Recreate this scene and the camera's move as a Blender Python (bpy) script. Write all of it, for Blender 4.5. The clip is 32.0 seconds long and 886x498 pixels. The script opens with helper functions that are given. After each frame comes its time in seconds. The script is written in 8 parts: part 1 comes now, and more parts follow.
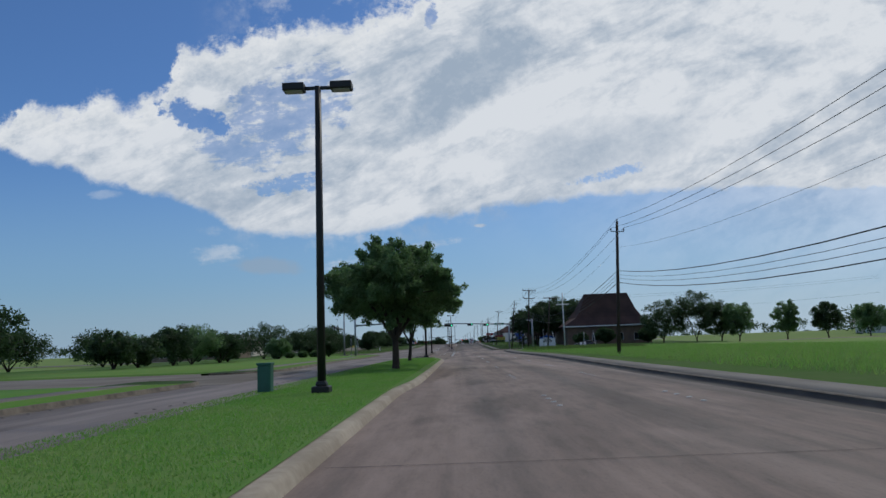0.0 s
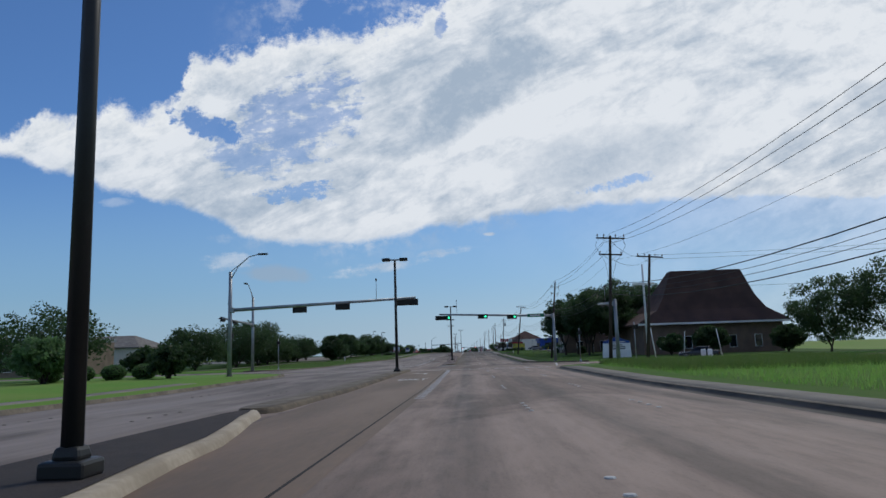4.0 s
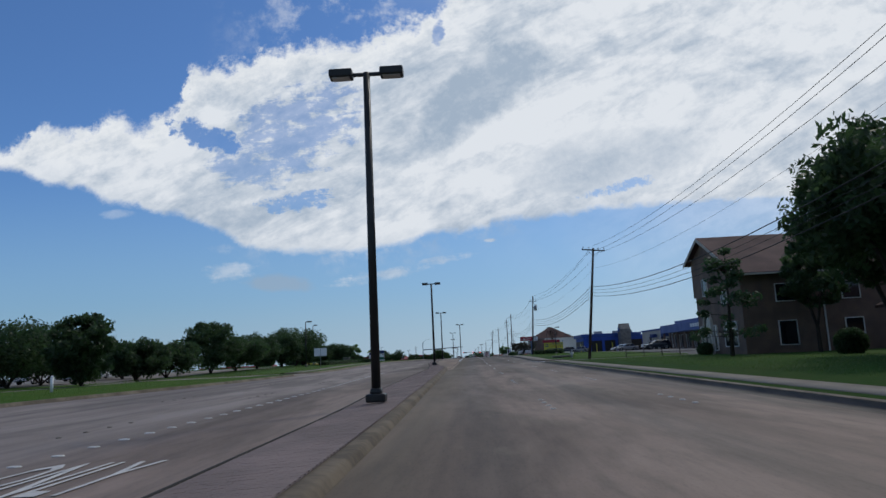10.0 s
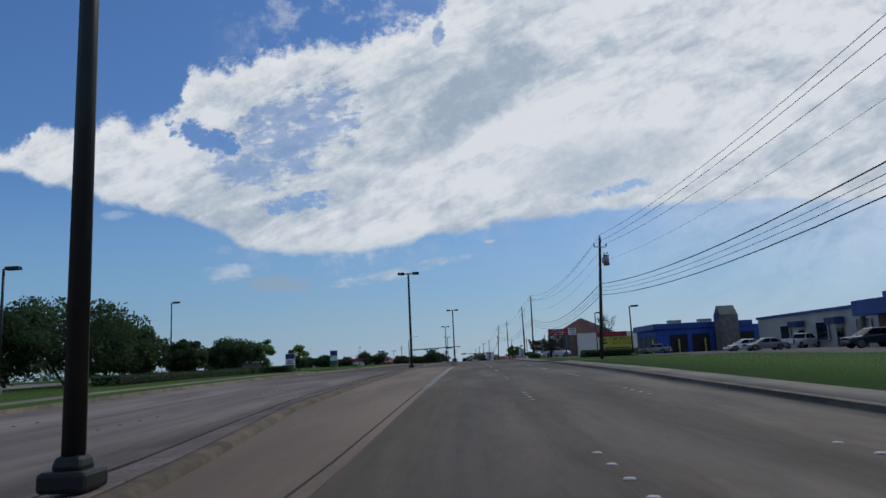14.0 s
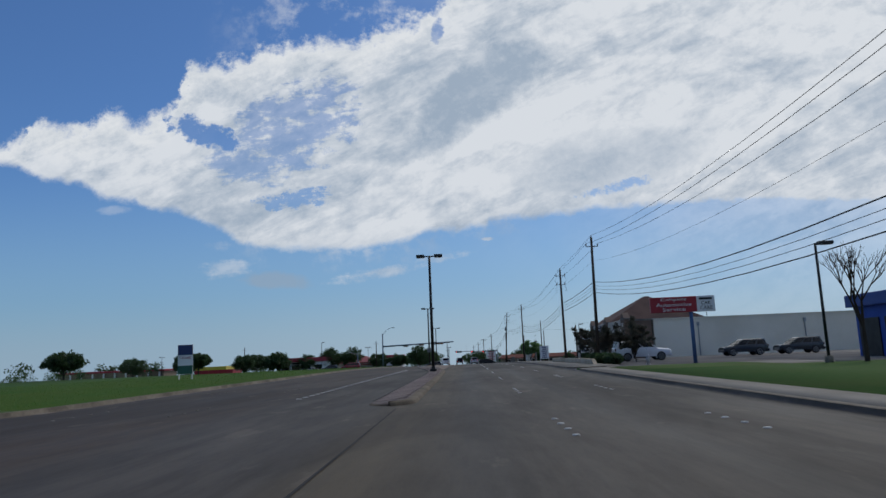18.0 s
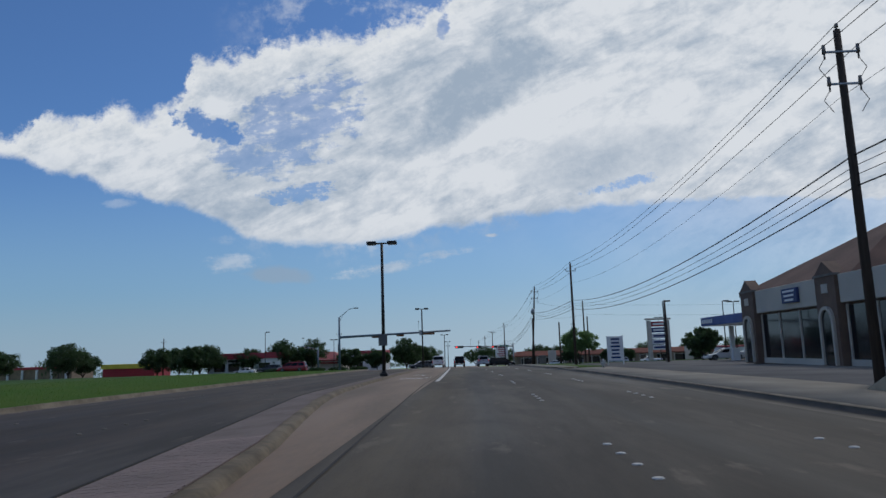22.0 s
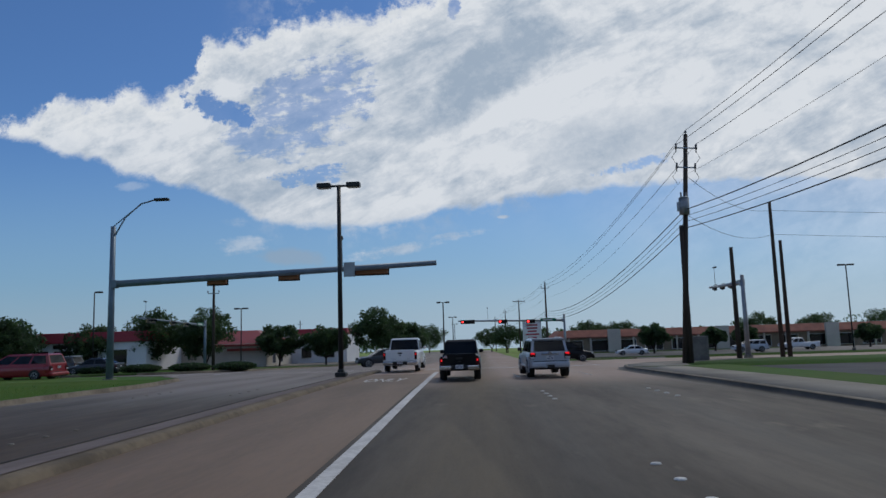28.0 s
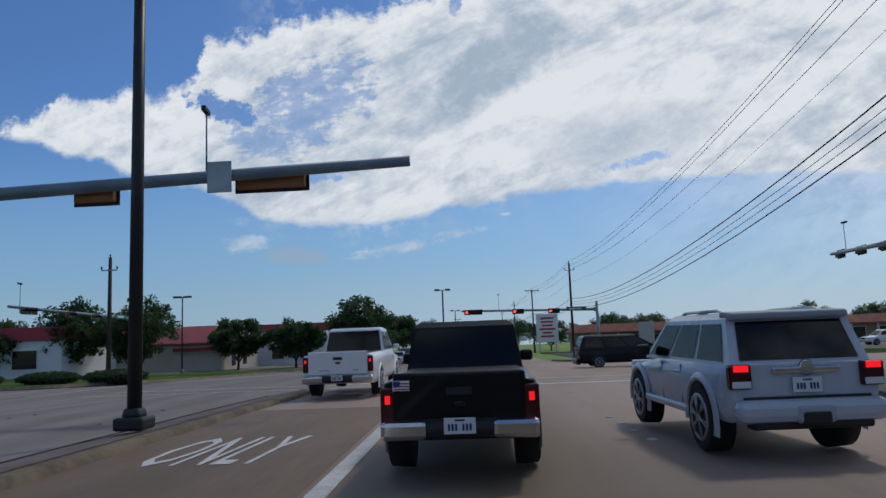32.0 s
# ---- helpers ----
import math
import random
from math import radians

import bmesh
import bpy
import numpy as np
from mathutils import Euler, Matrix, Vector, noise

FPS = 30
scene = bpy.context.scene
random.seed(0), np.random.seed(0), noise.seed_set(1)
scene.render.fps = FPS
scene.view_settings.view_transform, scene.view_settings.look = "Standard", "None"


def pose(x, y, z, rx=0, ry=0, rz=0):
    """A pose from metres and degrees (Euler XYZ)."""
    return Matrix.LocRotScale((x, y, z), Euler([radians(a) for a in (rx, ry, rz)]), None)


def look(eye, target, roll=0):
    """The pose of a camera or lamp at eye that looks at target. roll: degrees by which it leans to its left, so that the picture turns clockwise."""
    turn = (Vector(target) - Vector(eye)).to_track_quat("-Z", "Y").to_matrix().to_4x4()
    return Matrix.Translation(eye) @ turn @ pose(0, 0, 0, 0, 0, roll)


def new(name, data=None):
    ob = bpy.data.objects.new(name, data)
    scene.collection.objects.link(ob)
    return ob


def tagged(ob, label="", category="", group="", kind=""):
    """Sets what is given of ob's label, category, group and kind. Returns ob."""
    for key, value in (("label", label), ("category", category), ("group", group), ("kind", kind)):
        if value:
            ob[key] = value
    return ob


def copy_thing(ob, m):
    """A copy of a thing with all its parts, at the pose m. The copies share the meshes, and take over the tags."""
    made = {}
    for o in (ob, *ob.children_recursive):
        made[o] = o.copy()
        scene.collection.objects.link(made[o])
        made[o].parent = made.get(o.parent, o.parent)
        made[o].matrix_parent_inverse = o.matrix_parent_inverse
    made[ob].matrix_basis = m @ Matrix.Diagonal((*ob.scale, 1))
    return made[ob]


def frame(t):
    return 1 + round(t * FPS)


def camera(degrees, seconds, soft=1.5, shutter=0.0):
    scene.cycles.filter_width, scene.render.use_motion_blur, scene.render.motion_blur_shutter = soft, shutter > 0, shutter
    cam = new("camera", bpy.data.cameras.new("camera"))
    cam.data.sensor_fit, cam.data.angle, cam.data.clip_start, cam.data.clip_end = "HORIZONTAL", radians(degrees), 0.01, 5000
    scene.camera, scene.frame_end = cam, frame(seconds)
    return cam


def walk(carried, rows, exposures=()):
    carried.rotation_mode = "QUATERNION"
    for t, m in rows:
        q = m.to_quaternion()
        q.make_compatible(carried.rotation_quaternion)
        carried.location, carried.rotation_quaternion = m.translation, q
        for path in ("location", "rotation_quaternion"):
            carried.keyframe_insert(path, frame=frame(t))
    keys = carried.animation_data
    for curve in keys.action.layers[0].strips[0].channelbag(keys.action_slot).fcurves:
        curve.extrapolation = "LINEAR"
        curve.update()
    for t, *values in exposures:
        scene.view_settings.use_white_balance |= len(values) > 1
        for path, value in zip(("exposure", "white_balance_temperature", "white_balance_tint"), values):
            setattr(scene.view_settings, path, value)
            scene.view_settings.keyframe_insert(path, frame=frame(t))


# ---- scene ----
cam = camera(65.1, 32.0)
PATH = [(t, look(eye, target, roll)) for t, eye, target, roll in (
    (0, (-0.021, -5.021, 1.739), (-0.393, 14.801, 4.373), -2.11),
    (0.5, (0.123, 4.434, 1.709), (-0.277, 24.259, 4.322), -2.32),
    (1, (0.268, 13.873, 1.667), (-0.147, 33.691, 4.327), -2.46),
    (1.5, (0.409, 23.176, 1.597), (-0.043, 42.993, 4.259), -2.41),
    (2, (0.531, 32.269, 1.524), (0.037, 52.079, 4.226), -2.11),
    (2.5, (0.613, 41.347, 1.469), (0.043, 61.148, 4.224), -1.75),
    (3, (0.645, 50.225, 1.435), (0.022, 70.014, 4.266), -1.64),
    (3.5, (0.660, 58.95, 1.375), (0.030, 78.73, 4.25), -1.75),
    (5.5, (0.360, 93.048, 0.980), (-0.260, 112.828, 3.870), -1.90),
    (6, (0.407, 101.265, 0.933), (-0.213, 121.055, 3.733), -1.90),
    (6.5, (0.486, 109.554, 0.919), (-0.104, 129.344, 3.759), -2.00),
    (7, (0.485, 117.887, 0.927), (-0.055, 137.667, 3.817), -2.38),
    (7.5, (0.520, 126.127, 0.959), (0.020, 145.907, 3.839), -2.43),
    (8, (0.559, 134.297, 0.956), (0.069, 154.077, 3.866), -2.53),
    (8.5, (0.529, 142.679, 0.814), (-0.041, 162.439, 3.844), -2.68),
    (9, (0.380, 151.243, 0.697), (-0.260, 171.013, 3.667), -2.50),
    (9.5, (0.345, 159.949, 0.630), (-0.285, 179.709, 3.690), -2.58),
    (10, (0.345, 168.971, 0.627), (-0.295, 188.721, 3.707), -2.70),
    (10.5, (0.299, 177.927, 0.644), (-0.241, 197.687, 3.704), -2.80),
    (11, (0.286, 186.939, 0.770), (-0.164, 206.689, 3.870), -2.93),
    (11.5, (0.327, 196.000, 0.871), (-0.043, 215.750, 3.961), -3.15),
    (12, (0.347, 204.999, 0.933), (-0.013, 224.759, 4.003), -3.18),
    (12.5, (0.374, 213.803, 0.948), (-0.036, 233.553, 4.038), -3.07),
    (13, (0.380, 222.639, 0.976), (-0.090, 242.389, 4.076), -2.83),
    (13.5, (0.376, 231.439, 0.986), (-0.154, 251.189, 4.076), -2.70),
    (14, (0.517, 240.337, 1.033), (-0.123, 260.087, 4.143), -2.70),
    (14.5, (0.540, 249.230, 1.160), (-0.130, 268.980, 4.260), -3.00),
    (16.5, (0.324, 284.275, 1.514), (-0.356, 304.015, 4.664), -1.86),
    (17, (0.355, 292.858, 1.547), (-0.265, 312.618, 4.587), -2.08),
    (17.5, (0.359, 301.382, 1.551), (-0.231, 321.142, 4.641), -2.28),
    (18, (0.380, 309.877, 1.540), (-0.190, 329.637, 4.570), -2.35),
    (18.5, (0.345, 318.385, 1.546), (-0.225, 338.145, 4.556), -2.20),
    (19, (0.331, 326.895, 1.519), (-0.299, 346.655, 4.509), -2.03),
    (19.5, (0.254, 335.384, 1.496), (-0.346, 355.154, 4.516), -2.03),
    (20, (0.243, 343.713, 1.539), (-0.367, 363.473, 4.539), -2.15),
    (20.5, (0.245, 351.712, 1.586), (-0.345, 371.482, 4.556), -2.13),
    (21, (0.234, 359.955, 1.642), (-0.396, 379.715, 4.632), -2.17),
    (21.5, (0.251, 368.099, 1.640), (-0.419, 387.849, 4.680), -2.05),
    (22, (0.120, 376.020, 1.610), (-0.570, 395.800, 4.530), -1.80),
    (22.5, (0.020, 383.927, 1.572), (-0.630, 403.707, 4.452), -1.85),
    (23, (-0.080, 391.633, 1.517), (-0.670, 411.423, 4.347), -1.85),
    (23.5, (-0.160, 399.219, 1.457), (-0.710, 419.009, 4.287), -1.98),
    (24, (-0.240, 406.421, 1.402), (-0.780, 426.221, 4.202), -2.08),
    (24.5, (-0.300, 413.206, 1.537), (-0.850, 433.016, 4.277), -2.10),
    (26.5, (-0.319, 438.113, 1.314), (-1.119, 457.913, 3.984), -1.70),
    (27, (-0.460, 443.512, 1.244), (-1.390, 463.322, 3.804), -1.70),
    (27.5, (-0.577, 448.350, 1.183), (-1.597, 468.170, 3.583), -1.72),
    (28, (-0.681, 452.789, 1.100), (-1.721, 472.619, 3.510), -1.80),
    (28.5, (-0.796, 456.779, 1.014), (-1.846, 476.609, 3.424), -1.90),
    (29, (-0.869, 460.386, 0.923), (-1.939, 480.216, 3.293), -1.97),
    (29.5, (-0.970, 463.673, 0.869), (-2.050, 483.503, 3.229), -1.92),
    (30, (-1.024, 466.504, 0.818), (-2.114, 486.334, 3.178), -1.90),
    (30.5, (-1.083, 468.997, 0.786), (-2.203, 488.827, 3.146), -1.92),
    (31, (-1.123, 470.989, 0.753), (-2.253, 490.809, 3.133), -2.03),
    (31.5, (-1.224, 472.644, 0.667), (-2.354, 492.464, 3.057), -2.23),
    (32, (-1.344, 473.798, 0.683), (-2.474, 493.628, 3.023), -2.22),
)]
EXPOSURES = ((0, 0.0), (1.2, 0.0), (2, 0.25), (3, 0.26), (3.5, 0.2), (5.5, 0.03), (6, 0.0), (8, 0.0), (9, 0.06), (10, 0.12), (11, 0.04), (12, 0.0), (26.5, 0.0), (30, 0.05), (32, 0.1))
walk(cam, PATH, exposures=EXPOSURES)
# ---- plan: height and drift of the road along y ----
RISE = ((-60, 0.33), (-5, 0.31), (14, 0.25), (32, 0.13), (50, 0.03), (75, -0.15), (100, -0.43), (125, -0.47), (150, -0.62), (175, -0.67), (200, -0.52), (225, -0.4), (250, -0.29), (275, 0.02), (300, 0.16), (325, 0.16), (350, 0.19), (375, 0.2), (400, 0.12), (425, -0.08), (450, -0.37), (475, -0.72), (490, -1.0), (510, -1.5), (530, -2.3), (550, -2.9), (600, -3.8), (700, -5.4), (1000, -12.0), (2000, -36.0), (4500, -95.0))
BEND = ((0, 0), (420, 0), (450, -0.5), (480, -1.2), (500, -1.7), (530, -2.3), (560, -3.0), (620, -4.2), (700, -5.6), (3000, -45.0))
# ---- light ----
SUN_HIGH, SUN_TURN, SUN_POWER, SUN_SOFT = 52.0, 35.0, 1.0, 6.0
SKY_POWER = 0.085
BLUE_GAIN = (0.54, 0.78, 1.06)
HAZE, HORIZON = ((2.4, 4.1, 5.8), (3.3, 5.05, 6.9)), ((3.7, 4.85, 6.0), (5.2, 6.35, 7.3))
CLOUD_WHITE, CLOUD_GREY, CLOUD_GLARE = (7.9, 8.35, 8.95), (3.8, 4.75, 6.0), (9.05, 9.3, 9.5)
# the cloud bank's foot and head, as slopes u = x / y and v = z / y
CLOUD_LOW = ((-0.75, 0.33), (-0.702, 0.316), (-0.612, 0.285), (-0.524, 0.251), (-0.438, 0.227), (-0.37, 0.2), (-0.319, 0.172), (-0.252, 0.16), (-0.168, 0.158), (-0.085, 0.166), (-0.018, 0.179), (0.034, 0.183), (0.049, 0.192), (0.111, 0.192), (0.135, 0.191), (0.197, 0.198), (0.271, 0.199), (0.393, 0.2), (0.607, 0.192), (0.75, 0.17))
CLOUD_TOP = ((-0.75, 0.34), (-0.703, 0.349), (-0.659, 0.357), (-0.645, 0.381), (-0.589, 0.369), (-0.528, 0.389), (-0.474, 0.377), (-0.442, 0.393), (-0.398, 0.462), (-0.318, 0.466), (-0.292, 0.486), (-0.213, 0.496), (-0.143, 0.485), (-0.09, 0.511), (-0.028, 0.533), (0.036, 0.591), (0.184, 0.715), (0.4, 0.9), (0.75, 1.0))
CUT, HOLE, EYE = (-0.385, 0.348), (-0.255, 0.345), (-0.248, 0.238)
SLOT, NICK = (0.232, 0.234), (-0.024, 0.491)
GREY, GREY_SIDE, RIDGE = (0.045, 0.400), (0.22, 0.275), (0.085, 0.338)
# scraps under the cloud: place, length, height, slope, strength
SCRAPS = (((-0.345, 0.137), 0.042, 0.016, 0.0, 0.5), ((-0.12, 0.124), 0.085, 0.011, 0.10, 0.6), ((-0.025, 0.141), 0.045, 0.008, 0.12, 0.6), ((-0.517, 0.233), 0.024, 0.008, 0.0, 0.26), ((0.036, 0.165), 0.010, 0.003, 0.0, 0.8), ((-0.36, 0.172), 0.022, 0.008, 0.0, 0.25))
MURK, MURK_TONE = (-0.275, 0.118), (3.4, 4.2, 5.2)
# ---- lie of the road ----
def lerp_knots(knots, y):
    if y <= knots[0][0]:
        return knots[0][1]
    for (a, p), (b, q) in zip(knots, knots[1:]):
        if y <= b:
            s = (y - a) / (b - a)
            s = s * s * (3 - 2 * s) if len(knots) < 9 else s
            return p + (q - p) * s
    return knots[-1][1]


def rise(y):
    """Height of the road at the distance y."""
    return lerp_knots(RISE, y)


def bend(y):
    """Sideways shift of the road at the distance y."""
    return lerp_knots(BEND, y)


def spot(x, y, z=0.0):
    """A place from its offset x in the road's width, the distance y and its height over the road."""
    return Vector((x + bend(y), y, z + rise(y)))


# ---- world and sun ----
class Sum:
    """A node socket on which plain arithmetic builds nodes."""

    def __init__(self, tree, socket):
        self.tree, self.socket = tree, socket

    def op(self, kind, *others):
        n = self.tree.nodes.new("ShaderNodeMath")
        n.operation = kind
        for i, v in enumerate((self, *others)):
            if isinstance(v, Sum):
                self.tree.links.new(v.socket, n.inputs[i])
            else:
                n.inputs[i].default_value = v
        return Sum(self.tree, n.outputs[0])

    def __add__(self, o):
        return self.op("ADD", o)

    def __sub__(self, o):
        return self.op("SUBTRACT", o)

    def __mul__(self, o):
        return self.op("MULTIPLY", o)

    def __truediv__(self, o):
        return self.op("DIVIDE", o)

    def least(self, o):
        return self.op("MINIMUM", o)

    def most(self, o):
        return self.op("MAXIMUM", o)

    def step(self, a, b):
        n = self.tree.nodes.new("ShaderNodeMapRange")
        n.interpolation_type, n.clamp = "SMOOTHSTEP", True
        self.tree.links.new(self.socket, n.inputs[0])
        n.inputs[1].default_value, n.inputs[2].default_value = a, b
        return Sum(self.tree, n.outputs[0])

    def curve(self, a, b, lo, hi, knots):
        """A drawn line through knots (x, y), x from a to b and y from lo to hi."""
        n = self.tree.nodes.new("ShaderNodeValToRGB")
        n.color_ramp.interpolation = "EASE"
        x = (self - a) / (b - a)
        self.tree.links.new(x.socket, n.inputs[0])
        els = n.color_ramp.elements
        for i, (kx, ky) in enumerate(knots):
            p = min(max((kx - a) / (b - a), 0.0), 1.0)
            e = els[i] if i < 2 else els.new(p)
            e.position = p
            g = (ky - lo) / (hi - lo)
            e.color = (g, g, g, 1)
        sep = self.tree.nodes.new("ShaderNodeSeparateColor")
        self.tree.links.new(n.outputs[0], sep.inputs[0])
        return Sum(self.tree, sep.outputs[0]) * (hi - lo) + lo


def vec(tree, x, y, z):
    n = tree.nodes.new("ShaderNodeCombineXYZ")
    for i, v in enumerate((x, y, z)):
        if isinstance(v, Sum):
            tree.links.new(v.socket, n.inputs[i])
        else:
            n.inputs[i].default_value = v
    return n.outputs[0]


def cloud_noise(tree, where, scale, detail, rough=0.55, twist=0.0):
    n = tree.nodes.new("ShaderNodeTexNoise")
    n.inputs["Scale"].default_value, n.inputs["Detail"].default_value = scale, detail
    n.inputs["Roughness"].default_value, n.inputs["Distortion"].default_value = rough, twist
    tree.links.new(where, n.inputs["Vector"])
    return Sum(tree, n.outputs[0])


def colour_mix(tree, f, a, b):
    n = tree.nodes.new("ShaderNodeMix")
    n.data_type = "RGBA"
    tree.links.new(f.socket, n.inputs[0])
    for i, v in ((6, a), (7, b)):
        if isinstance(v, tuple):
            n.inputs[i].default_value = (*v, 1)
        else:
            tree.links.new(v, n.inputs[i])
    return n.outputs[2]


def blob(u, v, place, long, wide, slope=0.0):
    """1 in the middle of a slanting oval of the sky, 0 outside it."""
    k = 1.0 / math.sqrt(1 + slope * slope)
    du, dv = u - place[0], v - place[1]
    along, across = (du + dv * slope) * (k / long), (dv - du * slope) * (k / wide)
    return along * along + across * across


def make_sky():
    world = bpy.data.worlds.new("sky")
    scene.world = world
    world.use_nodes = True
    tree = world.node_tree
    tree.nodes.clear()
    out = tree.nodes.new("ShaderNodeOutputWorld")
    back = tree.nodes.new("ShaderNodeBackground")
    sky = tree.nodes.new("ShaderNodeTexSky")
    sky.sky_type, sky.sun_disc = "NISHITA", False
    sky.sun_elevation, sky.sun_rotation = radians(SUN_HIGH), radians(SUN_TURN)
    sky.altitude, sky.air_density, sky.dust_density, sky.ozone_density = 200, 1.0, 0.6, 3.0
    co = tree.nodes.new("ShaderNodeTexCoord")
    sep = tree.nodes.new("ShaderNodeSeparateXYZ")
    tree.links.new(co.outputs["Generated"], sep.inputs[0])
    x, y, z = (Sum(tree, s) for s in sep.outputs)
    ahead = y.op("ABSOLUTE").most(0.05)
    u, v = x / ahead, z / ahead
    # ragged edges: the plane of the sky is shaken at several sizes
    n1 = cloud_noise(tree, vec(tree, u, v, 3.1), 6.0, 3) - 0.5
    n2 = cloud_noise(tree, vec(tree, u, v, 7.7), 26.0, 8, 0.68) - 0.5
    n3 = cloud_noise(tree, vec(tree, u, v, 1.3), 15.0, 6, 0.6) - 0.5
    n4 = cloud_noise(tree, vec(tree, u * 0.8, v, 4.4), 75.0, 6, 0.7) - 0.5
    wu = u + n3 * 0.05
    low = wu.curve(-0.75, 0.75, 0.0, 1.0, CLOUD_LOW)
    top = (u + n2 * 0.05).curve(-0.75, 0.75, 0.0, 1.0, CLOUD_TOP)
    foot = v - low + n2 * 0.026 + n4 * 0.012 + n1 * 0.012
    head = top - v + n2 * 0.085 + n4 * 0.035 + n3 * 0.03
    cloud = foot.step(-0.004, 0.011) * head.step(-0.006, 0.024)
    # the wedge of clear blue that cuts in, the rippled broken patch, the slot under it
    ripple = cloud_noise(tree, vec(tree, (u + v * 0.15) * 11.0, (v - u * 0.06) * 42.0, 2.2), 1.0, 6, 0.7, 0.7)
    torn = ripple * 0.55 + (n2 + 0.5) * 0.40 + (n4 + 0.5) * 0.25
    wedge = (blob(u, v, CUT, 0.062, 0.020, -0.40) + n2 * 4.2 + n4 * 3.0).step(1.1, 0.35)
    near = blob(u, v, HOLE, 0.145, 0.085, 0.45).step(1.5, 0.1)
    gaps = (torn + near * 0.24).step(0.73, 0.84) * near.step(0.0, 0.3)
    eye = (blob(u, v, EYE, 0.060, 0.015, 0.06) + n2 * 4.5 + (ripple - 0.5) * 4.0 + n4 * 3.0).step(1.1, 0.25)
    slot = (blob(u, v, SLOT, 0.062, 0.008, 0.20) + n2 * 5.0 + n4 * 4.5).step(0.9, -0.2) * 0.75
    nick = (blob(u, v, NICK, 0.011, 0.022, -0.2) + n4 * 2.6).step(1.0, 0.3) * 0.8
    holes = wedge.most(gaps * 0.62).most(eye * 0.85).most(slot).most(nick)
    # a lighter, thinner shelf of cloud below the foot, wisps and scraps
    shelf = foot.step(-0.040, 0.0) * (n3 * 1.8 + n2 + 0.5).step(0.45, 0.9) * u.step(0.25, -0.05) * u.step(-0.40, -0.2) * 0.5
    wisp = cloud_noise(tree, vec(tree, u * 7.0 + v * 3.0, v * 34.0 - u * 3.0, 9.4), 1.0, 6, 0.66) - 0.5
    scraps = None
    for place, long, wide, slope, much in SCRAPS:
        s = (blob(u, v, place, long, wide, slope) - wisp * 4.0 + n2 * 3.0 + n4 * 1.5).step(1.1, -0.3) * much
        scraps = s if scraps is None else scraps.most(s)
    veil = (u * 0.95 + v * 0.30 + n1 * 0.3).step(0.02, 0.62) * (v - u * 0.02).step(-0.04, 0.22)
    cover = (cloud * (holes * -0.93 + 1.0)).most(scraps).most(veil * 0.62).most(shelf)
    # body of the cloud: slanting grey streaks, white tufts and rims, glare towards the sun
    ru, rv = u * 0.93 + v * 0.37, v * 0.93 - u * 0.37
    streak = cloud_noise(tree, vec(tree, ru * 3.0, rv * 9.5, 5.5), 1.0, 7, 0.6, 0.6)
    fleck = cloud_noise(tree, vec(tree, ru * 16.0, rv * 34.0, 8.5), 1.0, 5, 0.62, 0.3)
    big = (blob(u, v, GREY, 0.155, 0.052, 0.62) - (streak - 0.5) * 2.2 - n2 * 1.2).step(1.5, 0.1)
    side = (blob(u, v, GREY_SIDE, 0.17, 0.055, 0.15) - (streak - 0.5) * 2.5).step(1.4, 0.1)
    ridge = (blob(u, v, RIDGE, 0.19, 0.017, 0.40) - (fleck - 0.5) * 2.0 + n2 * 1.5).step(1.2, 0.1)
    under = foot.step(0.055, 0.0) * 0.45
    grey = ((streak * 0.80 + fleck * 0.33).step(0.45, 0.72) * 0.78).most(big * 0.95).most(side * 0.6).most(under * streak.step(0.3, 0.6))
    grey = (grey - ridge * 0.7 + (fleck - 0.5) * 0.9 + n2 * 0.85 + n4 * 0.5).most(0.0).least(1.0)
    body = colour_mix(tree, grey, CLOUD_WHITE, CLOUD_GREY)
    rim = head.step(0.07, 0.005) * 0.7
    body = colour_mix(tree, rim, body, CLOUD_GLARE)
    body = colour_mix(tree, (u * 0.8 + v * 0.7).step(0.15, 1.0) * 0.15, body, CLOUD_GLARE)
    sunward = u.step(-0.6, 0.45)
    pale = colour_mix(tree, v.step(0.34, -0.02) * 0.80, sky_tone(tree, sky.outputs[0]), colour_mix(tree, sunward, *HAZE))
    pale = colour_mix(tree, v.step(0.11, -0.01) * 0.6, pale, colour_mix(tree, sunward, *HORIZON))
    dusk = (blob(u, v, MURK, 0.055, 0.014, -0.12) + n2 * 2.0 - wisp * 1.5).step(1.2, 0.1) * 0.55
    tint = colour_mix(tree, dusk, colour_mix(tree, cover, pale, body), MURK_TONE)
    # the half behind the viewer is a plain fair-weather sky
    behind = y.step(0.12, 0.02)
    fair = colour_mix(tree, n1.step(-0.05, 0.15) * 0.6, sky_tone(tree, sky.outputs[0]), CLOUD_WHITE)
    tree.links.new(colour_mix(tree, behind, tint, fair), back.inputs[0])
    back.inputs[1].default_value = SKY_POWER
    tree.links.new(back.outputs[0], out.inputs[0])


def sky_tone(tree, socket):
    """The clear sky's light, brought to the clouds' scale."""
    n = tree.nodes.new("ShaderNodeVectorMath")
    n.operation = "MULTIPLY"
    tree.links.new(socket, n.inputs[0])
    n.inputs[1].default_value = BLUE_GAIN
    return n.outputs[0]


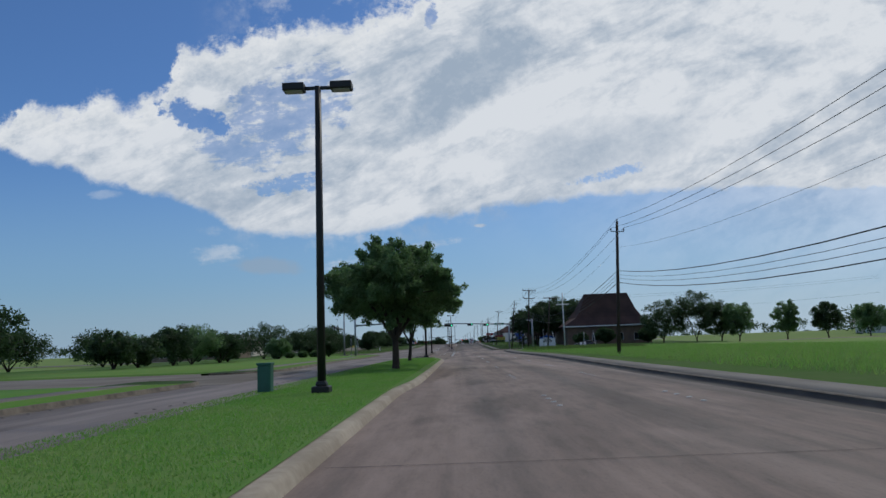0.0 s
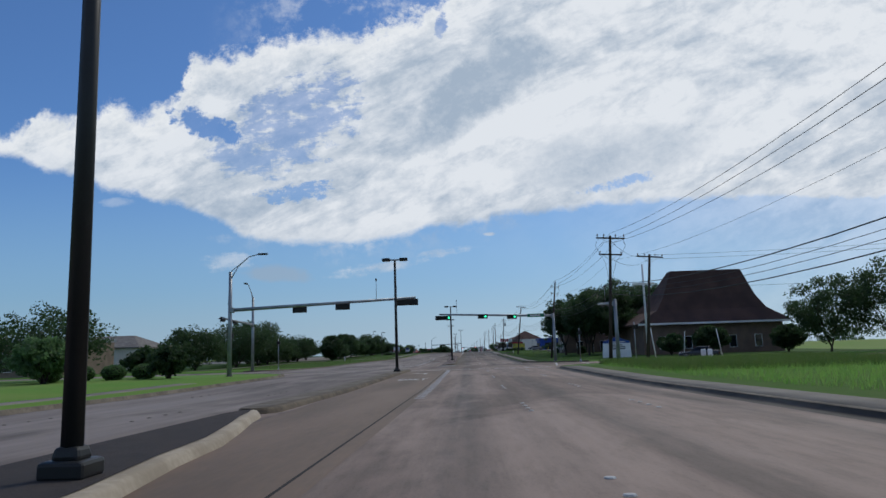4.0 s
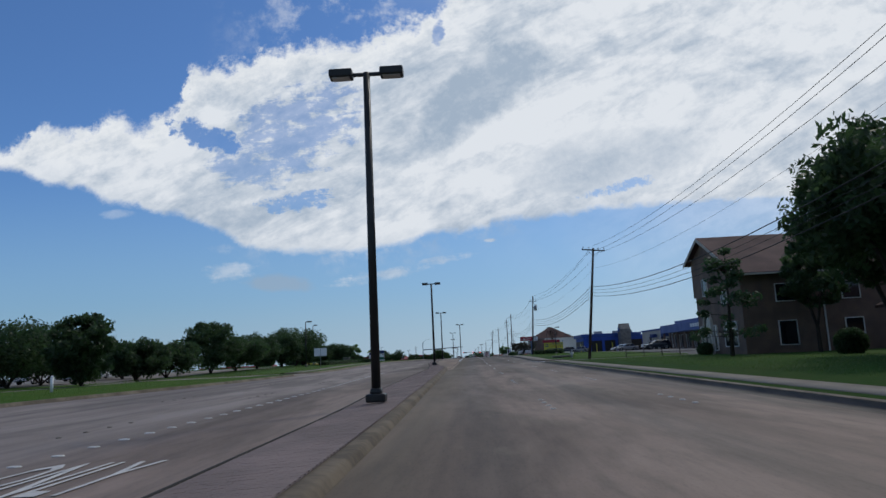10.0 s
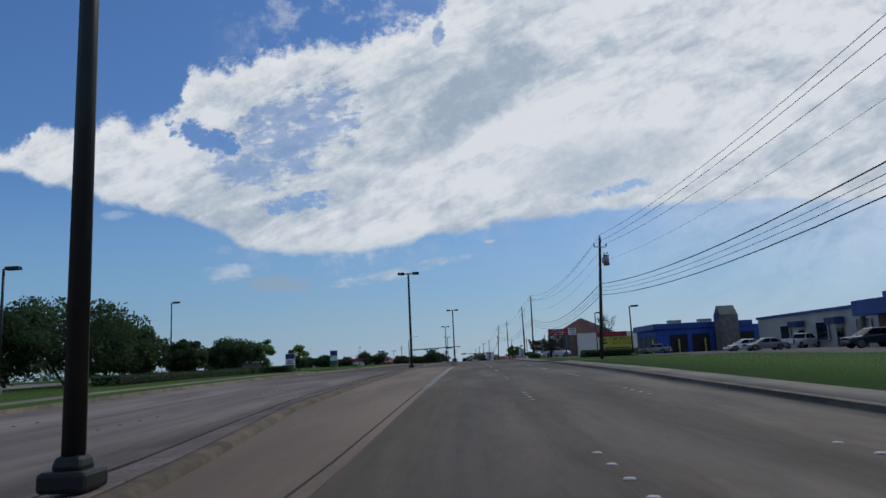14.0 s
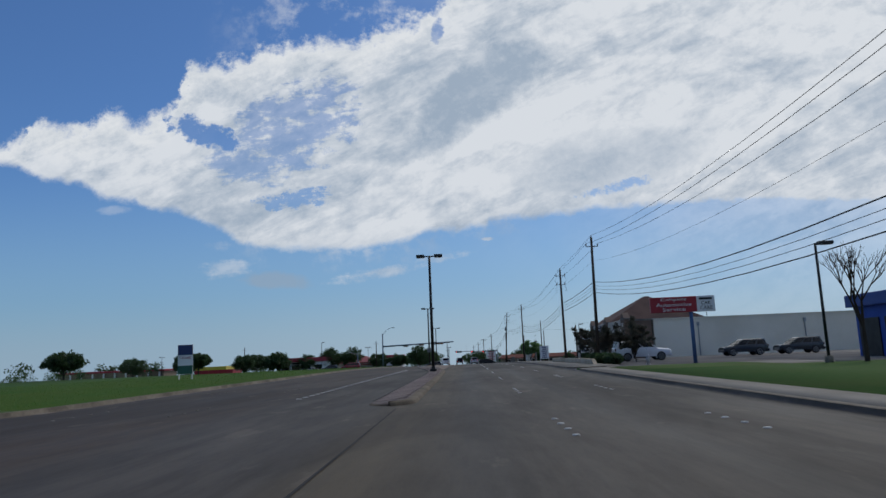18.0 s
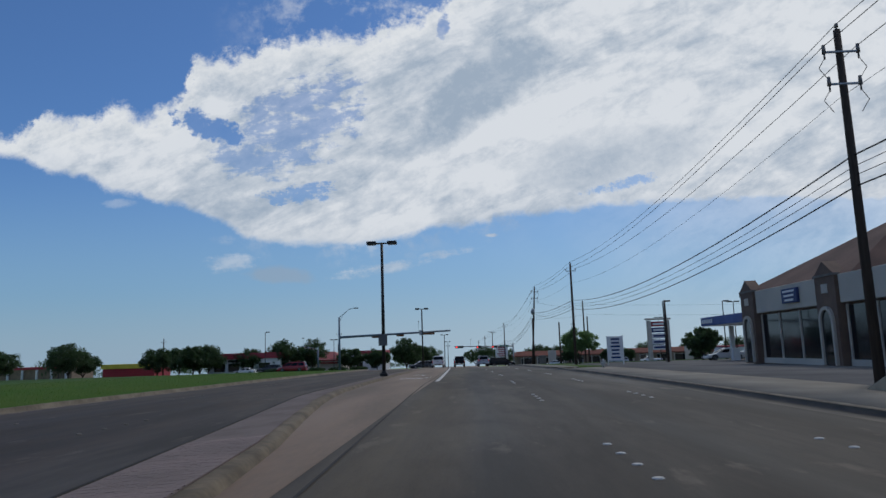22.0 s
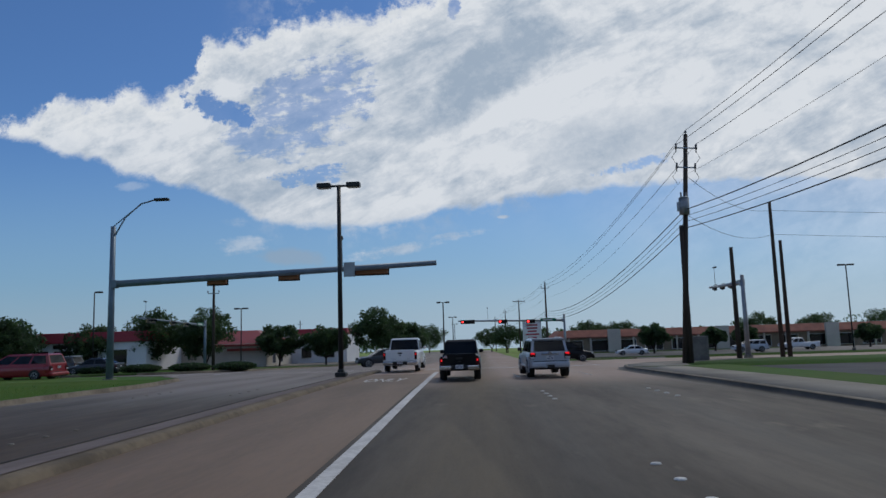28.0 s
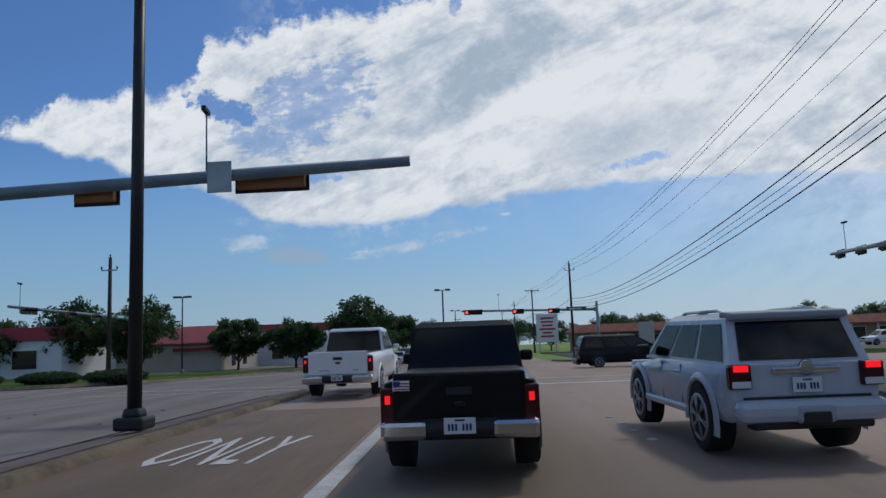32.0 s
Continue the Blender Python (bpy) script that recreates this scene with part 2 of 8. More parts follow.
# ---- materials ----
def mat(name, a, b=None, rough=0.8, metal=0.0, size=3.0, fine=40.0, bump=0.0, spec=0.4, wear=0.5, coat=0.0, glow=None, world_wide=False, stretch=(1, 1, 1), alpha=1.0):
    """A surface: two colours mixed by coarse and fine noise, with its gloss and fine relief."""
    m = bpy.data.materials.new(name)
    m.use_nodes = True
    t = m.node_tree
    p = t.nodes["Principled BSDF"]
    b = b or tuple(c * 0.8 for c in a)
    co = t.nodes.new("ShaderNodeTexCoord")
    src = co.outputs["Object"]
    if world_wide:
        src = t.nodes.new("ShaderNodeNewGeometry").outputs["Position"]
    mp = t.nodes.new("ShaderNodeMapping")
    mp.inputs["Scale"].default_value = stretch
    t.links.new(src, mp.inputs[0])
    n1, n2 = (t.nodes.new("ShaderNodeTexNoise") for _ in range(2))
    for n, s, d in ((n1, 1.0 / size, 5), (n2, fine, 3)):
        n.inputs["Scale"].default_value, n.inputs["Detail"].default_value = s, d
        t.links.new(mp.outputs[0], n.inputs["Vector"])
    f = (Sum(t, n1.outputs[0]) * (1 - wear * 0.5) + Sum(t, n2.outputs[0]) * (wear * 0.5)).step(0.32, 0.68)
    info = t.nodes.new("ShaderNodeObjectInfo")
    f = (f + (Sum(t, info.outputs["Random"]) - 0.5) * 0.3).most(0.0).least(1.0)
    t.links.new(colour_mix(t, f, a, b), p.inputs["Base Color"])
    r = (Sum(t, n1.outputs[0]) - 0.5) * 0.25 + rough
    t.links.new(r.most(0.03).least(1.0).socket, p.inputs["Roughness"])
    p.inputs["Metallic"].default_value = metal
    p.inputs["Specular IOR Level"].default_value = spec
    p.inputs["Coat Weight"].default_value = coat
    if coat:
        p.inputs["Coat Roughness"].default_value = 0.05
    if bump:
        bp = t.nodes.new("ShaderNodeBump")
        bp.inputs["Strength"].default_value, bp.inputs["Distance"].default_value = bump, 0.02
        t.links.new(n2.outputs[0], bp.inputs["Height"])
        t.links.new(bp.outputs[0], p.inputs["Normal"])
    if glow:
        p.inputs["Emission Color"].default_value = (*glow[:3], 1)
        p.inputs["Emission Strength"].default_value = glow[3]
    return m


def leaf_mat(name, a, b, thinness=1.6):
    m = mat(name, a, b, rough=0.5, size=1.2, fine=6.0, spec=0.45)
    t = m.node_tree
    p = t.nodes["Principled BSDF"]
    tr = t.nodes.new("ShaderNodeBsdfTranslucent")
    mix = t.nodes.new("ShaderNodeMixShader")
    mix.inputs[0].default_value = 0.55
    link = p.inputs["Base Color"].links[0].from_socket
    thin = t.nodes.new("ShaderNodeVectorMath")
    thin.operation = "SCALE"
    thin.inputs["Scale"].default_value = thinness
    t.links.new(link, thin.inputs[0])
    t.links.new(thin.outputs[0], tr.inputs[0])
    out = t.nodes["Material Output"]
    t.links.new(p.outputs[0], mix.inputs[1])
    t.links.new(tr.outputs[0], mix.inputs[2])
    t.links.new(mix.outputs[0], out.inputs[0])
    return m


def road_mat(name, old, new_, y0, y1, worn=(0.080, 0.051, 0.028)):
    """Concrete that turns from one pour into another between y0 and y1, with lane-long streaks, wheel tracks, oil, stains and patches."""
    m = mat(name, old[0], old[1], rough=0.6, size=2.4, fine=9.0, bump=0.2, wear=0.5, world_wide=True, stretch=(1.0, 0.10, 1.0))
    t = m.node_tree
    p = t.nodes["Principled BSDF"]
    p.inputs["Specular IOR Level"].default_value = 0.25
    geo = t.nodes.new("ShaderNodeNewGeometry")
    sep = t.nodes.new("ShaderNodeSeparateXYZ")
    t.links.new(geo.outputs["Position"], sep.inputs[0])
    x, y = Sum(t, sep.outputs[0]), Sum(t, sep.outputs[1])
    blot = cloud_noise(t, vec(t, x * 0.55, y * 0.07, 2.0), 1.0, 6, 0.6, 0.4)
    fine = cloud_noise(t, vec(t, x * 3.2, y * 0.6, 4.0), 1.0, 5, 0.7)
    grit = cloud_noise(t, vec(t, x * 26.0, y * 9.0, 6.0), 1.0, 4, 0.7)
    line = cloud_noise(t, vec(t, x * 1.3, y * 0.016, 8.0), 1.0, 4, 0.6)
    slabs = cloud_noise(t, vec(t, x * 0.18, y * 0.045, 21.0), 1.0, 4, 0.62, 0.8)
    a = colour_mix(t, (blot * 0.7 + fine * 0.3).step(0.36, 0.64), old[0], old[1])
    b = colour_mix(t, (blot * 0.7 + fine * 0.3).step(0.36, 0.64), new_[0], new_[1])
    base = colour_mix(t, (y + (blot - 0.5) * 20.0).step(y0, y1), a, b)
    base = colour_mix(t, (y + (blot - 0.5) * 8.0).step(474.0, 485.0) * 0.9, base, tuple(c * 1.05 for c in old[0]))
    lane = (x + (blot - 0.5) * 2.0).step(-5.0, -7.0) * y.step(262.0, 335.0) * y.step(476.0, 458.0)
    early = (x + (blot - 0.5) * 2.0).step(-5.0, -7.0) * y.step(335.0, 262.0)
    base = colour_mix(t, early, base, colour_mix(t, blot.step(0.36, 0.64), (0.28, 0.232, 0.198), (0.21, 0.174, 0.15)))
    base = colour_mix(t, lane, base, colour_mix(t, fine.step(0.4, 0.65), worn, tuple(c * 0.72 for c in worn)))
    base = colour_mix(t, x.step(-6.2, -8.0) * y.step(470.0, 482.0) * 0.75, base, colour_mix(t, blot.step(0.36, 0.64), (0.19, 0.175, 0.16), (0.12, 0.11, 0.10)))
    # brown grime that the wheels leave out, next to the median
    grime = (x + (blot - 0.5) * 1.4).step(0.6, -1.0) * x.step(-2.4, -1.2) * y.step(120.0, 170.0)
    base = colour_mix(t, grime * 0.75, base, (0.125, 0.096, 0.056))
    # oil in the middle of each lane, worn wheel tracks beside it
    lanes = None
    for c in (0.45, 3.65, 6.75):
        d = (x - c + (line - 0.5) * 0.7).op("ABSOLUTE").step(0.75, 0.1)
        lanes = d if lanes is None else lanes.most(d)
    dark = (line.step(0.40, 0.66) * 0.18 + lanes * 0.24 + fine.step(0.45, 0.72) * 0.13 + grit.step(0.5, 0.75) * 0.2 + slabs.step(0.47, 0.58) * 0.30).least(0.9)
    dark = dark * (y.step(466.0, 480.0) * -0.75 + 1.0)
    dark = dark + y.step(300.0, 345.0) * y.step(470.0, 440.0) * 0.34
    base = colour_mix(t, dark, base, tuple(c * 0.5 for c in new_[1]))
    pale = cloud_noise(t, vec(t, x * 1.1, y * 0.35, 13.0), 1.0, 5, 0.6).step(0.60, 0.70) * 0.42
    t.links.new(colour_mix(t, pale, base, tuple(c * 1.6 for c in new_[0])), p.inputs["Base Color"])
    r = (blot - 0.5) * 0.3 + (slabs - 0.5) * 0.25 - lanes * 0.05 + 0.72
    t.links.new(r.most(0.45).least(0.9).socket, p.inputs["Roughness"])
    return m


# ---- mesh helpers ----
def box(bm, c, s, turn=0.0, tilt=0.0, bevel=0.0, taper=(1, 1)):
    m = Matrix.Translation(c) @ Matrix.Rotation(turn, 4, "Z") @ Matrix.Rotation(tilt, 4, "X")
    vs = []
    for dz in (-0.5, 0.5):
        k = taper if dz > 0 else (1, 1)
        for dx, dy in ((-0.5, -0.5), (0.5, -0.5), (0.5, 0.5), (-0.5, 0.5)):
            vs.append(bm.verts.new(m @ Vector((dx * s[0] * k[0], dy * s[1] * k[1], dz * s[2]))))
    fs = [bm.faces.new([vs[i] for i in f]) for f in ((3, 2, 1, 0), (4, 5, 6, 7), (0, 1, 5, 4), (1, 2, 6, 5), (2, 3, 7, 6), (3, 0, 4, 7))]
    if bevel:
        edges = list({e for f in fs for e in f.edges})
        bmesh.ops.bevel(bm, geom=edges, offset=bevel, segments=2, affect="EDGES", profile=0.5)
    return bm


def tube(bm, a, b, r0, r1=None, n=10, caps=True):
    a, b = Vector(a), Vector(b)
    r1 = r0 if r1 is None else r1
    d = (b - a).normalized()
    side = d.cross(Vector((0, 0, 1)) if abs(d.z) < 0.9 else Vector((1, 0, 0))).normalized()
    up = side.cross(d)
    rings = []
    for p, r in ((a, r0), (b, r1)):
        rings.append([bm.verts.new(p + (side * math.cos(k * math.tau / n) + up * math.sin(k * math.tau / n)) * r) for k in range(n)])
    for k in range(n):
        f = bm.faces.new((rings[0][k], rings[0][(k + 1) % n], rings[1][(k + 1) % n], rings[1][k]))
        f.smooth = True
    if caps:
        bm.faces.new(rings[0][::-1])
        bm.faces.new(rings[1])
    return bm


def pipe(bm, pts, r, n=8):
    for a, b in zip(pts, pts[1:]):
        tube(bm, a, b, r, r, n)
    return bm


def sheet(bm, rows):
    """A skin over rows of points."""
    vs = [[bm.verts.new(p) for p in row] for row in rows]
    for a, b in zip(vs, vs[1:]):
        for i in range(len(a) - 1):
            bm.faces.new((a[i], a[i + 1], b[i + 1], b[i])).smooth = True
    return bm


def mesh_of(name, bm, material):
    bmesh.ops.recalc_face_normals(bm, faces=bm.faces)
    me = bpy.data.meshes.new(name)
    bm.to_mesh(me)
    bm.free()
    for m in material if isinstance(material, (list, tuple)) else (material,):
        me.materials.append(m)
    return me


def part(name, bm, material, parent, label=""):
    ob = new(name, mesh_of(name, bm, material) if isinstance(bm, bmesh.types.BMesh) else bm)
    ob.parent = parent
    if label:
        ob["label"] = label
    return ob


def thing(name, m, label, category, group="", kind=""):
    ob = new(name)
    ob.empty_display_size = 0.2
    ob.matrix_basis = m if isinstance(m, Matrix) else Matrix.Translation(m)
    return tagged(ob, label, category, group, kind)


def solid(name, bm, material, label="", category="", group="", kind="", m=None):
    ob = new(name, mesh_of(name, bm, material))
    if m is not None:
        ob.matrix_basis = m if isinstance(m, Matrix) else Matrix.Translation(m)
    return tagged(ob, label, category, group, kind)


def B():
    return bmesh.new()


def words(name, text, size, material, parent, m, depth=0.01, width=None, height=None):
    """Lettering as a flat mesh part."""
    cu = bpy.data.curves.new(name, "FONT")
    cu.body, cu.size, cu.extrude, cu.align_x, cu.align_y = text, size, depth, "CENTER", "CENTER"
    cu.resolution_u = 2
    tmp = bpy.data.objects.new(name, cu)
    scene.collection.objects.link(tmp)
    bpy.context.view_layer.update()
    me = bpy.data.meshes.new_from_object(tmp.evaluated_get(bpy.context.evaluated_depsgraph_get()))
    bpy.data.objects.remove(tmp)
    bpy.data.curves.remove(cu)
    xs = [v.co.x for v in me.vertices]
    ys = [v.co.y for v in me.vertices]
    sx = width / (max(xs) - min(xs)) if width else 1
    sy = height / (max(ys) - min(ys)) if height else sx
    me.transform(Matrix.Diagonal((sx, sy, 1, 1)) @ Matrix.Translation((-(max(xs) + min(xs)) / 2, -(max(ys) + min(ys)) / 2, 0)))
    me.materials.clear()
    me.materials.append(material)
    ob = new(name, me)
    ob.parent = parent
    ob.matrix_basis = m
    return ob
make_sky()
sun = new("sun", bpy.data.lights.new("sun", "SUN"))
sun.data.energy, sun.data.angle, sun.data.color = SUN_POWER, radians(SUN_SOFT), (1.0, 0.95, 0.87)
sun.matrix_basis = Matrix.Rotation(-radians(SUN_TURN), 4, "Z") @ Matrix.Rotation(-(math.pi / 2 - radians(SUN_HIGH)), 4, "X")

# ---- surfaces ----
M_CONCRETE = road_mat("road_concrete", ((0.33, 0.245, 0.195), (0.23, 0.172, 0.136)), ((0.101, 0.082, 0.062), (0.049, 0.0395, 0.030)), 110.0, 320.0)
M_BROWN = mat("stained_concrete", (0.185, 0.118, 0.068), (0.115, 0.078, 0.047), rough=0.65, size=2.0, fine=12.0, bump=0.25, world_wide=True, stretch=(1.0, 0.15, 1.0))
M_KERB = mat("kerb_concrete", (0.20, 0.165, 0.12), (0.09, 0.073, 0.052), rough=0.85, size=1.1, fine=6, bump=0.4, wear=0.7, world_wide=True)
# gutter grime, with the kerb face's shade mixed into the colour
M_GUTTER = mat("grimy_shaded_gutter", (0.085, 0.068, 0.05), (0.035, 0.029, 0.023), rough=0.7, size=0.8, fine=6, bump=0.4, wear=0.7, world_wide=True, stretch=(1, 0.25, 1))
M_PALEKERB = mat("pale_kerb_concrete", (0.46, 0.39, 0.29), (0.30, 0.25, 0.18), rough=0.85, size=1.4, fine=8, bump=0.3, wear=0.6, world_wide=True)
M_MEDKERB = mat("grimy_median_kerb", (0.165, 0.128, 0.083), (0.08, 0.063, 0.043), rough=0.85, size=0.9, fine=7, bump=0.4, wear=0.7, world_wide=True)
M_BED = mat("paver_bedding", (0.165, 0.128, 0.112), (0.12, 0.094, 0.083), rough=0.9, size=0.8, fine=25, bump=0.3, world_wide=True)
M_WALK = mat("pavement_concrete", (0.22, 0.20, 0.165), (0.15, 0.135, 0.11), rough=0.85, size=3, fine=15, bump=0.2, world_wide=True)
M_LOT = mat("parking_concrete", (0.21, 0.19, 0.165), (0.14, 0.125, 0.108), rough=0.8, size=5, fine=8, bump=0.2, world_wide=True)
M_GRASS = mat("lawn", (0.095, 0.23, 0.038), (0.15, 0.235, 0.06), rough=0.9, size=9, fine=3.5, bump=0.6, spec=0.1, wear=0.8, world_wide=True)
M_FIELD = mat("rough_field", (0.16, 0.28, 0.06), (0.23, 0.28, 0.10), rough=0.95, size=14, fine=1.3, bump=0.6, spec=0.1, wear=0.6, world_wide=True)
# darker lawn and blades for the later stretches
M_LAWN = mat("darker_lawn", (0.038, 0.098, 0.015), (0.068, 0.106, 0.025), rough=0.9, size=7, fine=3.5, bump=0.6, spec=0.1, wear=0.8, world_wide=True)
M_BLADE2 = leaf_mat("darker_grass_blade", (0.062, 0.135, 0.026), (0.10, 0.145, 0.042))
M_BLADE = leaf_mat("grass_blade", (0.125, 0.29, 0.045), (0.19, 0.30, 0.078))
M_MULCH = mat("dark_mulch", (0.025, 0.02, 0.018), (0.05, 0.04, 0.035), rough=0.95, size=0.6, fine=25, bump=0.9)
M_PAVER = mat("brick_paver", (0.215, 0.163, 0.145), (0.145, 0.112, 0.10), rough=0.85, size=1.5, fine=30, bump=0.3, world_wide=True)
M_JOINT = mat("dark_joint", (0.022, 0.019, 0.016), rough=0.9)
M_PAINT = mat("road_paint", (0.62, 0.61, 0.58), (0.42, 0.41, 0.39), rough=0.7, size=0.6, fine=14, wear=0.9, world_wide=True)
M_BRONZE = mat("dark_bronze_paint", (0.028, 0.03, 0.03), (0.02, 0.021, 0.021), rough=0.45, metal=0.3, size=0.8)
M_GALV = mat("galvanised_steel", (0.33, 0.36, 0.38), (0.24, 0.26, 0.28), rough=0.45, metal=0.6, size=0.7, fine=20)
M_BLUEGALV = mat("blue_grey_steel", (0.17, 0.225, 0.275), (0.12, 0.165, 0.21), rough=0.5, metal=0.3, size=0.7, fine=20)
M_BLACK = mat("black_housing", (0.012, 0.012, 0.012), rough=0.5, size=0.5)
M_PALEHEAD = mat("dull_yellow_housing", (0.36, 0.30, 0.15), (0.28, 0.24, 0.13), rough=0.6, size=0.5)
M_AMBER = mat("brown_back_cover", (0.30, 0.13, 0.055), rough=0.6, size=0.5)
M_GREENSIGN = mat("green_sign_sheet", (0.01, 0.16, 0.09), rough=0.4)
M_WHITE = mat("white_paint", (0.75, 0.75, 0.73), (0.62, 0.62, 0.60), rough=0.6, size=2)
M_WOOD = mat("creosoted_wood", (0.07, 0.052, 0.04), (0.04, 0.03, 0.024), rough=0.9, size=0.8, fine=12, bump=0.5, stretch=(6, 6, 0.6))
M_PORC = mat("porcelain", (0.22, 0.20, 0.19), rough=0.3)
M_CABLE = mat("black_cable", (0.012, 0.012, 0.013), rough=0.6)
M_BARK = mat("bark", (0.055, 0.042, 0.032), (0.032, 0.025, 0.02), rough=0.95, size=0.5, fine=18, bump=0.8, stretch=(3, 3, 0.7))
M_LEAF = leaf_mat("oak_leaf", (0.028, 0.058, 0.022), (0.048, 0.084, 0.033))
M_LEAF2 = leaf_mat("elm_leaf", (0.066, 0.128, 0.048), (0.10, 0.165, 0.066), 2.1)
M_LEAF3 = leaf_mat("yellow_green_leaf", (0.12, 0.19, 0.03), (0.17, 0.22, 0.05))
M_MYRTLE = leaf_mat("myrtle_leaf", (0.036, 0.046, 0.03), (0.058, 0.048, 0.038))
M_PLUM = leaf_mat("plum_leaf", (0.05, 0.024, 0.026), (0.08, 0.045, 0.03))
M_PINE = leaf_mat("pine_needle", (0.022, 0.055, 0.025), (0.04, 0.075, 0.03))
M_LAMPGLASS = mat("lamp_glass", (0.5, 0.5, 0.48), rough=0.2)
M_GREENLIGHT = mat("green_lamp", (0.02, 0.3, 0.2), rough=0.3, glow=(0.05, 1.0, 0.5, 1.6))
M_REDLIGHT = mat("red_lamp", (0.4, 0.02, 0.02), rough=0.3, glow=(1.0, 0.03, 0.03, 4.0))
M_LENS = mat("unlit_lens", (0.03, 0.02, 0.015), rough=0.25)


# ---- ground and road ----
def span(y0, y1, step=5.0):
    n = max(1, int(math.ceil((y1 - y0) / step)))
    return [y0 + (y1 - y0) * i / n for i in range(n + 1)]


def strip(bm, y0, y1, cols, step=5.0):
    """A sheet along the road: cols are pairs (x or a knot list, z)."""
    rows = []
    for y in span(y0, y1, step):
        rows.append([spot(x if not isinstance(x, (list, tuple)) else lerp_knots(x, y), y, z) for x, z in cols])
    return sheet(bm, rows)


def make_ground():
    bm = B()
    xs = (-2500, -900, -400, -200, -100, -50, -20, 0, 20, 50, 100, 200, 400, 900, 2500)
    ys = [-600, -300, -150] + span(-100, 720, 20) + [800, 1000, 1400, 2000, 3000, 4500]
    sheet(bm, [[Vector((x + bend(y), y, rise(y) - 0.09)) for x in xs] for y in ys])
    solid("ground", bm, M_FIELD, "rough green field reaching to the horizon", "ground", kind="structure")


LEFT_EDGE = ((-100, -11.6), (30, -11.9), (43, -12.4), (80, -14.1), (128, -14.6), (140, -16.0), (160, -20.3), (180, -20.0), (197, -18.5), (212, -16.2), (230, -14.8), (300, -15.0), (335, -13.9), (370, -13.8), (400, -14.5), (720, -14.6))
RIGHT_EDGE = ((-100, 7.4), (20, 7.4), (60, 8.1), (126, 8.1), (160, 7.45), (220, 7.45), (290, 7.55), (330, 7.6), (376, 7.6), (400, 7.65), (480, 7.75), (720, 7.75))


def make_road():
    bm = B()
    rows = []
    for y in span(-100, 720, 5):
        a = lerp_knots(LEFT_EDGE, y)
        b = lerp_knots(RIGHT_EDGE, y)
        rows.append([spot(a + (b - a) * k / 8, y, 0.0) for k in range(9)])
    sheet(bm, rows)
    ob = solid("road", bm, M_CONCRETE, "worn grey-brown concrete road with dark wheel tracks", "road", kind="structure")
    return ob


def cross_street(name, y0, y1, x0, x1, label):
    bm = B()
    n = 24
    rows = [[spot(x0 + (x1 - x0) * i / n, y, 0.004) for i in range(n + 1)] for y in (y0, (y0 + y1) / 2, y1)]
    sheet(bm, rows)
    solid(name, bm, M_CONCRETE, label, "road", kind="structure")


def flat(name, material, y0, y1, x0, x1, z, label, category="pavement", step=5.0):
    if material is M_GRASS and y0 >= 159:
        material = M_LAWN
    bm = B()
    strip(bm, y0, y1, [(x0, z - 0.12), (x0, z), (x1, z), (x1, z - 0.12)], step)
    for y, d in ((y0, -0.3), (y1, 0.3)):
        a, b = (lerp_knots(q, y) if isinstance(q, (list, tuple)) else q for q in (x0, x1))
        bm.faces.new([bm.verts.new(spot(*q)) for q in ((a, y, z), (b, y, z), (b, y + d, z - 0.14), (a, y + d, z - 0.14))])
    return solid(name, bm, material, label, category, kind="structure")


def kerb(y0, y1, x, side, step=4.0):
    """A kerb along the road at x; side +1 with the verge to the right."""
    bm = B()
    s = side
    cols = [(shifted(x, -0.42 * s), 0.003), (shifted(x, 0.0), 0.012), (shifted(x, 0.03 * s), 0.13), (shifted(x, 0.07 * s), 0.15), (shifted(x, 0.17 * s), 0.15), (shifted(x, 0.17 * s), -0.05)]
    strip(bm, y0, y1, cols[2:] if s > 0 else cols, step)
    # gutter and kerb face get the colour that has shade painted in
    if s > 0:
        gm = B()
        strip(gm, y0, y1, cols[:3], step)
        solid("gutter", gm, M_GUTTER, "gutter and kerb face, darkened for grime and for shade", "kerb", kind="structure")
    for y in (y0, y1):
        bm.faces.new([bm.verts.new(spot(lerp_knots(q, y) if isinstance(q, (list, tuple)) else q, y, z)) for q, z in cols])
    solid("kerb", bm, M_KERB, "weathered concrete kerb with a stained gutter", "kerb", kind="structure")


def shifted(x, d):
    return [(a, b + d) for a, b in x] if isinstance(x, (list, tuple)) else x + d


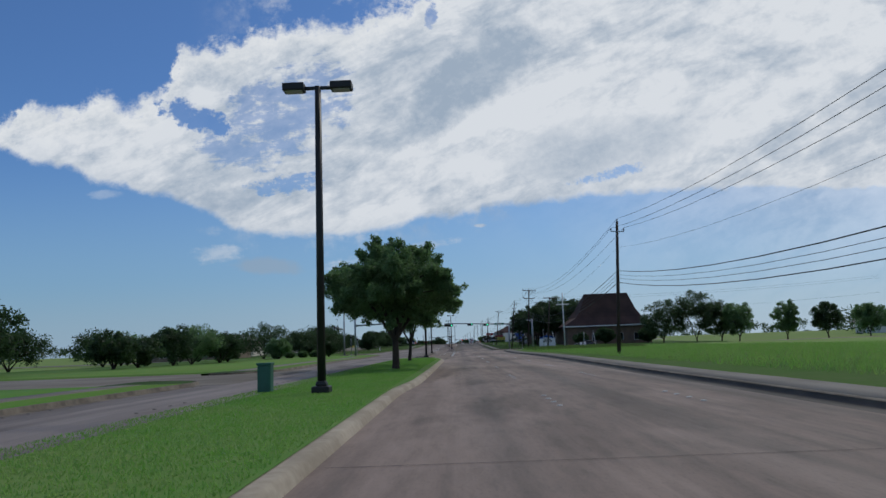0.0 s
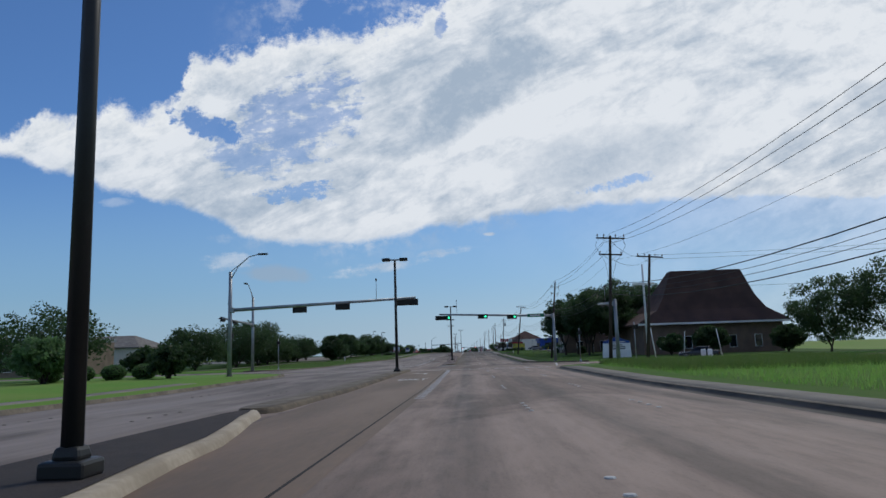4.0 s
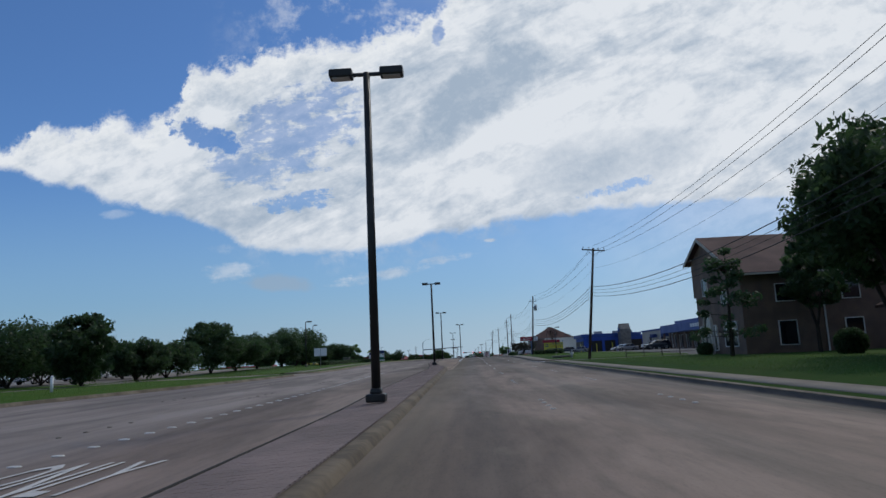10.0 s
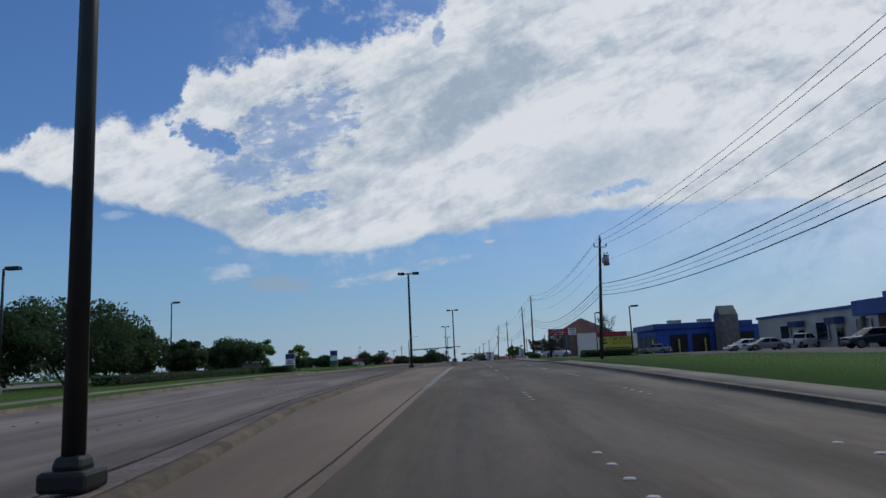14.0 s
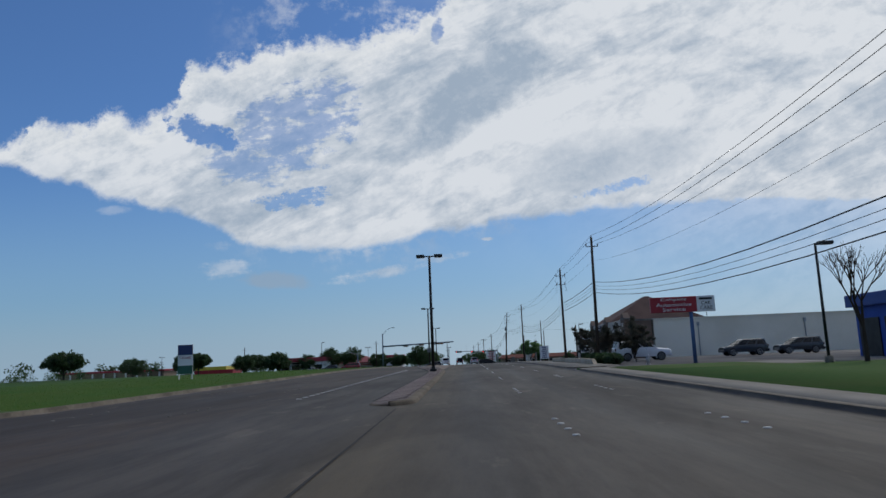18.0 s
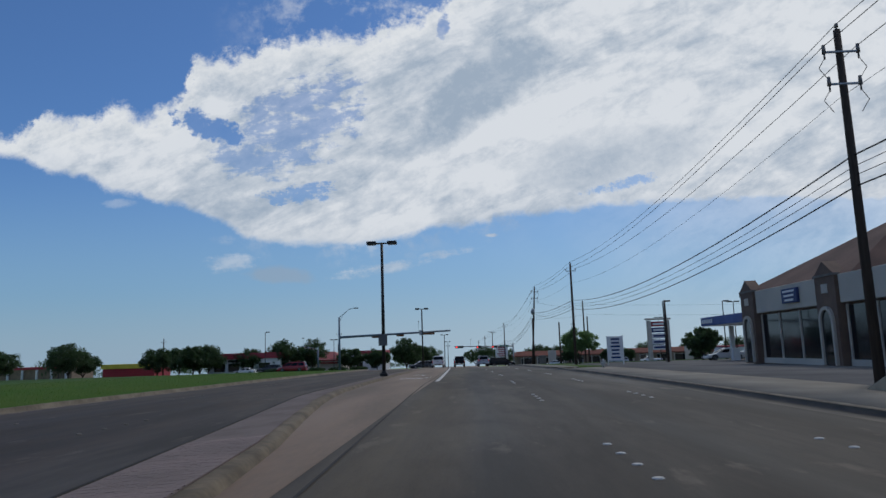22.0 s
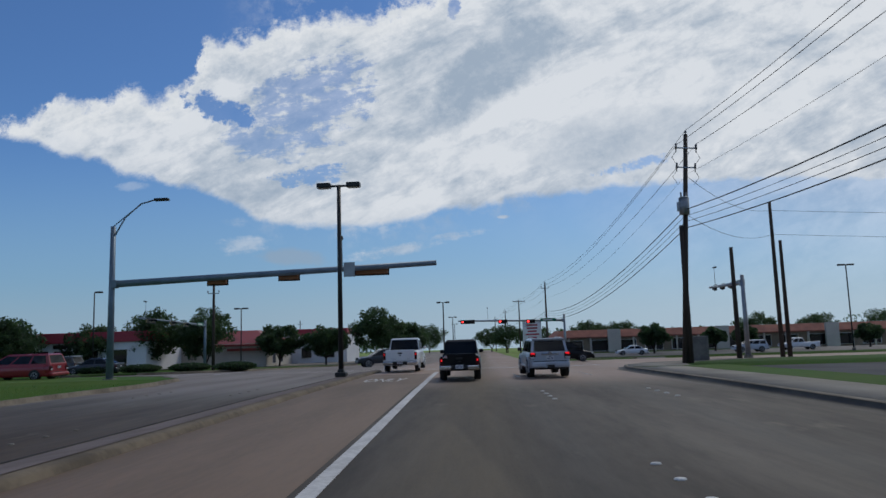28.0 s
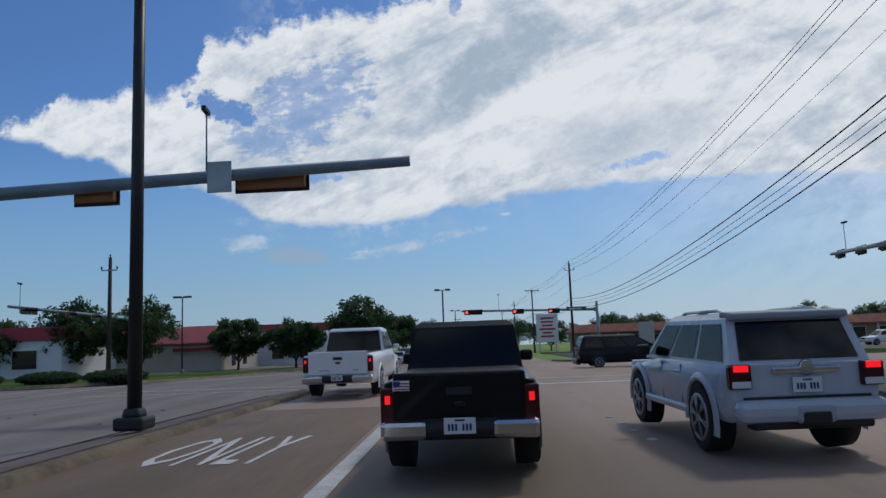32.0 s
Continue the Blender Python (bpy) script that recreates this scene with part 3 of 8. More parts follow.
def median(y0, y1, left, right, fill, nose0=1.0, nose1=1.0, label="", low=False):
    ys = span(y0, y1, 2.5)
    ys = sorted(set(ys + [y0 + nose0 * k / 6 for k in range(7)] + [y1 - nose1 * k / 6 for k in range(7)]))
    bm, tm = B(), B()
    rows, top = [], []
    for y in ys:
        a, b = lerp_knots(left, y), lerp_knots(right, y)
        k = 1.0
        if nose0 and y < y0 + nose0:
            k = math.sqrt(max(0.0, 1 - (1 - (y - y0) / nose0) ** 2))
        if nose1 and y > y1 - nose1:
            k = min(k, math.sqrt(max(0.0, 1 - (1 - (y1 - y) / nose1) ** 2)))
        c, h = (a + b) / 2, max(0.03, (b - a) / 2 * k)
        e = min(0.16, h * 0.5)
        rows.append([spot(c + q, y, z) for q, z in ((-h - 0.05, -0.03), (-h, 0.015 if low else 0.10), (-h + 0.04, 0.03 if low else 0.15), (-h + e * 0.5, 0.035 if low else 0.155), (h - e * 1.5, 0.125 if low else 0.155), (h - 0.05, 0.115 if low else 0.15), (h, 0.075 if low else 0.10), (h + 0.06, -0.03))])
        top.append([spot(c - h + e * 0.5 + (2 * h - 2 * e) * q, y, 0.045 + 0.09 * q if low else 0.165) for q in (0, 0.25, 0.5, 0.75, 1)])
    sheet(bm, rows)
    for r in (rows[0], rows[-1]):
        bm.faces.new([bm.verts.new(q) for q in r])
    sheet(tm, top)
    ob = thing("median", Matrix(), label, "median", kind="structure")
    part("kerb", bm, M_PALEKERB if y0 < 84 else M_MEDKERB, ob)
    part("fill", tm, fill, ob)
    if low:
        jm = B()
        strip(jm, y0 + 2, y1 - 2, [(shifted(left, -0.03), 0.02), (shifted(left, -0.01), 0.05), (shifted(left, 0.05), 0.056), (shifted(left, 0.06), 0.03)], 2.5)
        part("joint", jm, M_JOINT, ob, "dark open joint")
    return ob


def paving(owner, y0, y1, left, right):
    """Brick pavers: the near ones one by one, the rest in one mesh."""
    L, W = 0.205, 0.10
    me = None
    count = 0
    verts, faces = [], []
    rng = random.Random(5)
    y, row = y0, 0
    while y < y1:
        a, b = lerp_knots(left, y) + 0.09, lerp_knots(right, y) - 0.25
        x = a - (L / 2 if row % 2 else 0)
        while x < b - 0.03:
            p, q = max(x, a), min(x + L, b)
            dz = rng.uniform(-0.002, 0.002)
            if q - p > 0.03:
                c = spot((p + q) / 2, y + W / 2, 0.051 + 0.09 * ((p + q) / 2 - a) / (b - a) + dz)
                hx, hy = (q - p) / 2 - 0.002, W / 2 - 0.002
                lean, climb = 0.09 / (b - a), (rise(y + W) - rise(y)) / W
                i = len(verts)
                verts += [(c.x + sx * hx * k, c.y + sy * hy * k, c.z + z + sx * hx * lean + sy * hy * climb) for z, k in ((-0.03, 1), (0.003, 1), (0.005, 0.97)) for sx, sy in ((-1, -1), (1, -1), (1, 1), (-1, 1))]
                for o in (0, 4):
                    faces += [(i + o + k, i + o + (k + 1) % 4, i + o + 4 + (k + 1) % 4, i + o + 4 + k) for k in range(4)]
                faces.append((i + 8, i + 9, i + 10, i + 11))
            x += L
        y += W
        row += 1
    me = bpy.data.meshes.new("paver_field")
    me.from_pydata(verts, [], faces)
    me.materials.append(M_PAVER)
    ob = new("paver_field", me)
    ob.parent = owner
    tagged(ob, "weathered red-brown brick pavers", kind="stuff")


def single_pavers(owner, y0, n_rows, left, right):
    L, W = 0.205, 0.10
    bm = B()
    box(bm, (0, 0, -0.006), (L - 0.008, W - 0.008, 0.036), bevel=0.003)
    me = mesh_of("paver", bm, M_PAVER)
    rng = random.Random(8)
    for r in range(n_rows):
        y = y0 + r * W
        a, b = lerp_knots(left, y) + 0.09, lerp_knots(right, y) - 0.25
        x = a + (L / 2 if r % 2 else 0)
        while x + L <= b:
            ob = new("paver", me)
            ob.parent = owner
            ob.location = spot(x + L / 2, y + W / 2, 0.046 + 0.09 * (x + L / 2 - a) / (b - a) + rng.uniform(-0.002, 0.002))
            ob.rotation_euler = (0, -math.atan(0.09 / (b - a)), rng.uniform(-0.02, 0.02))
            x += L


def stripe(name, pts, width, label, z=0.012, material=None):
    """A painted line through points (x, y) of the road."""
    bm = B()
    rows = []
    for (a, b), (c, d) in zip(pts, pts[1:]):
        n = max(1, int(math.hypot(c - a, d - b) / 4))
        for i in range(n + (1 if (c, d) == pts[-1] else 0)):
            s = i / n
            x, y = a + (c - a) * s, b + (d - b) * s
            dx, dy = c - a, d - b
            k = width / 2 / math.hypot(dx, dy)
            rows.append([spot(x - dy * k, y + dx * k, z), spot(x + dy * k, y - dx * k, z)])
    sheet(bm, rows)
    return solid(name, bm, material or M_PAINT, label, "road marking", kind="structure")


def buttons(x, ys, label, size=(0.10, 0.10), material=None):
    verts, faces = [], []
    for y in ys:
        c = spot(x if not isinstance(x, (list, tuple)) else lerp_knots(x, y), y, 0.0)
        i = len(verts)
        for z, k in ((0.0, 1.0), (0.016, 0.8), (0.02, 0.45)):
            verts += [(c.x + size[0] / 2 * k * math.cos(q * math.tau / 8 + math.pi / 8) * 1.15, c.y + size[1] / 2 * k * math.sin(q * math.tau / 8 + math.pi / 8) * 1.15, c.z + z + 0.004) for q in range(8)]
        for o in (0, 8):
            faces += [(i + o + q, i + o + (q + 1) % 8, i + o + 8 + (q + 1) % 8, i + o + 8 + q) for q in range(8)]
        faces.append(tuple(i + 16 + q for q in range(8)))
    me = bpy.data.meshes.new("lane_buttons")
    me.from_pydata(verts, [], faces)
    me.materials.append(material or M_PAINT)
    tagged(new("lane_buttons", me), label, "road marking", kind="stuff")


def turn_arrow(x, y, flip=1):
    """A painted turn arrow, its shaft along the road."""
    bm = B()
    pts = [(0.06, -1.2), (0.06, 0.2), (-0.05, 0.55), (-0.35, 0.75), (-0.35, 0.45), (-0.95, 0.95), (-0.35, 1.45), (-0.35, 1.1), (0.05, 0.95), (0.28, 0.45), (0.28, -1.2)]
    vs = [bm.verts.new(spot(x + a * flip, y + b, 0.012)) for a, b in pts]
    bm.faces.new(vs)
    bmesh.ops.triangulate(bm, faces=bm.faces)
    solid("turn_arrow", bm, M_PAINT, "white painted turn arrow on the road", "road marking", kind="structure")


def only_word(x, y, w=1.75, h=2.5):
    ob = tagged(words("lane_word", "ONLY", 1.0, M_PAINT, None, Matrix.Translation(spot(x, y, 0.012)), 0.002, w, h), "white lettering painted on the turn lane", "road marking", kind="structure")
    ob.matrix_basis = Matrix.Translation(spot(x, y, 0.012)) @ Matrix.Rotation(math.atan(rise(y + 1) / 2 - rise(y - 1) / 2), 4, "X")


def crack(pts, width=0.05):
    return stripe("joint_line", pts, width, "dark sealed joint in the concrete road", 0.008, M_JOINT)


# ---- street furniture ----
def lamp_post(height=9.15):
    """A square bronze post with two box lanterns."""
    ob = thing("street_lamp", Matrix(), "dark bronze twin-head street lamp post on the median", "street lamp", "median street lamps")
    bm = B()
    box(bm, (0, 0, 0.10), (0.52, 0.52, 0.22), bevel=0.05)
    box(bm, (0, 0, 0.28), (0.34, 0.34, 0.16), bevel=0.05, taper=(0.8, 0.8))
    part("base", bm, M_BRONZE, ob)
    bm = B()
    tube(bm, (0, 0, 0.2), (0, 0, height), 0.125, 0.095, 8)
    part("pole", bm, M_BRONZE, ob)
    bm = B()
    box(bm, (0, 0, height - 0.05), (1.0, 0.09, 0.10), bevel=0.015)
    part("arm", bm, M_BRONZE, ob)
    for s in (-1, 1):
        bm = B()
        box(bm, (s * 0.72, 0, height - 0.02), (0.66, 0.42, 0.24), bevel=0.04)
        hd = part("lantern", bm, M_BRONZE, ob)
        bm = B()
        box(bm, (s * 0.72, 0, height - 0.145), (0.5, 0.3, 0.03), bevel=0.01)
        part("lens", bm, M_LAMPGLASS, hd, "flat clear glass lens")
    return ob


def lot_lamp(m, h, heads=1, label="dark single-head parking lot lamp post"):
    ob = thing("lot_lamp", m, label, "street lamp", "parking lot lamps")
    bm = B()
    tube(bm, (0, 0, 0), (0, 0, h), 0.09, 0.07, 8)
    part("pole", bm, M_BRONZE, ob)
    bm = B()
    tube(bm, (0, 0, 0), (0, 0, 0.5), 0.22, 0.22, 10)
    part("base", bm, M_WALK, ob)
    for s in ((1,), (-1, 1))[heads - 1]:
        bm = B()
        box(bm, (s * 0.55, 0, h), (0.8, 0.4, 0.2), bevel=0.04)
        part("lantern", bm, M_BRONZE, ob)
    return ob


def utility_pole(m, h, style="tri", label="tall dark wooden utility pole"):
    ob = thing("utility_pole", m, label, "utility pole", "roadside utility poles")
    bm = B()
    tube(bm, (0, 0, -0.2), (0, 0, h), 0.17, 0.11, 10)
    part("pole", bm, M_WOOD, ob)

    def insulator(p, up=0.22):
        b = B()
        tube(b, p, (p[0], p[1], p[2] + up), 0.03, 0.03, 6)
        tube(b, (p[0], p[1], p[2] + up * 0.4), (p[0], p[1], p[2] + up), 0.07, 0.05, 8)
        part("insulator", b, M_PORC, ob)

    def arm(z, w):
        b = B()
        box(b, (0, -0.14, z), (w, 0.10, 0.13), bevel=0.01)
        part("crossarm", b, M_WOOD, ob)
        for s in (-1, 1):
            b = B()
            tube(b, (s * w * 0.3, -0.14, z - 0.05), (0, -0.12, z - 0.6), 0.018, 0.018, 6)
            part("brace", b, M_GALV, ob)

    if style == "plain":
        pass
    elif style == "tri":
        insulator((0, 0, h))
        for z in (h - 0.9,):
            b = B()
            box(b, (0, -0.1, z), (1.15, 0.06, 0.08), bevel=0.01)
            part("bracket", b, M_GALV, ob)
            for s in (-1, 1):
                insulator((s * 0.55, -0.1, z), 0.28)
    elif style == "hang":
        insulator((0, 0, h))
        for z, w in ((h - 0.8, 1.1), (h - 1.9, 1.0)):
            b = B()
            box(b, (0, -0.1, z), (w, 0.06, 0.07), bevel=0.01)
            part("bracket", b, M_GALV, ob)
            for s in (-1, 1):
                insulator((s * w / 2, -0.1, z - 0.25), 0.5)
                b = B()
                pipe(b, [(s * w / 2, -0.1, z - 0.2), (s * (w / 2 + 0.22), -0.1, z - 0.55), (s * (w / 2 - 0.05), -0.1, z - 0.95)], 0.012, 5)
                part("jumper", b, M_CABLE, ob)
    elif style == "cross":
        arm(h - 0.25, 2.5)
        for x in (-1.15, -0.5, 0.5, 1.15):
            insulator((x, -0.14, h - 0.18))
    elif style == "double":
        arm(h - 0.25, 2.6)
        for x in (-1.2, -0.6, 0.45, 1.2):
            insulator((x, -0.14, h - 0.18), 0.3)
        arm(h - 1.75, 2.1)
        for x in (-0.95, 0.95):
            insulator((x, -0.14, h - 1.68))
        for s in (-1, 1):
            b = B()
            pipe(b, [(s * 1.1, -0.1, h - 0.3), (s * 1.35, -0.1, h - 0.9), (s * 1.0, -0.1, h - 1.7), (s * 0.5, -0.1, h - 2.4), (s * 0.15, -0.1, h - 4.0)], 0.014, 5)
            part("jumper", b, M_CABLE, ob)
    return ob


def transformer(m, parent_label="grey pole-mounted transformer can on a utility pole"):
    ob = thing("transformer", m, parent_label, "transformer")
    bm = B()
    tube(bm, (0, 0, -0.45), (0, 0, 0.45), 0.27, 0.27, 14)
    tube(bm, (0, 0, 0.45), (0, 0, 0.52), 0.29, 0.22, 14)
    part("tank", bm, M_GALV, ob)
    for s in (-1, 1):
        bm = B()
        tube(bm, (s * 0.12, 0, 0.5), (s * 0.14, 0, 0.78), 0.04, 0.05, 8)
        part("bushing", bm, M_PORC, ob)
    bm = B()
    box(bm, (-0.31, 0, 0), (0.12, 0.2, 0.5))
    part("bracket", bm, M_GALV, ob)


def cable(a, b, sag, r=0.012, label="black overhead power cable", n=14):
    """A wire that hangs between two places."""
    a, b = Vector(a), Vector(b)
    cu = bpy.data.curves.new("overhead_cable", "CURVE")
    cu.dimensions, cu.bevel_depth, cu.bevel_resolution = "3D", r, 1
    sp = cu.splines.new("POLY")
    sp.points.add(n)
    for i in range(n + 1):
        s = i / n
        p = a.lerp(b, s)
        sp.points[i].co = (p.x, p.y, p.z - 4 * sag * s * (1 - s), 1)
    cu.materials.append(M_CABLE)
    return tagged(new("overhead_cable", cu), label, "cable", "overhead cables")


def signal_head(parent, x, z, lights=3, lit=None, back=False, y=0.0, upright=False, cover=None):
    """A traffic signal head, lying along the arm; back: seen from behind."""
    w, h = 0.36 * lights, 0.38
    f = 1 if back else -1
    bm = B()
    size = (w + 0.16, 0.03, h + 0.16)
    box(bm, (x, y + f * 0.085, z), size if not upright else (size[2], 0.03, size[0]), bevel=0.008)
    hd = part("signal_head", bm, M_BLACK, parent, "black louvred backplate and housing")
    bm = B()
    box(bm, (x, y, z), (w, 0.2, h) if not upright else (h, 0.2, w), bevel=0.03)
    part("housing", bm, cover or M_BLACK, hd)
    for i in range(lights):
        o = (i - (lights - 1) / 2) * 0.35
        c = (x + o, y + f * 0.12, z) if not upright else (x, y + f * 0.12, z - o)
        bm = B()
        tube(bm, c, (c[0], c[1] + f * 0.02, c[2]), 0.13, 0.13, 14)
        on = lit and i == (lights - 1 if lit == "red" else 0)
        part("lens", bm, {"red": M_REDLIGHT, "green": M_GREENLIGHT}[lit] if on else M_LENS, hd, f"lit {lit} lamp" if on else "")
        bm = B()
        for k in range(7):
            a0, a1 = math.pi * k / 7, math.pi * (k + 1) / 7
            p = [(c[0] + 0.15 * math.cos(a), c[1], c[2] + 0.15 * math.sin(a)) for a in (a0, a1)]
            vs = [bm.verts.new(q) for q in p] + [bm.verts.new((q[0], q[1] + f * 0.22, q[2])) for q in p[::-1]]
            bm.faces.new(vs)
        part("visor", bm, M_BLACK, hd)


def signal_mast(m, pole_h, arm_z, arm_len, heads, label, rise_end=0.5, luminaire=True, sign=True, back=False, lit=None, pole_m=None, cam_at=0.55, cover=None, thick=(0.16, 0.10), drop=0.0):
    """A mast with a long arm along its own +x, heads: list of (distance, lights)."""
    pm = pole_m or M_GALV
    ob = thing("signal_mast", m, label, "traffic signal", "traffic signals")
    bm = B()
    tube(bm, (0, 0, 0), (0, 0, pole_h), 0.20, 0.14, 14)
    part("pole", bm, pm, ob)
    bm = B()
    tube(bm, (0, 0, -0.05), (0, 0, 0.12), 0.34, 0.34, 14)
    box(bm, (0, 0, 0.16), (0.55, 0.55, 0.06), bevel=0.01)
    part("base_plate", bm, M_WALK, ob)
    bm = B()
    tube(bm, (0.1, 0, arm_z), (arm_len, 0, arm_z + rise_end), thick[0], thick[1], 12)
    box(bm, (0.2, 0, arm_z), (0.3, 0.4, 0.45), bevel=0.03)
    part("arm", bm, pm, ob)
    for d, n in heads:
        z = arm_z + rise_end * d / arm_len
        signal_head(ob, d, z - (0.05 if not back else 0.12) - drop - (0.24 if n == 5 and lit == "green" else 0.0), n, lit, back, y=0.3 if back else -0.3, cover=cover)
    if cam_at:
        d = arm_len * cam_at
        z = arm_z + rise_end * cam_at
        bm = B()
        tube(bm, (d, 0, z), (d, 0, z + 1.7), 0.025, 0.02, 6)
        cm = part("camera_stick", bm, pm, ob)
        bm = B()
        box(bm, (d, -0.05, z + 1.75), (0.12, 0.35, 0.13), tilt=-0.2, bevel=0.02)
        part("camera_box", bm, M_BLACK, cm)
    if luminaire:
        bm = B()
        pts = [(0, 0, pole_h - 0.7), (0.7, 0, pole_h + 0.5), (1.6, 0, pole_h + 1.25), (2.4, 0, pole_h + 1.45)]
        pipe(bm, pts, 0.045, 8)
        pipe(bm, [(0, 0, pole_h), (1.6, 0, pole_h + 1.25)], 0.03, 6)
        la = part("luminaire_arm", bm, pm, ob)
        bm = B()
        box(bm, (2.8, 0, pole_h + 1.45), (0.85, 0.32, 0.16), bevel=0.06)
        part("lantern", bm, M_BRONZE, la)
    if sign:
        bm = B()
        f = 1 if back else -1
        box(bm, (2.2, f * 0.2, arm_z + 0.12), (2.1, 0.03, 0.42), bevel=0.01)
        sg = part("street_name_sign", bm, M_GREENSIGN, ob, "green street name sign")
        bm = B()
        box(bm, (2.3, f * 0.222, arm_z + 0.12), (1.3, 0.012, 0.16))
        part("lettering", bm, M_WHITE, sg)
    return ob


def ped_pole(m, h, label="slim grey pedestrian signal post", head=True):
    ob = thing("pedestrian_signal", m, label, "pedestrian signal")
    bm = B()
    tube(bm, (0, 0, 0.2), (0, 0, h), 0.055, 0.05, 8)
    part("pole", bm, M_GALV, ob)
    bm = B()
    tube(bm, (0, 0, 0), (0, 0, 0.35), 0.17, 0.08, 10)
    part("base", bm, M_GALV, ob)
    if head:
        bm = B()
        box(bm, (0.05, -0.15, h - 0.5), (0.4, 0.22, 0.42), bevel=0.03)
        part("housing", bm, M_BLACK, ob)
    return ob


def hydrant(m, material, label):
    ob = thing("fire_hydrant", m, label, "fire hydrant")
    bm = B()
    tube(bm, (0, 0, 0), (0, 0, 0.06), 0.17, 0.17, 12)
    tube(bm, (0, 0, 0.06), (0, 0, 0.55), 0.11, 0.10, 12)
    tube(bm, (0, 0, 0.52), (0, 0, 0.57), 0.15, 0.15, 12)
    part("barrel", bm, material, ob)
    bm = B()
    tube(bm, (0, 0, 0.57), (0, 0, 0.72), 0.12, 0.05, 12)
    tube(bm, (0, 0, 0.72), (0, 0, 0.78), 0.03, 0.03, 6)
    part("bonnet", bm, material, ob)
    for d in ((-0.2, 0, 0.42), (0.2, 0, 0.42), (0, -0.2, 0.40)):
        bm = B()
        tube(bm, (0, 0, d[2]), d, 0.06, 0.07, 10)
        part("nozzle", bm, material, ob)


# ---- trees ----
def leaf_cloud(rng, centres, radii, count, size, flat=0.8):
    """Leaves as small bent blades round the clump centres."""
    n = count
    k = rng.integers(0, len(centres), n)
    d = rng.normal(size=(n, 3))
    d /= np.linalg.norm(d, axis=1, keepdims=True)
    r = radii[k] * rng.random(n) ** 0.45
    p = centres[k] + d * r[:, None] * np.array([1, 1, flat])
    a = rng.normal(size=(n, 3))
    a /= np.linalg.norm(a, axis=1, keepdims=True)
    b = np.cross(a, rng.normal(size=(n, 3)))
    b /= np.linalg.norm(b, axis=1, keepdims=True)
    s = size * (0.6 + 0.8 * rng.random(n))[:, None]
    v = np.stack([p - a * s, p + b * s * 0.45, p + a * s, p - b * s * 0.45], 1).reshape(-1, 3)
    f = np.arange(n * 4).reshape(-1, 4)
    return v, f


def numpy_mesh(name, v, f, material):
    me = bpy.data.meshes.new(name)
    me.vertices.add(len(v))
    me.vertices.foreach_set("co", np.asarray(v, np.float32).ravel())
    me.loops.add(f.size)
    me.loops.foreach_set("vertex_index", f.ravel().astype(np.int32))
    me.polygons.add(len(f))
    me.polygons.foreach_set("loop_start", np.arange(0, f.size, f.shape[1], dtype=np.int32))
    me.update(calc_edges=True)
    me.materials.append(material)
    return me


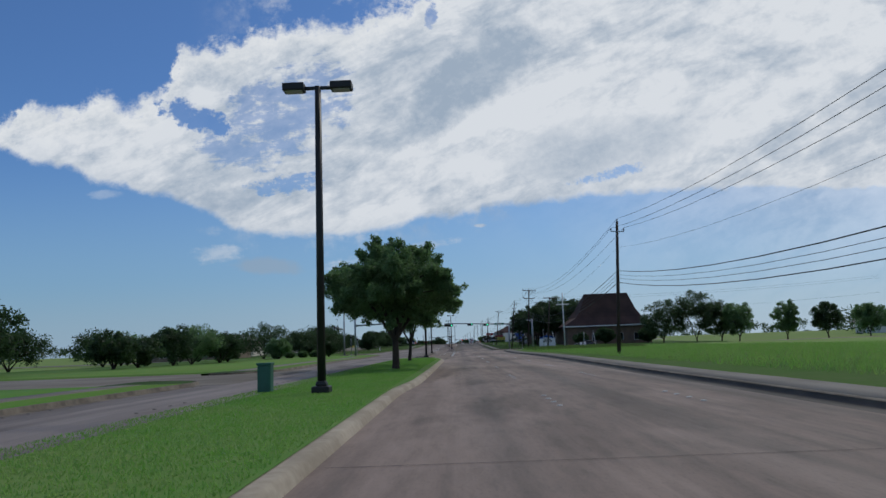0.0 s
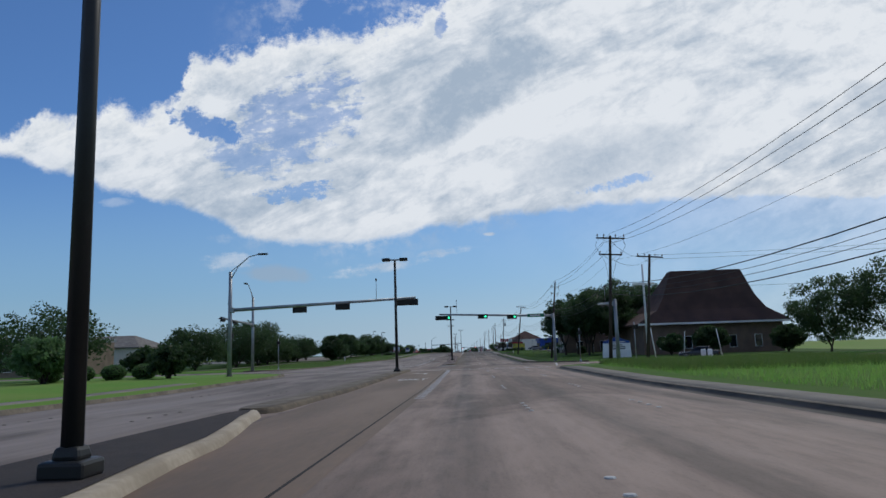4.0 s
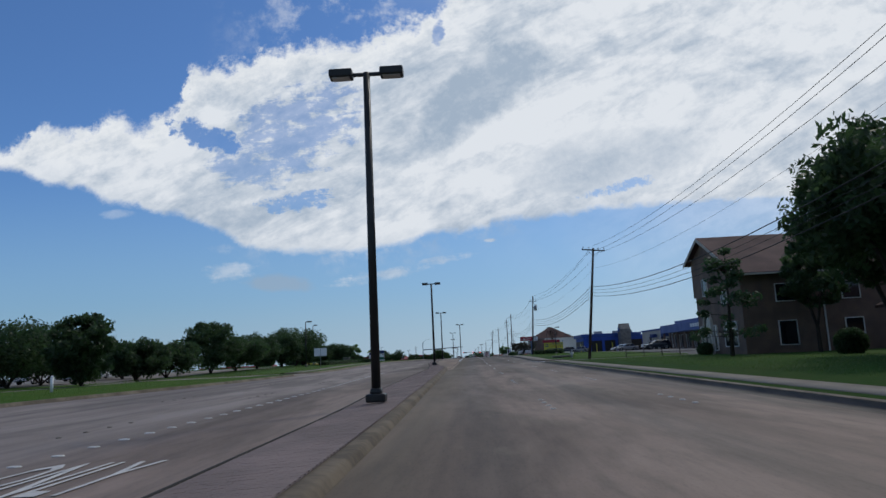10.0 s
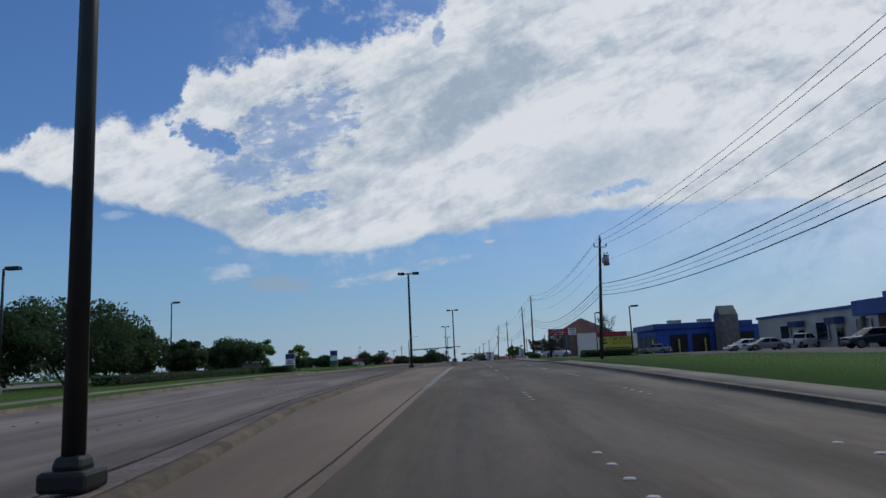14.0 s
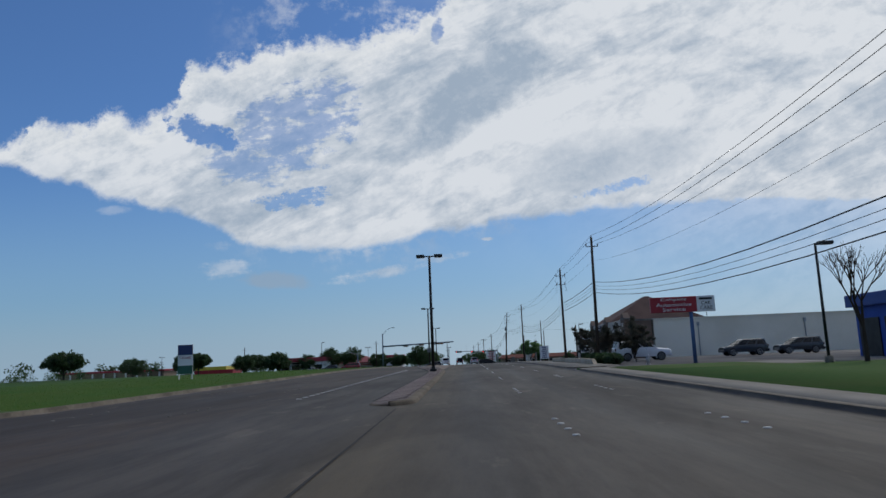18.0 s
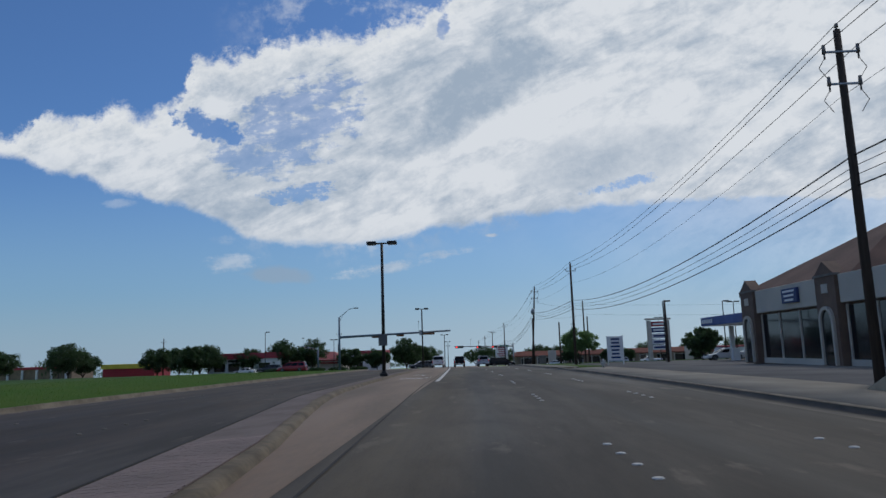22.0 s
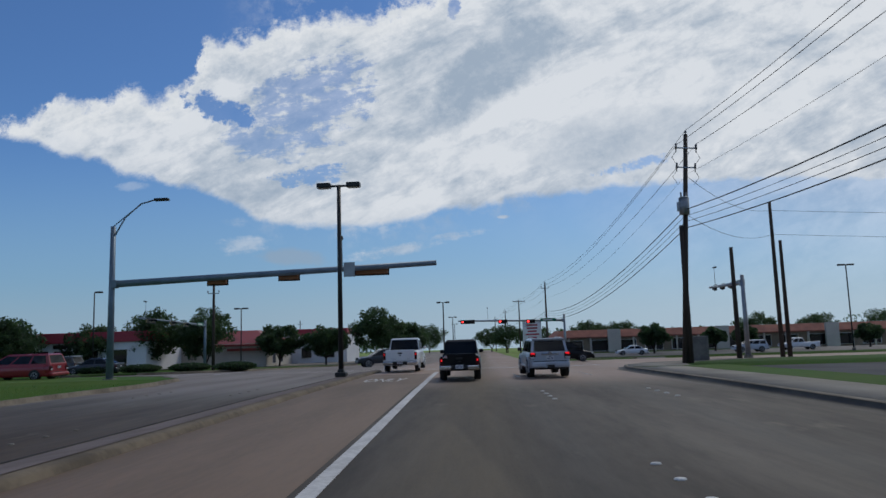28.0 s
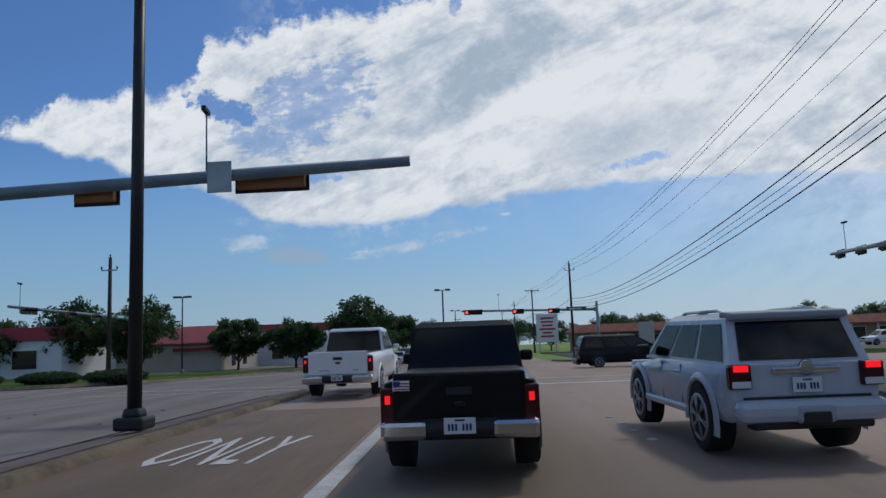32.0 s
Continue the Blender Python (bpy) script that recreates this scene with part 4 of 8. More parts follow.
def tree(m, h, wide, clear, seed, leaf, label, leaves=4000, size=0.2, clumps=60, forks=4, trunk_r=0.16, dome=0.75, sprigs=0, reach=0.3):
    """A tapered trunk that forks into limbs, and a crown of leaf clumps with gaps."""
    rng = np.random.default_rng(seed)
    ob = thing("tree", m, label, "tree")
    bm = B()
    fork = clear * 0.85
    lean = rng.normal(size=2) * 0.08
    tube(bm, (0, 0, -0.15), (0, 0, 0.25), trunk_r * 1.45, trunk_r, 9)
    tube(bm, (0, 0, 0.25), (lean[0], lean[1], fork), trunk_r, trunk_r * 0.78, 9, caps=False)
    part("trunk", bm, M_BARK, ob)
    ch = h - clear
    cz = clear + ch * 0.5
    cs, rs = [], []
    for i in range(clumps):
        d = rng.normal(size=3)
        d /= np.linalg.norm(d)
        q = rng.random() ** 0.33
        r = wide * (0.075 + 0.06 * rng.random())
        bump = (0.93 + 0.16 * rng.random()) * q
        x, y, z = d[0] * (wide / 2 - r) * bump, d[1] * (wide / 2 - r) * bump, d[2] * (ch / 2 - r * 0.7) * bump
        if z < 0:
            x, y = x * 1.05, y * 1.05
            z *= dome
        cs.append((x, y, cz + z))
        rs.append(r)
    cs, rs = np.array(cs), np.array(rs)
    bm = B()
    for i in range(forks):
        a = math.tau * i / forks + rng.random() * 0.7
        tip = Vector((math.cos(a) * wide * 0.27, math.sin(a) * wide * 0.27, clear + ch * (0.42 + 0.2 * rng.random())))
        mid = Vector((lean[0], lean[1], fork)).lerp(tip, 0.5) + Vector((0, 0, 0.15 * ch * rng.random()))
        tube(bm, (lean[0], lean[1], fork - 0.1), mid, trunk_r * 0.62, trunk_r * 0.42, 7, caps=False)
        tube(bm, mid, tip, trunk_r * 0.42, trunk_r * 0.15, 6, caps=False)
        for _ in range(3):
            c = Vector(cs[rng.integers(0, clumps)])
            s = mid.lerp(tip, 0.3 + 0.5 * rng.random())
            if (c - s).length < wide * 0.55:
                tube(bm, s, c, trunk_r * 0.2, trunk_r * 0.06, 5, caps=False)
    part("limb", bm, M_BARK, ob)
    v, f = leaf_cloud(rng, cs, rs, leaves, size)
    if sprigs:
        # drooping sprays that break the outline
        tips, rad = [], []
        bm = B()
        for _ in range(sprigs):
            k = rng.integers(0, clumps)
            o = cs[k] - np.array([0, 0, cz - ch * 0.1])
            o = o / np.linalg.norm(o)
            if o[2] < -0.75:
                continue
            a = Vector(cs[k])
            b = a + Vector(o) * (rs[k] * 0.75 + reach * (0.2 + rng.random())) + Vector(rng.normal(size=3) * 0.18) - Vector((0, 0, 0.2 * rng.random()))
            tube(bm, a, b, 0.02, 0.008, 4, caps=False)
            for s in (0.6, 0.8, 1.0):
                tips.append(a.lerp(b, s) + Vector(rng.normal(size=3) * 0.08))
                rad.append(0.17 + 0.13 * rng.random())
        tagged(part("twig_spray", bm, M_BARK, ob), kind="stuff")
        v2, f2 = leaf_cloud(rng, np.array(tips), np.array(rad), len(tips) * 46, size * 1.15)
        f = np.concatenate([f, f2 + len(v)])
        v = np.concatenate([v, v2])
    part("crown", numpy_mesh("crown", v, f, leaf), leaf, ob, "leafy crown")
    return ob


def conifer(m, h, wide, seed, label, leaves=2500):
    rng = np.random.default_rng(seed)
    ob = thing("tree", m, label, "tree")
    bm = B()
    tube(bm, (0, 0, -0.1), (0.2, 0, h * 0.95), 0.17, 0.03, 8)
    part("trunk", bm, M_BARK, ob)
    cs, rs = [], []
    bm = B()
    for i in range(34):
        z = h * (0.22 + 0.76 * rng.random())
        a = rng.random() * math.tau
        r = wide / 2 * (1.05 - 0.75 * z / h) * (0.5 + 0.6 * rng.random())
        c = (math.cos(a) * r, math.sin(a) * r, z)
        tube(bm, (0.2 * z / h, 0, z - 0.2), c, 0.04, 0.015, 5, caps=False)
        cs.append(c)
        rs.append(0.45 + 0.35 * rng.random())
    part("limb", bm, M_BARK, ob)
    v, f = leaf_cloud(rng, np.array(cs), np.array(rs), leaves, 0.17, 0.55)
    part("crown", numpy_mesh("crown", v, f, M_PINE), M_PINE, ob, "thin layered needle crown")
    return ob


def bare_tree(m, h, wide, seed, label):
    rng = random.Random(seed)
    ob = thing("tree", m, label, "tree")
    bm = B()

    def grow(p, d, length, r, depth):
        q = p + d * length
        tube(bm, p, q, r, r * 0.65, 6 if depth < 2 else 4, caps=False)
        if depth < 5:
            for _ in range(3 if depth < 4 else 2):
                e = (d + Vector((rng.uniform(-1, 1), rng.uniform(-1, 1), rng.uniform(-0.25, 0.75))) * 0.62).normalized()
                grow(q, e, length * rng.uniform(0.62, 0.82), r * 0.6, depth + 1)

    grow(Vector((0, 0, -0.1)), Vector((0, 0, 1)), h * 0.28, 0.14, 0)
    part("trunk", bm, M_BARK, ob)
    return ob


def hedge(m, size, seed, leaf, label, name="hedge", density=260, round_=False, leaf_size=0.09):
    rng = np.random.default_rng(seed)
    ob = thing(name, m, label, name)
    sx, sy, sz = size
    bm = B()
    if round_:
        bmesh.ops.create_icosphere(bm, subdivisions=2, radius=0.5)
        for v in bm.verts:
            v.co = Vector((v.co.x * sx * 0.85, v.co.y * sy * 0.85, v.co.z * sz * 0.85 + sz * 0.48))
    else:
        box(bm, (0, 0, sz * 0.47), (sx * 0.92, sy * 0.85, sz * 0.9), bevel=min(sx, sy, sz) * 0.2)
    part("inner_core", bm, M_LEAFCORE, ob)
    area = 2 * (sx * sy + sx * sz + sy * sz)
    n = int(min(9000, max(500, area * density)))
    if round_:
        d = rng.normal(size=(n, 3))
        d /= np.linalg.norm(d, axis=1, keepdims=True)
        p = d * (np.array([sx, sy, sz]) / 2) * (0.85 + 0.2 * rng.random((n, 1))) + np.array([0, 0, sz * 0.5])
    else:
        p = rng.random((n, 3)) - 0.5
        ax = rng.choice(3, n, p=np.array([sy * sz, sx * sz, sx * sy]) / (sy * sz + sx * sz + sx * sy))
        sg = np.where(rng.random(n) < 0.5, -0.5, 0.5)
        p[np.arange(n), ax] = sg
        p = p * np.array([sx, sy, sz]) * (0.95 + 0.14 * rng.random((n, 1))) + np.array([0, 0, sz * 0.5])
    p = p[p[:, 2] > 0.02]
    v, f = leaf_cloud(rng, p, np.full(len(p), 0.06), len(p), leaf_size)
    part("foliage", numpy_mesh("foliage", v, f, leaf), leaf, ob)
    return ob


M_LEAFCORE = mat("inner_foliage", (0.012, 0.02, 0.008), (0.02, 0.026, 0.012), rough=0.95, size=0.4)


def tufts(name, x0, x1, y0, y1, count, h, seed, label, z=0.13):
    """Grass blades over a stretch of verge."""
    rng = np.random.default_rng(seed)
    n = count
    x = x0 + (x1 - x0) * rng.random(n)
    y = y0 + (y1 - y0) * rng.random(n)
    zz = np.array([rise(q) for q in y]) + z
    xx = x + np.array([bend(q) for q in y])
    hh = h * (0.4 + 0.9 * rng.random(n))
    a = rng.random(n) * math.tau
    w = 0.008 + h * 0.03
    dx, dy = np.cos(a) * w, np.sin(a) * w
    lx, ly = rng.normal(size=n) * hh * 0.35, rng.normal(size=n) * hh * 0.35
    v = np.stack([np.stack([xx - dx, y - dy, zz], 1), np.stack([xx + dx, y + dy, zz], 1), np.stack([xx + lx, y + ly, zz + hh], 1)], 1).reshape(-1, 3)
    f = np.arange(n * 3).reshape(-1, 3)
    tagged(new(name, numpy_mesh(name, v, f, M_BLADE if y0 < 100 else M_BLADE2)), label, "grass", kind="stuff")


def W(x, y, z=0.0, turn=0.0):
    """A pose on the ground at x, y, turned about the vertical by degrees."""
    return Matrix.Translation((x, y, rise(y) + z)) @ Matrix.Rotation(radians(turn), 4, "Z")


# ---- build the ground ----
make_ground()
make_road()
cross_street("cross_street_1", 137.5, 152.5, -160, 120, "concrete cross street at the first junction")
cross_street("cross_street_2", 499.0, 530.0, -160, 160, "wide concrete cross street at the second junction")
E_L = LEFT_EDGE
# verges: lawn, pavement, lawn
LAWN = "mown green grass verge beside the road"
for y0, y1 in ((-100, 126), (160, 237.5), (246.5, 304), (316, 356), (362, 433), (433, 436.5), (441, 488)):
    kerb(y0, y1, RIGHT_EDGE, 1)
for y0, y1, x1, m in ((-100, 126, 90, M_FIELD), (160, 237.5, 60, M_GRASS), (246.5, 304, 24, M_GRASS), (316, 350, 24, M_GRASS), (350, 358, 18.5, M_GRASS), (441, 488, 12.6, M_GRASS)):
    flat("verge", m, y0, y1, shifted(RIGHT_EDGE, 0.17), x1, 0.13, LAWN, "lawn")
for y0, y1, a, b in ((-100, 126, shifted(RIGHT_EDGE, 0.17), shifted(RIGHT_EDGE, 1.7)), (160, 237, shifted(RIGHT_EDGE, 0.75), shifted(RIGHT_EDGE, 2.0)), (247, 303.5, shifted(RIGHT_EDGE, 0.17), shifted(RIGHT_EDGE, 1.7)), (316.5, 356, shifted(RIGHT_EDGE, 0.17), shifted(RIGHT_EDGE, 1.8)), (362, 433, shifted(RIGHT_EDGE, 0.17), 11.5), (441, 487, shifted(RIGHT_EDGE, 0.17), 10.2)):
    flat("pavement", M_WALK, y0, y1, a, b, 0.145, "pale concrete pavement along the road", step=4)
for y0, y1 in ((-100, 26), (44, 123), (163, 229), (241, 318), (333, 484)):
    kerb(y0, y1, list(E_L), -1)
for y0, y1, x0 in ((-100, 26, -24), (44, 123, -55), (163, 229, -75), (241, 318, -34), (333, 484, -70)):
    flat("verge", M_GRASS, y0, y1, x0, shifted(list(E_L), -0.17), 0.13, LAWN, "lawn")
for y0, y1 in ((-100, 26), (44, 112), (241, 317)):
    flat("pavement", M_WALK, y0, y1, shifted(list(E_L), -3.7), shifted(list(E_L), -2.3), 0.145, "pale concrete pavement across the grass", step=4)
flat("pavement", M_WALK, 163, 228, ((163, -38.5), (195, -36.5), (228, -29.5)), ((163, -37.0), (195, -35.0), (228, -28.0)), 0.145, "pale concrete pavement across the grass", step=4)
# corners of the first junction
for y0, y1, x in ((126, 136.6, ((126, 8.1), (129, 8.6), (132, 10.2), (134.5, 12.8), (136.6, 17.0))), (153.4, 160, ((153.4, 15.0), (155, 11.2), (157, 9.0), (160, 7.45)))):
    bm = B()
    strip(bm, y0, y1, [(7.3, 0.005), (list(x), 0.005)], 0.7)
    solid("junction_corner", bm, M_CONCRETE, "worn concrete at the mouth of the side street", "road", kind="structure")
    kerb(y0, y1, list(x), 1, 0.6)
    flat("verge", M_FIELD if y0 < 130 else M_GRASS, y0, y1, shifted(list(x), 0.17), 60, 0.13, LAWN, "lawn", step=0.8)
for y0, y1, x in ((123, 136.6, ((123, -14.6), (128, -15.4), (132, -17.5), (136.6, -23.0))), (153.4, 163, ((153.4, -27.0), (155.5, -23.4), (158, -21.4), (163, -20.3)))):
    bm = B()
    strip(bm, y0, y1, [(list(x), 0.005), (-13.5, 0.005)], 0.7)
    solid("junction_corner", bm, M_CONCRETE, "worn concrete at the mouth of the side street", "road", kind="structure")
    kerb(y0, y1, list(x), -1, 0.6)
    flat("verge", M_GRASS, y0, y1, -60, shifted(list(x), -0.17), 0.13, LAWN, "lawn", step=0.8)
# corners of the second junction
for y0, y1, x in ((488, 499.2, ((488, 7.75), (491, 8.3), (494, 9.8), (497, 13.0), (499.2, 18.0))), (529.8, 545, ((529.8, 18.0), (532, 13.0), (535, 9.8), (540, 8.0), (545, 7.75)))):
    bm = B()
    strip(bm, y0, y1, [(7.5, 0.005), (list(x), 0.005)], 0.7)
    solid("junction_corner", bm, M_CONCRETE, "worn concrete at the mouth of the cross street", "road", kind="structure")
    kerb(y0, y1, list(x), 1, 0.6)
    flat("corner_pavement", M_WALK, y0, y1, shifted(list(x), 0.17), shifted(list(x), 3.2), 0.145, "concrete pavement round the street corner", step=0.8)
    flat("verge", M_GRASS, y0, y1, shifted(list(x), 3.2), 60, 0.13, LAWN, "lawn", step=0.8)
for y0, y1, x in ((484, 499.2, ((484, -14.6), (489, -15.4), (494, -18.0), (499.2, -25.0))), (529.8, 545, ((529.8, -25.0), (533, -19.5), (538, -16.0), (545, -14.6)))):
    bm = B()
    strip(bm, y0, y1, [(list(x), 0.005), (-13.5, 0.005)], 0.7)
    solid("junction_corner", bm, M_CONCRETE, "worn concrete at the mouth of the cross street", "road", kind="structure")
    kerb(y0, y1, list(x), -1, 0.6)
    flat("verge", M_GRASS, y0, y1, -60, shifted(list(x), -0.17), 0.13, LAWN, "lawn", step=0.8)
ISLE = ((506.5, -32.0), (507.5, -25.0), (509.0, -21.5), (512.0, -18.8), (516.0, -17.6), (529.5, -17.2))
kerb(506.5, 529.5, list(ISLE), -1, 0.5)
flat("verge", M_GRASS, 506.5, 529.5, -62, shifted(list(ISLE), -0.17), 0.13, LAWN, "lawn", step=0.7)
# drives and forecourts, their kerbs rounded into the road


def drive_mouth(y0, y1, edge, side, r, fill):
    for y, d in ((y0, 1), (y1, -1)):
        e = lerp_knots(edge, y)
        knots = sorted((y + d * r * math.sin(a), e + side * r * (1 - math.cos(a))) for a in (0.0, 0.3, 0.6, 0.9, 1.15, 1.35, 1.48))
        lo, hi = knots[0][0], knots[-1][0]
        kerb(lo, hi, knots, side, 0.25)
        a, b = shifted(knots, 0.17 * side), e + side * (r + 0.3)
        bm = B()
        strip(bm, lo, hi, [(a, 0.135), (b, 0.135), (b, -0.02)] if side > 0 else [(b, -0.02), (b, 0.135), (a, 0.135)], 0.25)
        solid("drive_corner", bm, fill, "kerbed corner where the drive meets the road", "verge", kind="structure")


for y0, y1, r, fill in ((237.5, 246.5, 2.4, M_WALK), (304, 316, 3.0, M_WALK), (356, 362, 2.2, M_WALK), (436.5, 441, 1.6, M_WALK)):
    drive_mouth(y0, y1, RIGHT_EDGE, 1, r, fill)
for y0, y1, r in ((26, 44, 4.0), (229, 241, 3.4), (318, 333, 3.6)):
    drive_mouth(y0, y1, LEFT_EDGE, -1, r, M_LAWN)
flat("driveway", M_LOT, 26, 44, -60, -10.4, 0.02, "pale concrete driveway apron", "driveway")
flat("driveway", M_LOT, 229, 241, -60, -14.4, 0.02, "red-edged concrete driveway apron", "driveway")
flat("driveway", M_LOT, 318, 333, -60, -14.4, 0.02, "concrete driveway apron", "driveway")
flat("driveway", M_LOT, 237.5, 246.5, 7.3, 60, 0.03, "wet pale concrete driveway", "driveway")
M_WET = mat("wet_concrete", (0.20, 0.19, 0.175), (0.11, 0.10, 0.092), rough=0.3, size=0.9, fine=5, bump=0.1, spec=0.6, wear=0.8, world_wide=True)
bm = B()
outline = [(9.0 + 2.5 * math.cos(k * math.tau / 26) * (1 + 0.2 * math.sin(5 * k)), 241.6 + 1.5 * math.sin(k * math.tau / 26) * (1 + 0.3 * math.sin(3 * k + 1))) for k in range(26)]
bm.faces.new([bm.verts.new(spot(x, y, 0.042)) for x, y in outline])
solid("wet_patch", bm, M_WET, "pale wet patch spilled across the driveway mouth", "driveway", kind="structure")
bm = B()
outline = [(10.2 + 2.2 * math.cos(k * math.tau / 26) * (1 + 0.2 * math.sin(4 * k)), 359.0 + 1.6 * math.sin(k * math.tau / 26) * (1 + 0.3 * math.sin(3 * k + 2))) for k in range(26)]
bm.faces.new([bm.verts.new(spot(x, y, 0.042)) for x, y in outline])
solid("wet_patch", bm, M_WET, "wet patch running out of the drive", "driveway", kind="structure")
flat("forecourt", M_LOT, 246.5, 384, 24, 75, 0.06, "concrete car park in front of the shops", "car park")
flat("driveway", M_LOT, 304, 316, 7.4, 40, 0.03, "concrete driveway into the car wash", "driveway")
flat("driveway", M_LOT, 356, 362, 7.4, 40, 0.03, "concrete driveway beside the shops", "driveway")
flat("forecourt", M_LOT, 362, 441, 11.5, 75, 0.05, "concrete forecourt behind the pavement", "car park")
flat("driveway", M_LOT, 433, 441, 7.5, 14, 0.03, "concrete driveway into the filling station", "driveway")
flat("forecourt", M_LOT, 441, 494, 13.0, 90, 0.03, "wide concrete forecourt", "car park")
flat("car_park", M_LOT, 241, 318, -75, -36, 0.04, "concrete car park behind the trees", "car park")
flat("car_park", M_LOT, 530, 640, -120, -17, 0.04, "concrete car park in front of the shops", "car park")
flat("verge", M_GRASS, 530, 545, 11, 110, 0.13, LAWN, "lawn")
flat("car_park", M_LOT, 545, 586, 12, 130, 0.04, "concrete car park before the shop row", "car park")
flat("verge", M_GRASS, 586, 590, 11, 60, 0.13, LAWN, "lawn")

# medians
m0 = median(-100, 70.3, ((-100, -5.9), (45, -6.0), (56, -6.1), (63, -6.0), (68, -5.8), (70.3, -5.6)), ((-100, -1.9), (15, -1.85), (22, -1.55), (40, -1.5), (58, -1.5), (63, -1.75), (66, -2.1), (70.3, -2.7)), M_GRASS, 0, 0, "long grassed median with a concrete kerb")
m1 = median(70.3, 86.3, ((70.3, -5.6), (73, -5.5), (86.3, -5.6)), ((70.3, -2.7), (75, -3.1), (78, -3.5), (86.3, -4.75)), M_MULCH, 0, 1.5, "tapering end of the median, filled with dark mulch")
m2 = median(86.6, 132.3, ((86.6, -5.9), (132.3, -5.8)), ((86.6, -4.75), (132.3, -4.7)), M_KERB, 1.0, 1.2, "narrow concrete median beside the turn lane")
ML3 = ((158, -3.0), (186, -3.0), (196, -3.28), (213, -3.43), (231, -3.5), (239, -3.95), (250, -4.4), (257, -5.0), (264, -5.5), (300, -5.75))
MR3 = ((158, -1.25), (180, -1.2), (200, -1.32), (213, -1.5), (222, -1.6), (230, -1.75), (234, -1.95), (240, -2.4), (245, -2.85), (251, -3.4), (260, -4.35), (300, -4.65))
m3 = median(158.0, 310, ML3, MR3, M_BED, 0.3, 1.4, "narrow median of brick pavers in a concrete kerb", low=True)
ML4 = ((330, -2.65), (345, -2.68), (360, -2.75), (367, -2.9), (373, -3.25), (383, -4.3), (393, -5.35), (403, -6.45), (430, -6.75), (500, -6.5))
MR4 = ((330, -1.25), (352, -1.35), (368, -1.55), (374, -1.85), (380, -2.3), (387, -3.0), (392, -3.75), (398, -4.55), (404, -5.1), (414, -5.4), (425, -5.45), (500, -5.35))
m4 = median(330.2, 497, ML4, MR4, M_BED, 1.2, 1.6, "narrow median of brick pavers in a concrete kerb", low=True)

# stained turn lanes
for y0, y1, a, b in ((66, 130, ((60, -1.5), (63, -1.75), (66, -2.1), (70.3, -2.7), (75, -3.1), (78, -3.5), (84, -4.45), (100, -4.7), (130, -4.75)), -1.15), (226, 310, ((226, -1.65), (234, -1.95), (240, -2.4), (245, -2.85), (251, -3.4), (260, -4.35), (285, -4.55), (300, -4.65), (310, -4.7)), -1.2), (376, 490, ((376, -1.95), (380, -2.3), (387, -3.0), (392, -3.75), (398, -4.55), (404, -5.1), (414, -5.45), (425, -5.6), (490, -5.4)), -2.0)):
    bm = B()
    strip(bm, y0, y1, [(list(a), 0.005), (b, 0.005)], 3)
    solid("turn_lane", bm, M_BROWN, "brown-stained concrete turn lane", "road", kind="structure")
# painted lines and buttons
for x in (2.1, 5.2):
    ys = [k * 12.45 - 2.05 + d for k in range(-6, 41) for d in (0, 0.95, 1.9, 2.85) if not (129 < k * 12.45 - 2.05 + d < 157) and k * 12.45 + d < 497]
    buttons(x, ys, "white ceramic lane buttons in groups of four", (0.13, 0.11))
for x in (-8.0, -11.3):
    ys = [k * 12.2 + d for k in range(-6, 48) for d in (0, 1.0, 2.0, 3.0) if not (131 < k * 12.2 + d < 157) and k * 12.2 + d < 497]
    buttons(x, ys, "grimy ceramic lane buttons in groups of four", (0.11, 0.09), M_WALK)
buttons(-1.15, [92 + k * 0.95 for k in range(40)], "dotted white plates beside the turn lane", (0.34, 0.13))
buttons(-1.28, [268 + k * 0.95 for k in range(42)], "dotted white plates beside the turn lane", (0.34, 0.13))
buttons(((158, -6.3), (200, -6.2), (216, -6.6), (230, -6.7)), [158 + k * 1.05 for k in range(64)], "white plates beside the oncoming turn lane", (0.2, 0.13))
buttons(-5.83, [335.5 + k * 1.05 for k in range(44)], "white plates beside the oncoming turn lane", (0.2, 0.13))
stripe("lane_line", [(-1.78, 414.2), (-1.8, 492)], 0.22, "solid white line beside the turn lane")
stripe("stop_line", [(-4.6, 130.9), (8.1, 130.9)], 0.5, "broad white stop line")
for y in (132.6, 134.9):
    stripe("crosswalk_line", [(-4.4, y), (8.2, y)], 0.16, "thin white crosswalk line")
for y in (134.0, 137.0):
    stripe("crosswalk_line", [(-14.4, y + 0.6), (-5.9, y)], 0.18, "white crosswalk line")
for y in (153.6, 156.1):
    stripe("crosswalk_line", [(-1.1, y), (8.3, y)], 0.16, "thin white crosswalk line")
flat("valley_gutter", M_LOT, 149.5, 158.1, -3.0, ((149.5, -0.85), (158.1, -1.35)), 0.009, "flush grey concrete strip across the junction", "road")
for y in (154.1, 156.45, 158.75):
    stripe("crosswalk_line", [(-16, y - 2.2), (-3.15, y)], 0.18, "white crosswalk line")
stripe("crosswalk_line", [(9.2, 136.5), (11.0, 152.0)], 0.2, "white crosswalk line over the side street")
stripe("crosswalk_line", [(12.6, 136.5), (14.0, 152.0)], 0.2, "white crosswalk line over the side street")
stripe("stop_line", [(-4.9, 497.2), (8.3, 497.2)], 0.5, "broad white stop line")
for y in (498.6, 501.2):
    stripe("crosswalk_line", [(-14.4, y), (8.4, y)], 0.18, "thin white crosswalk line")
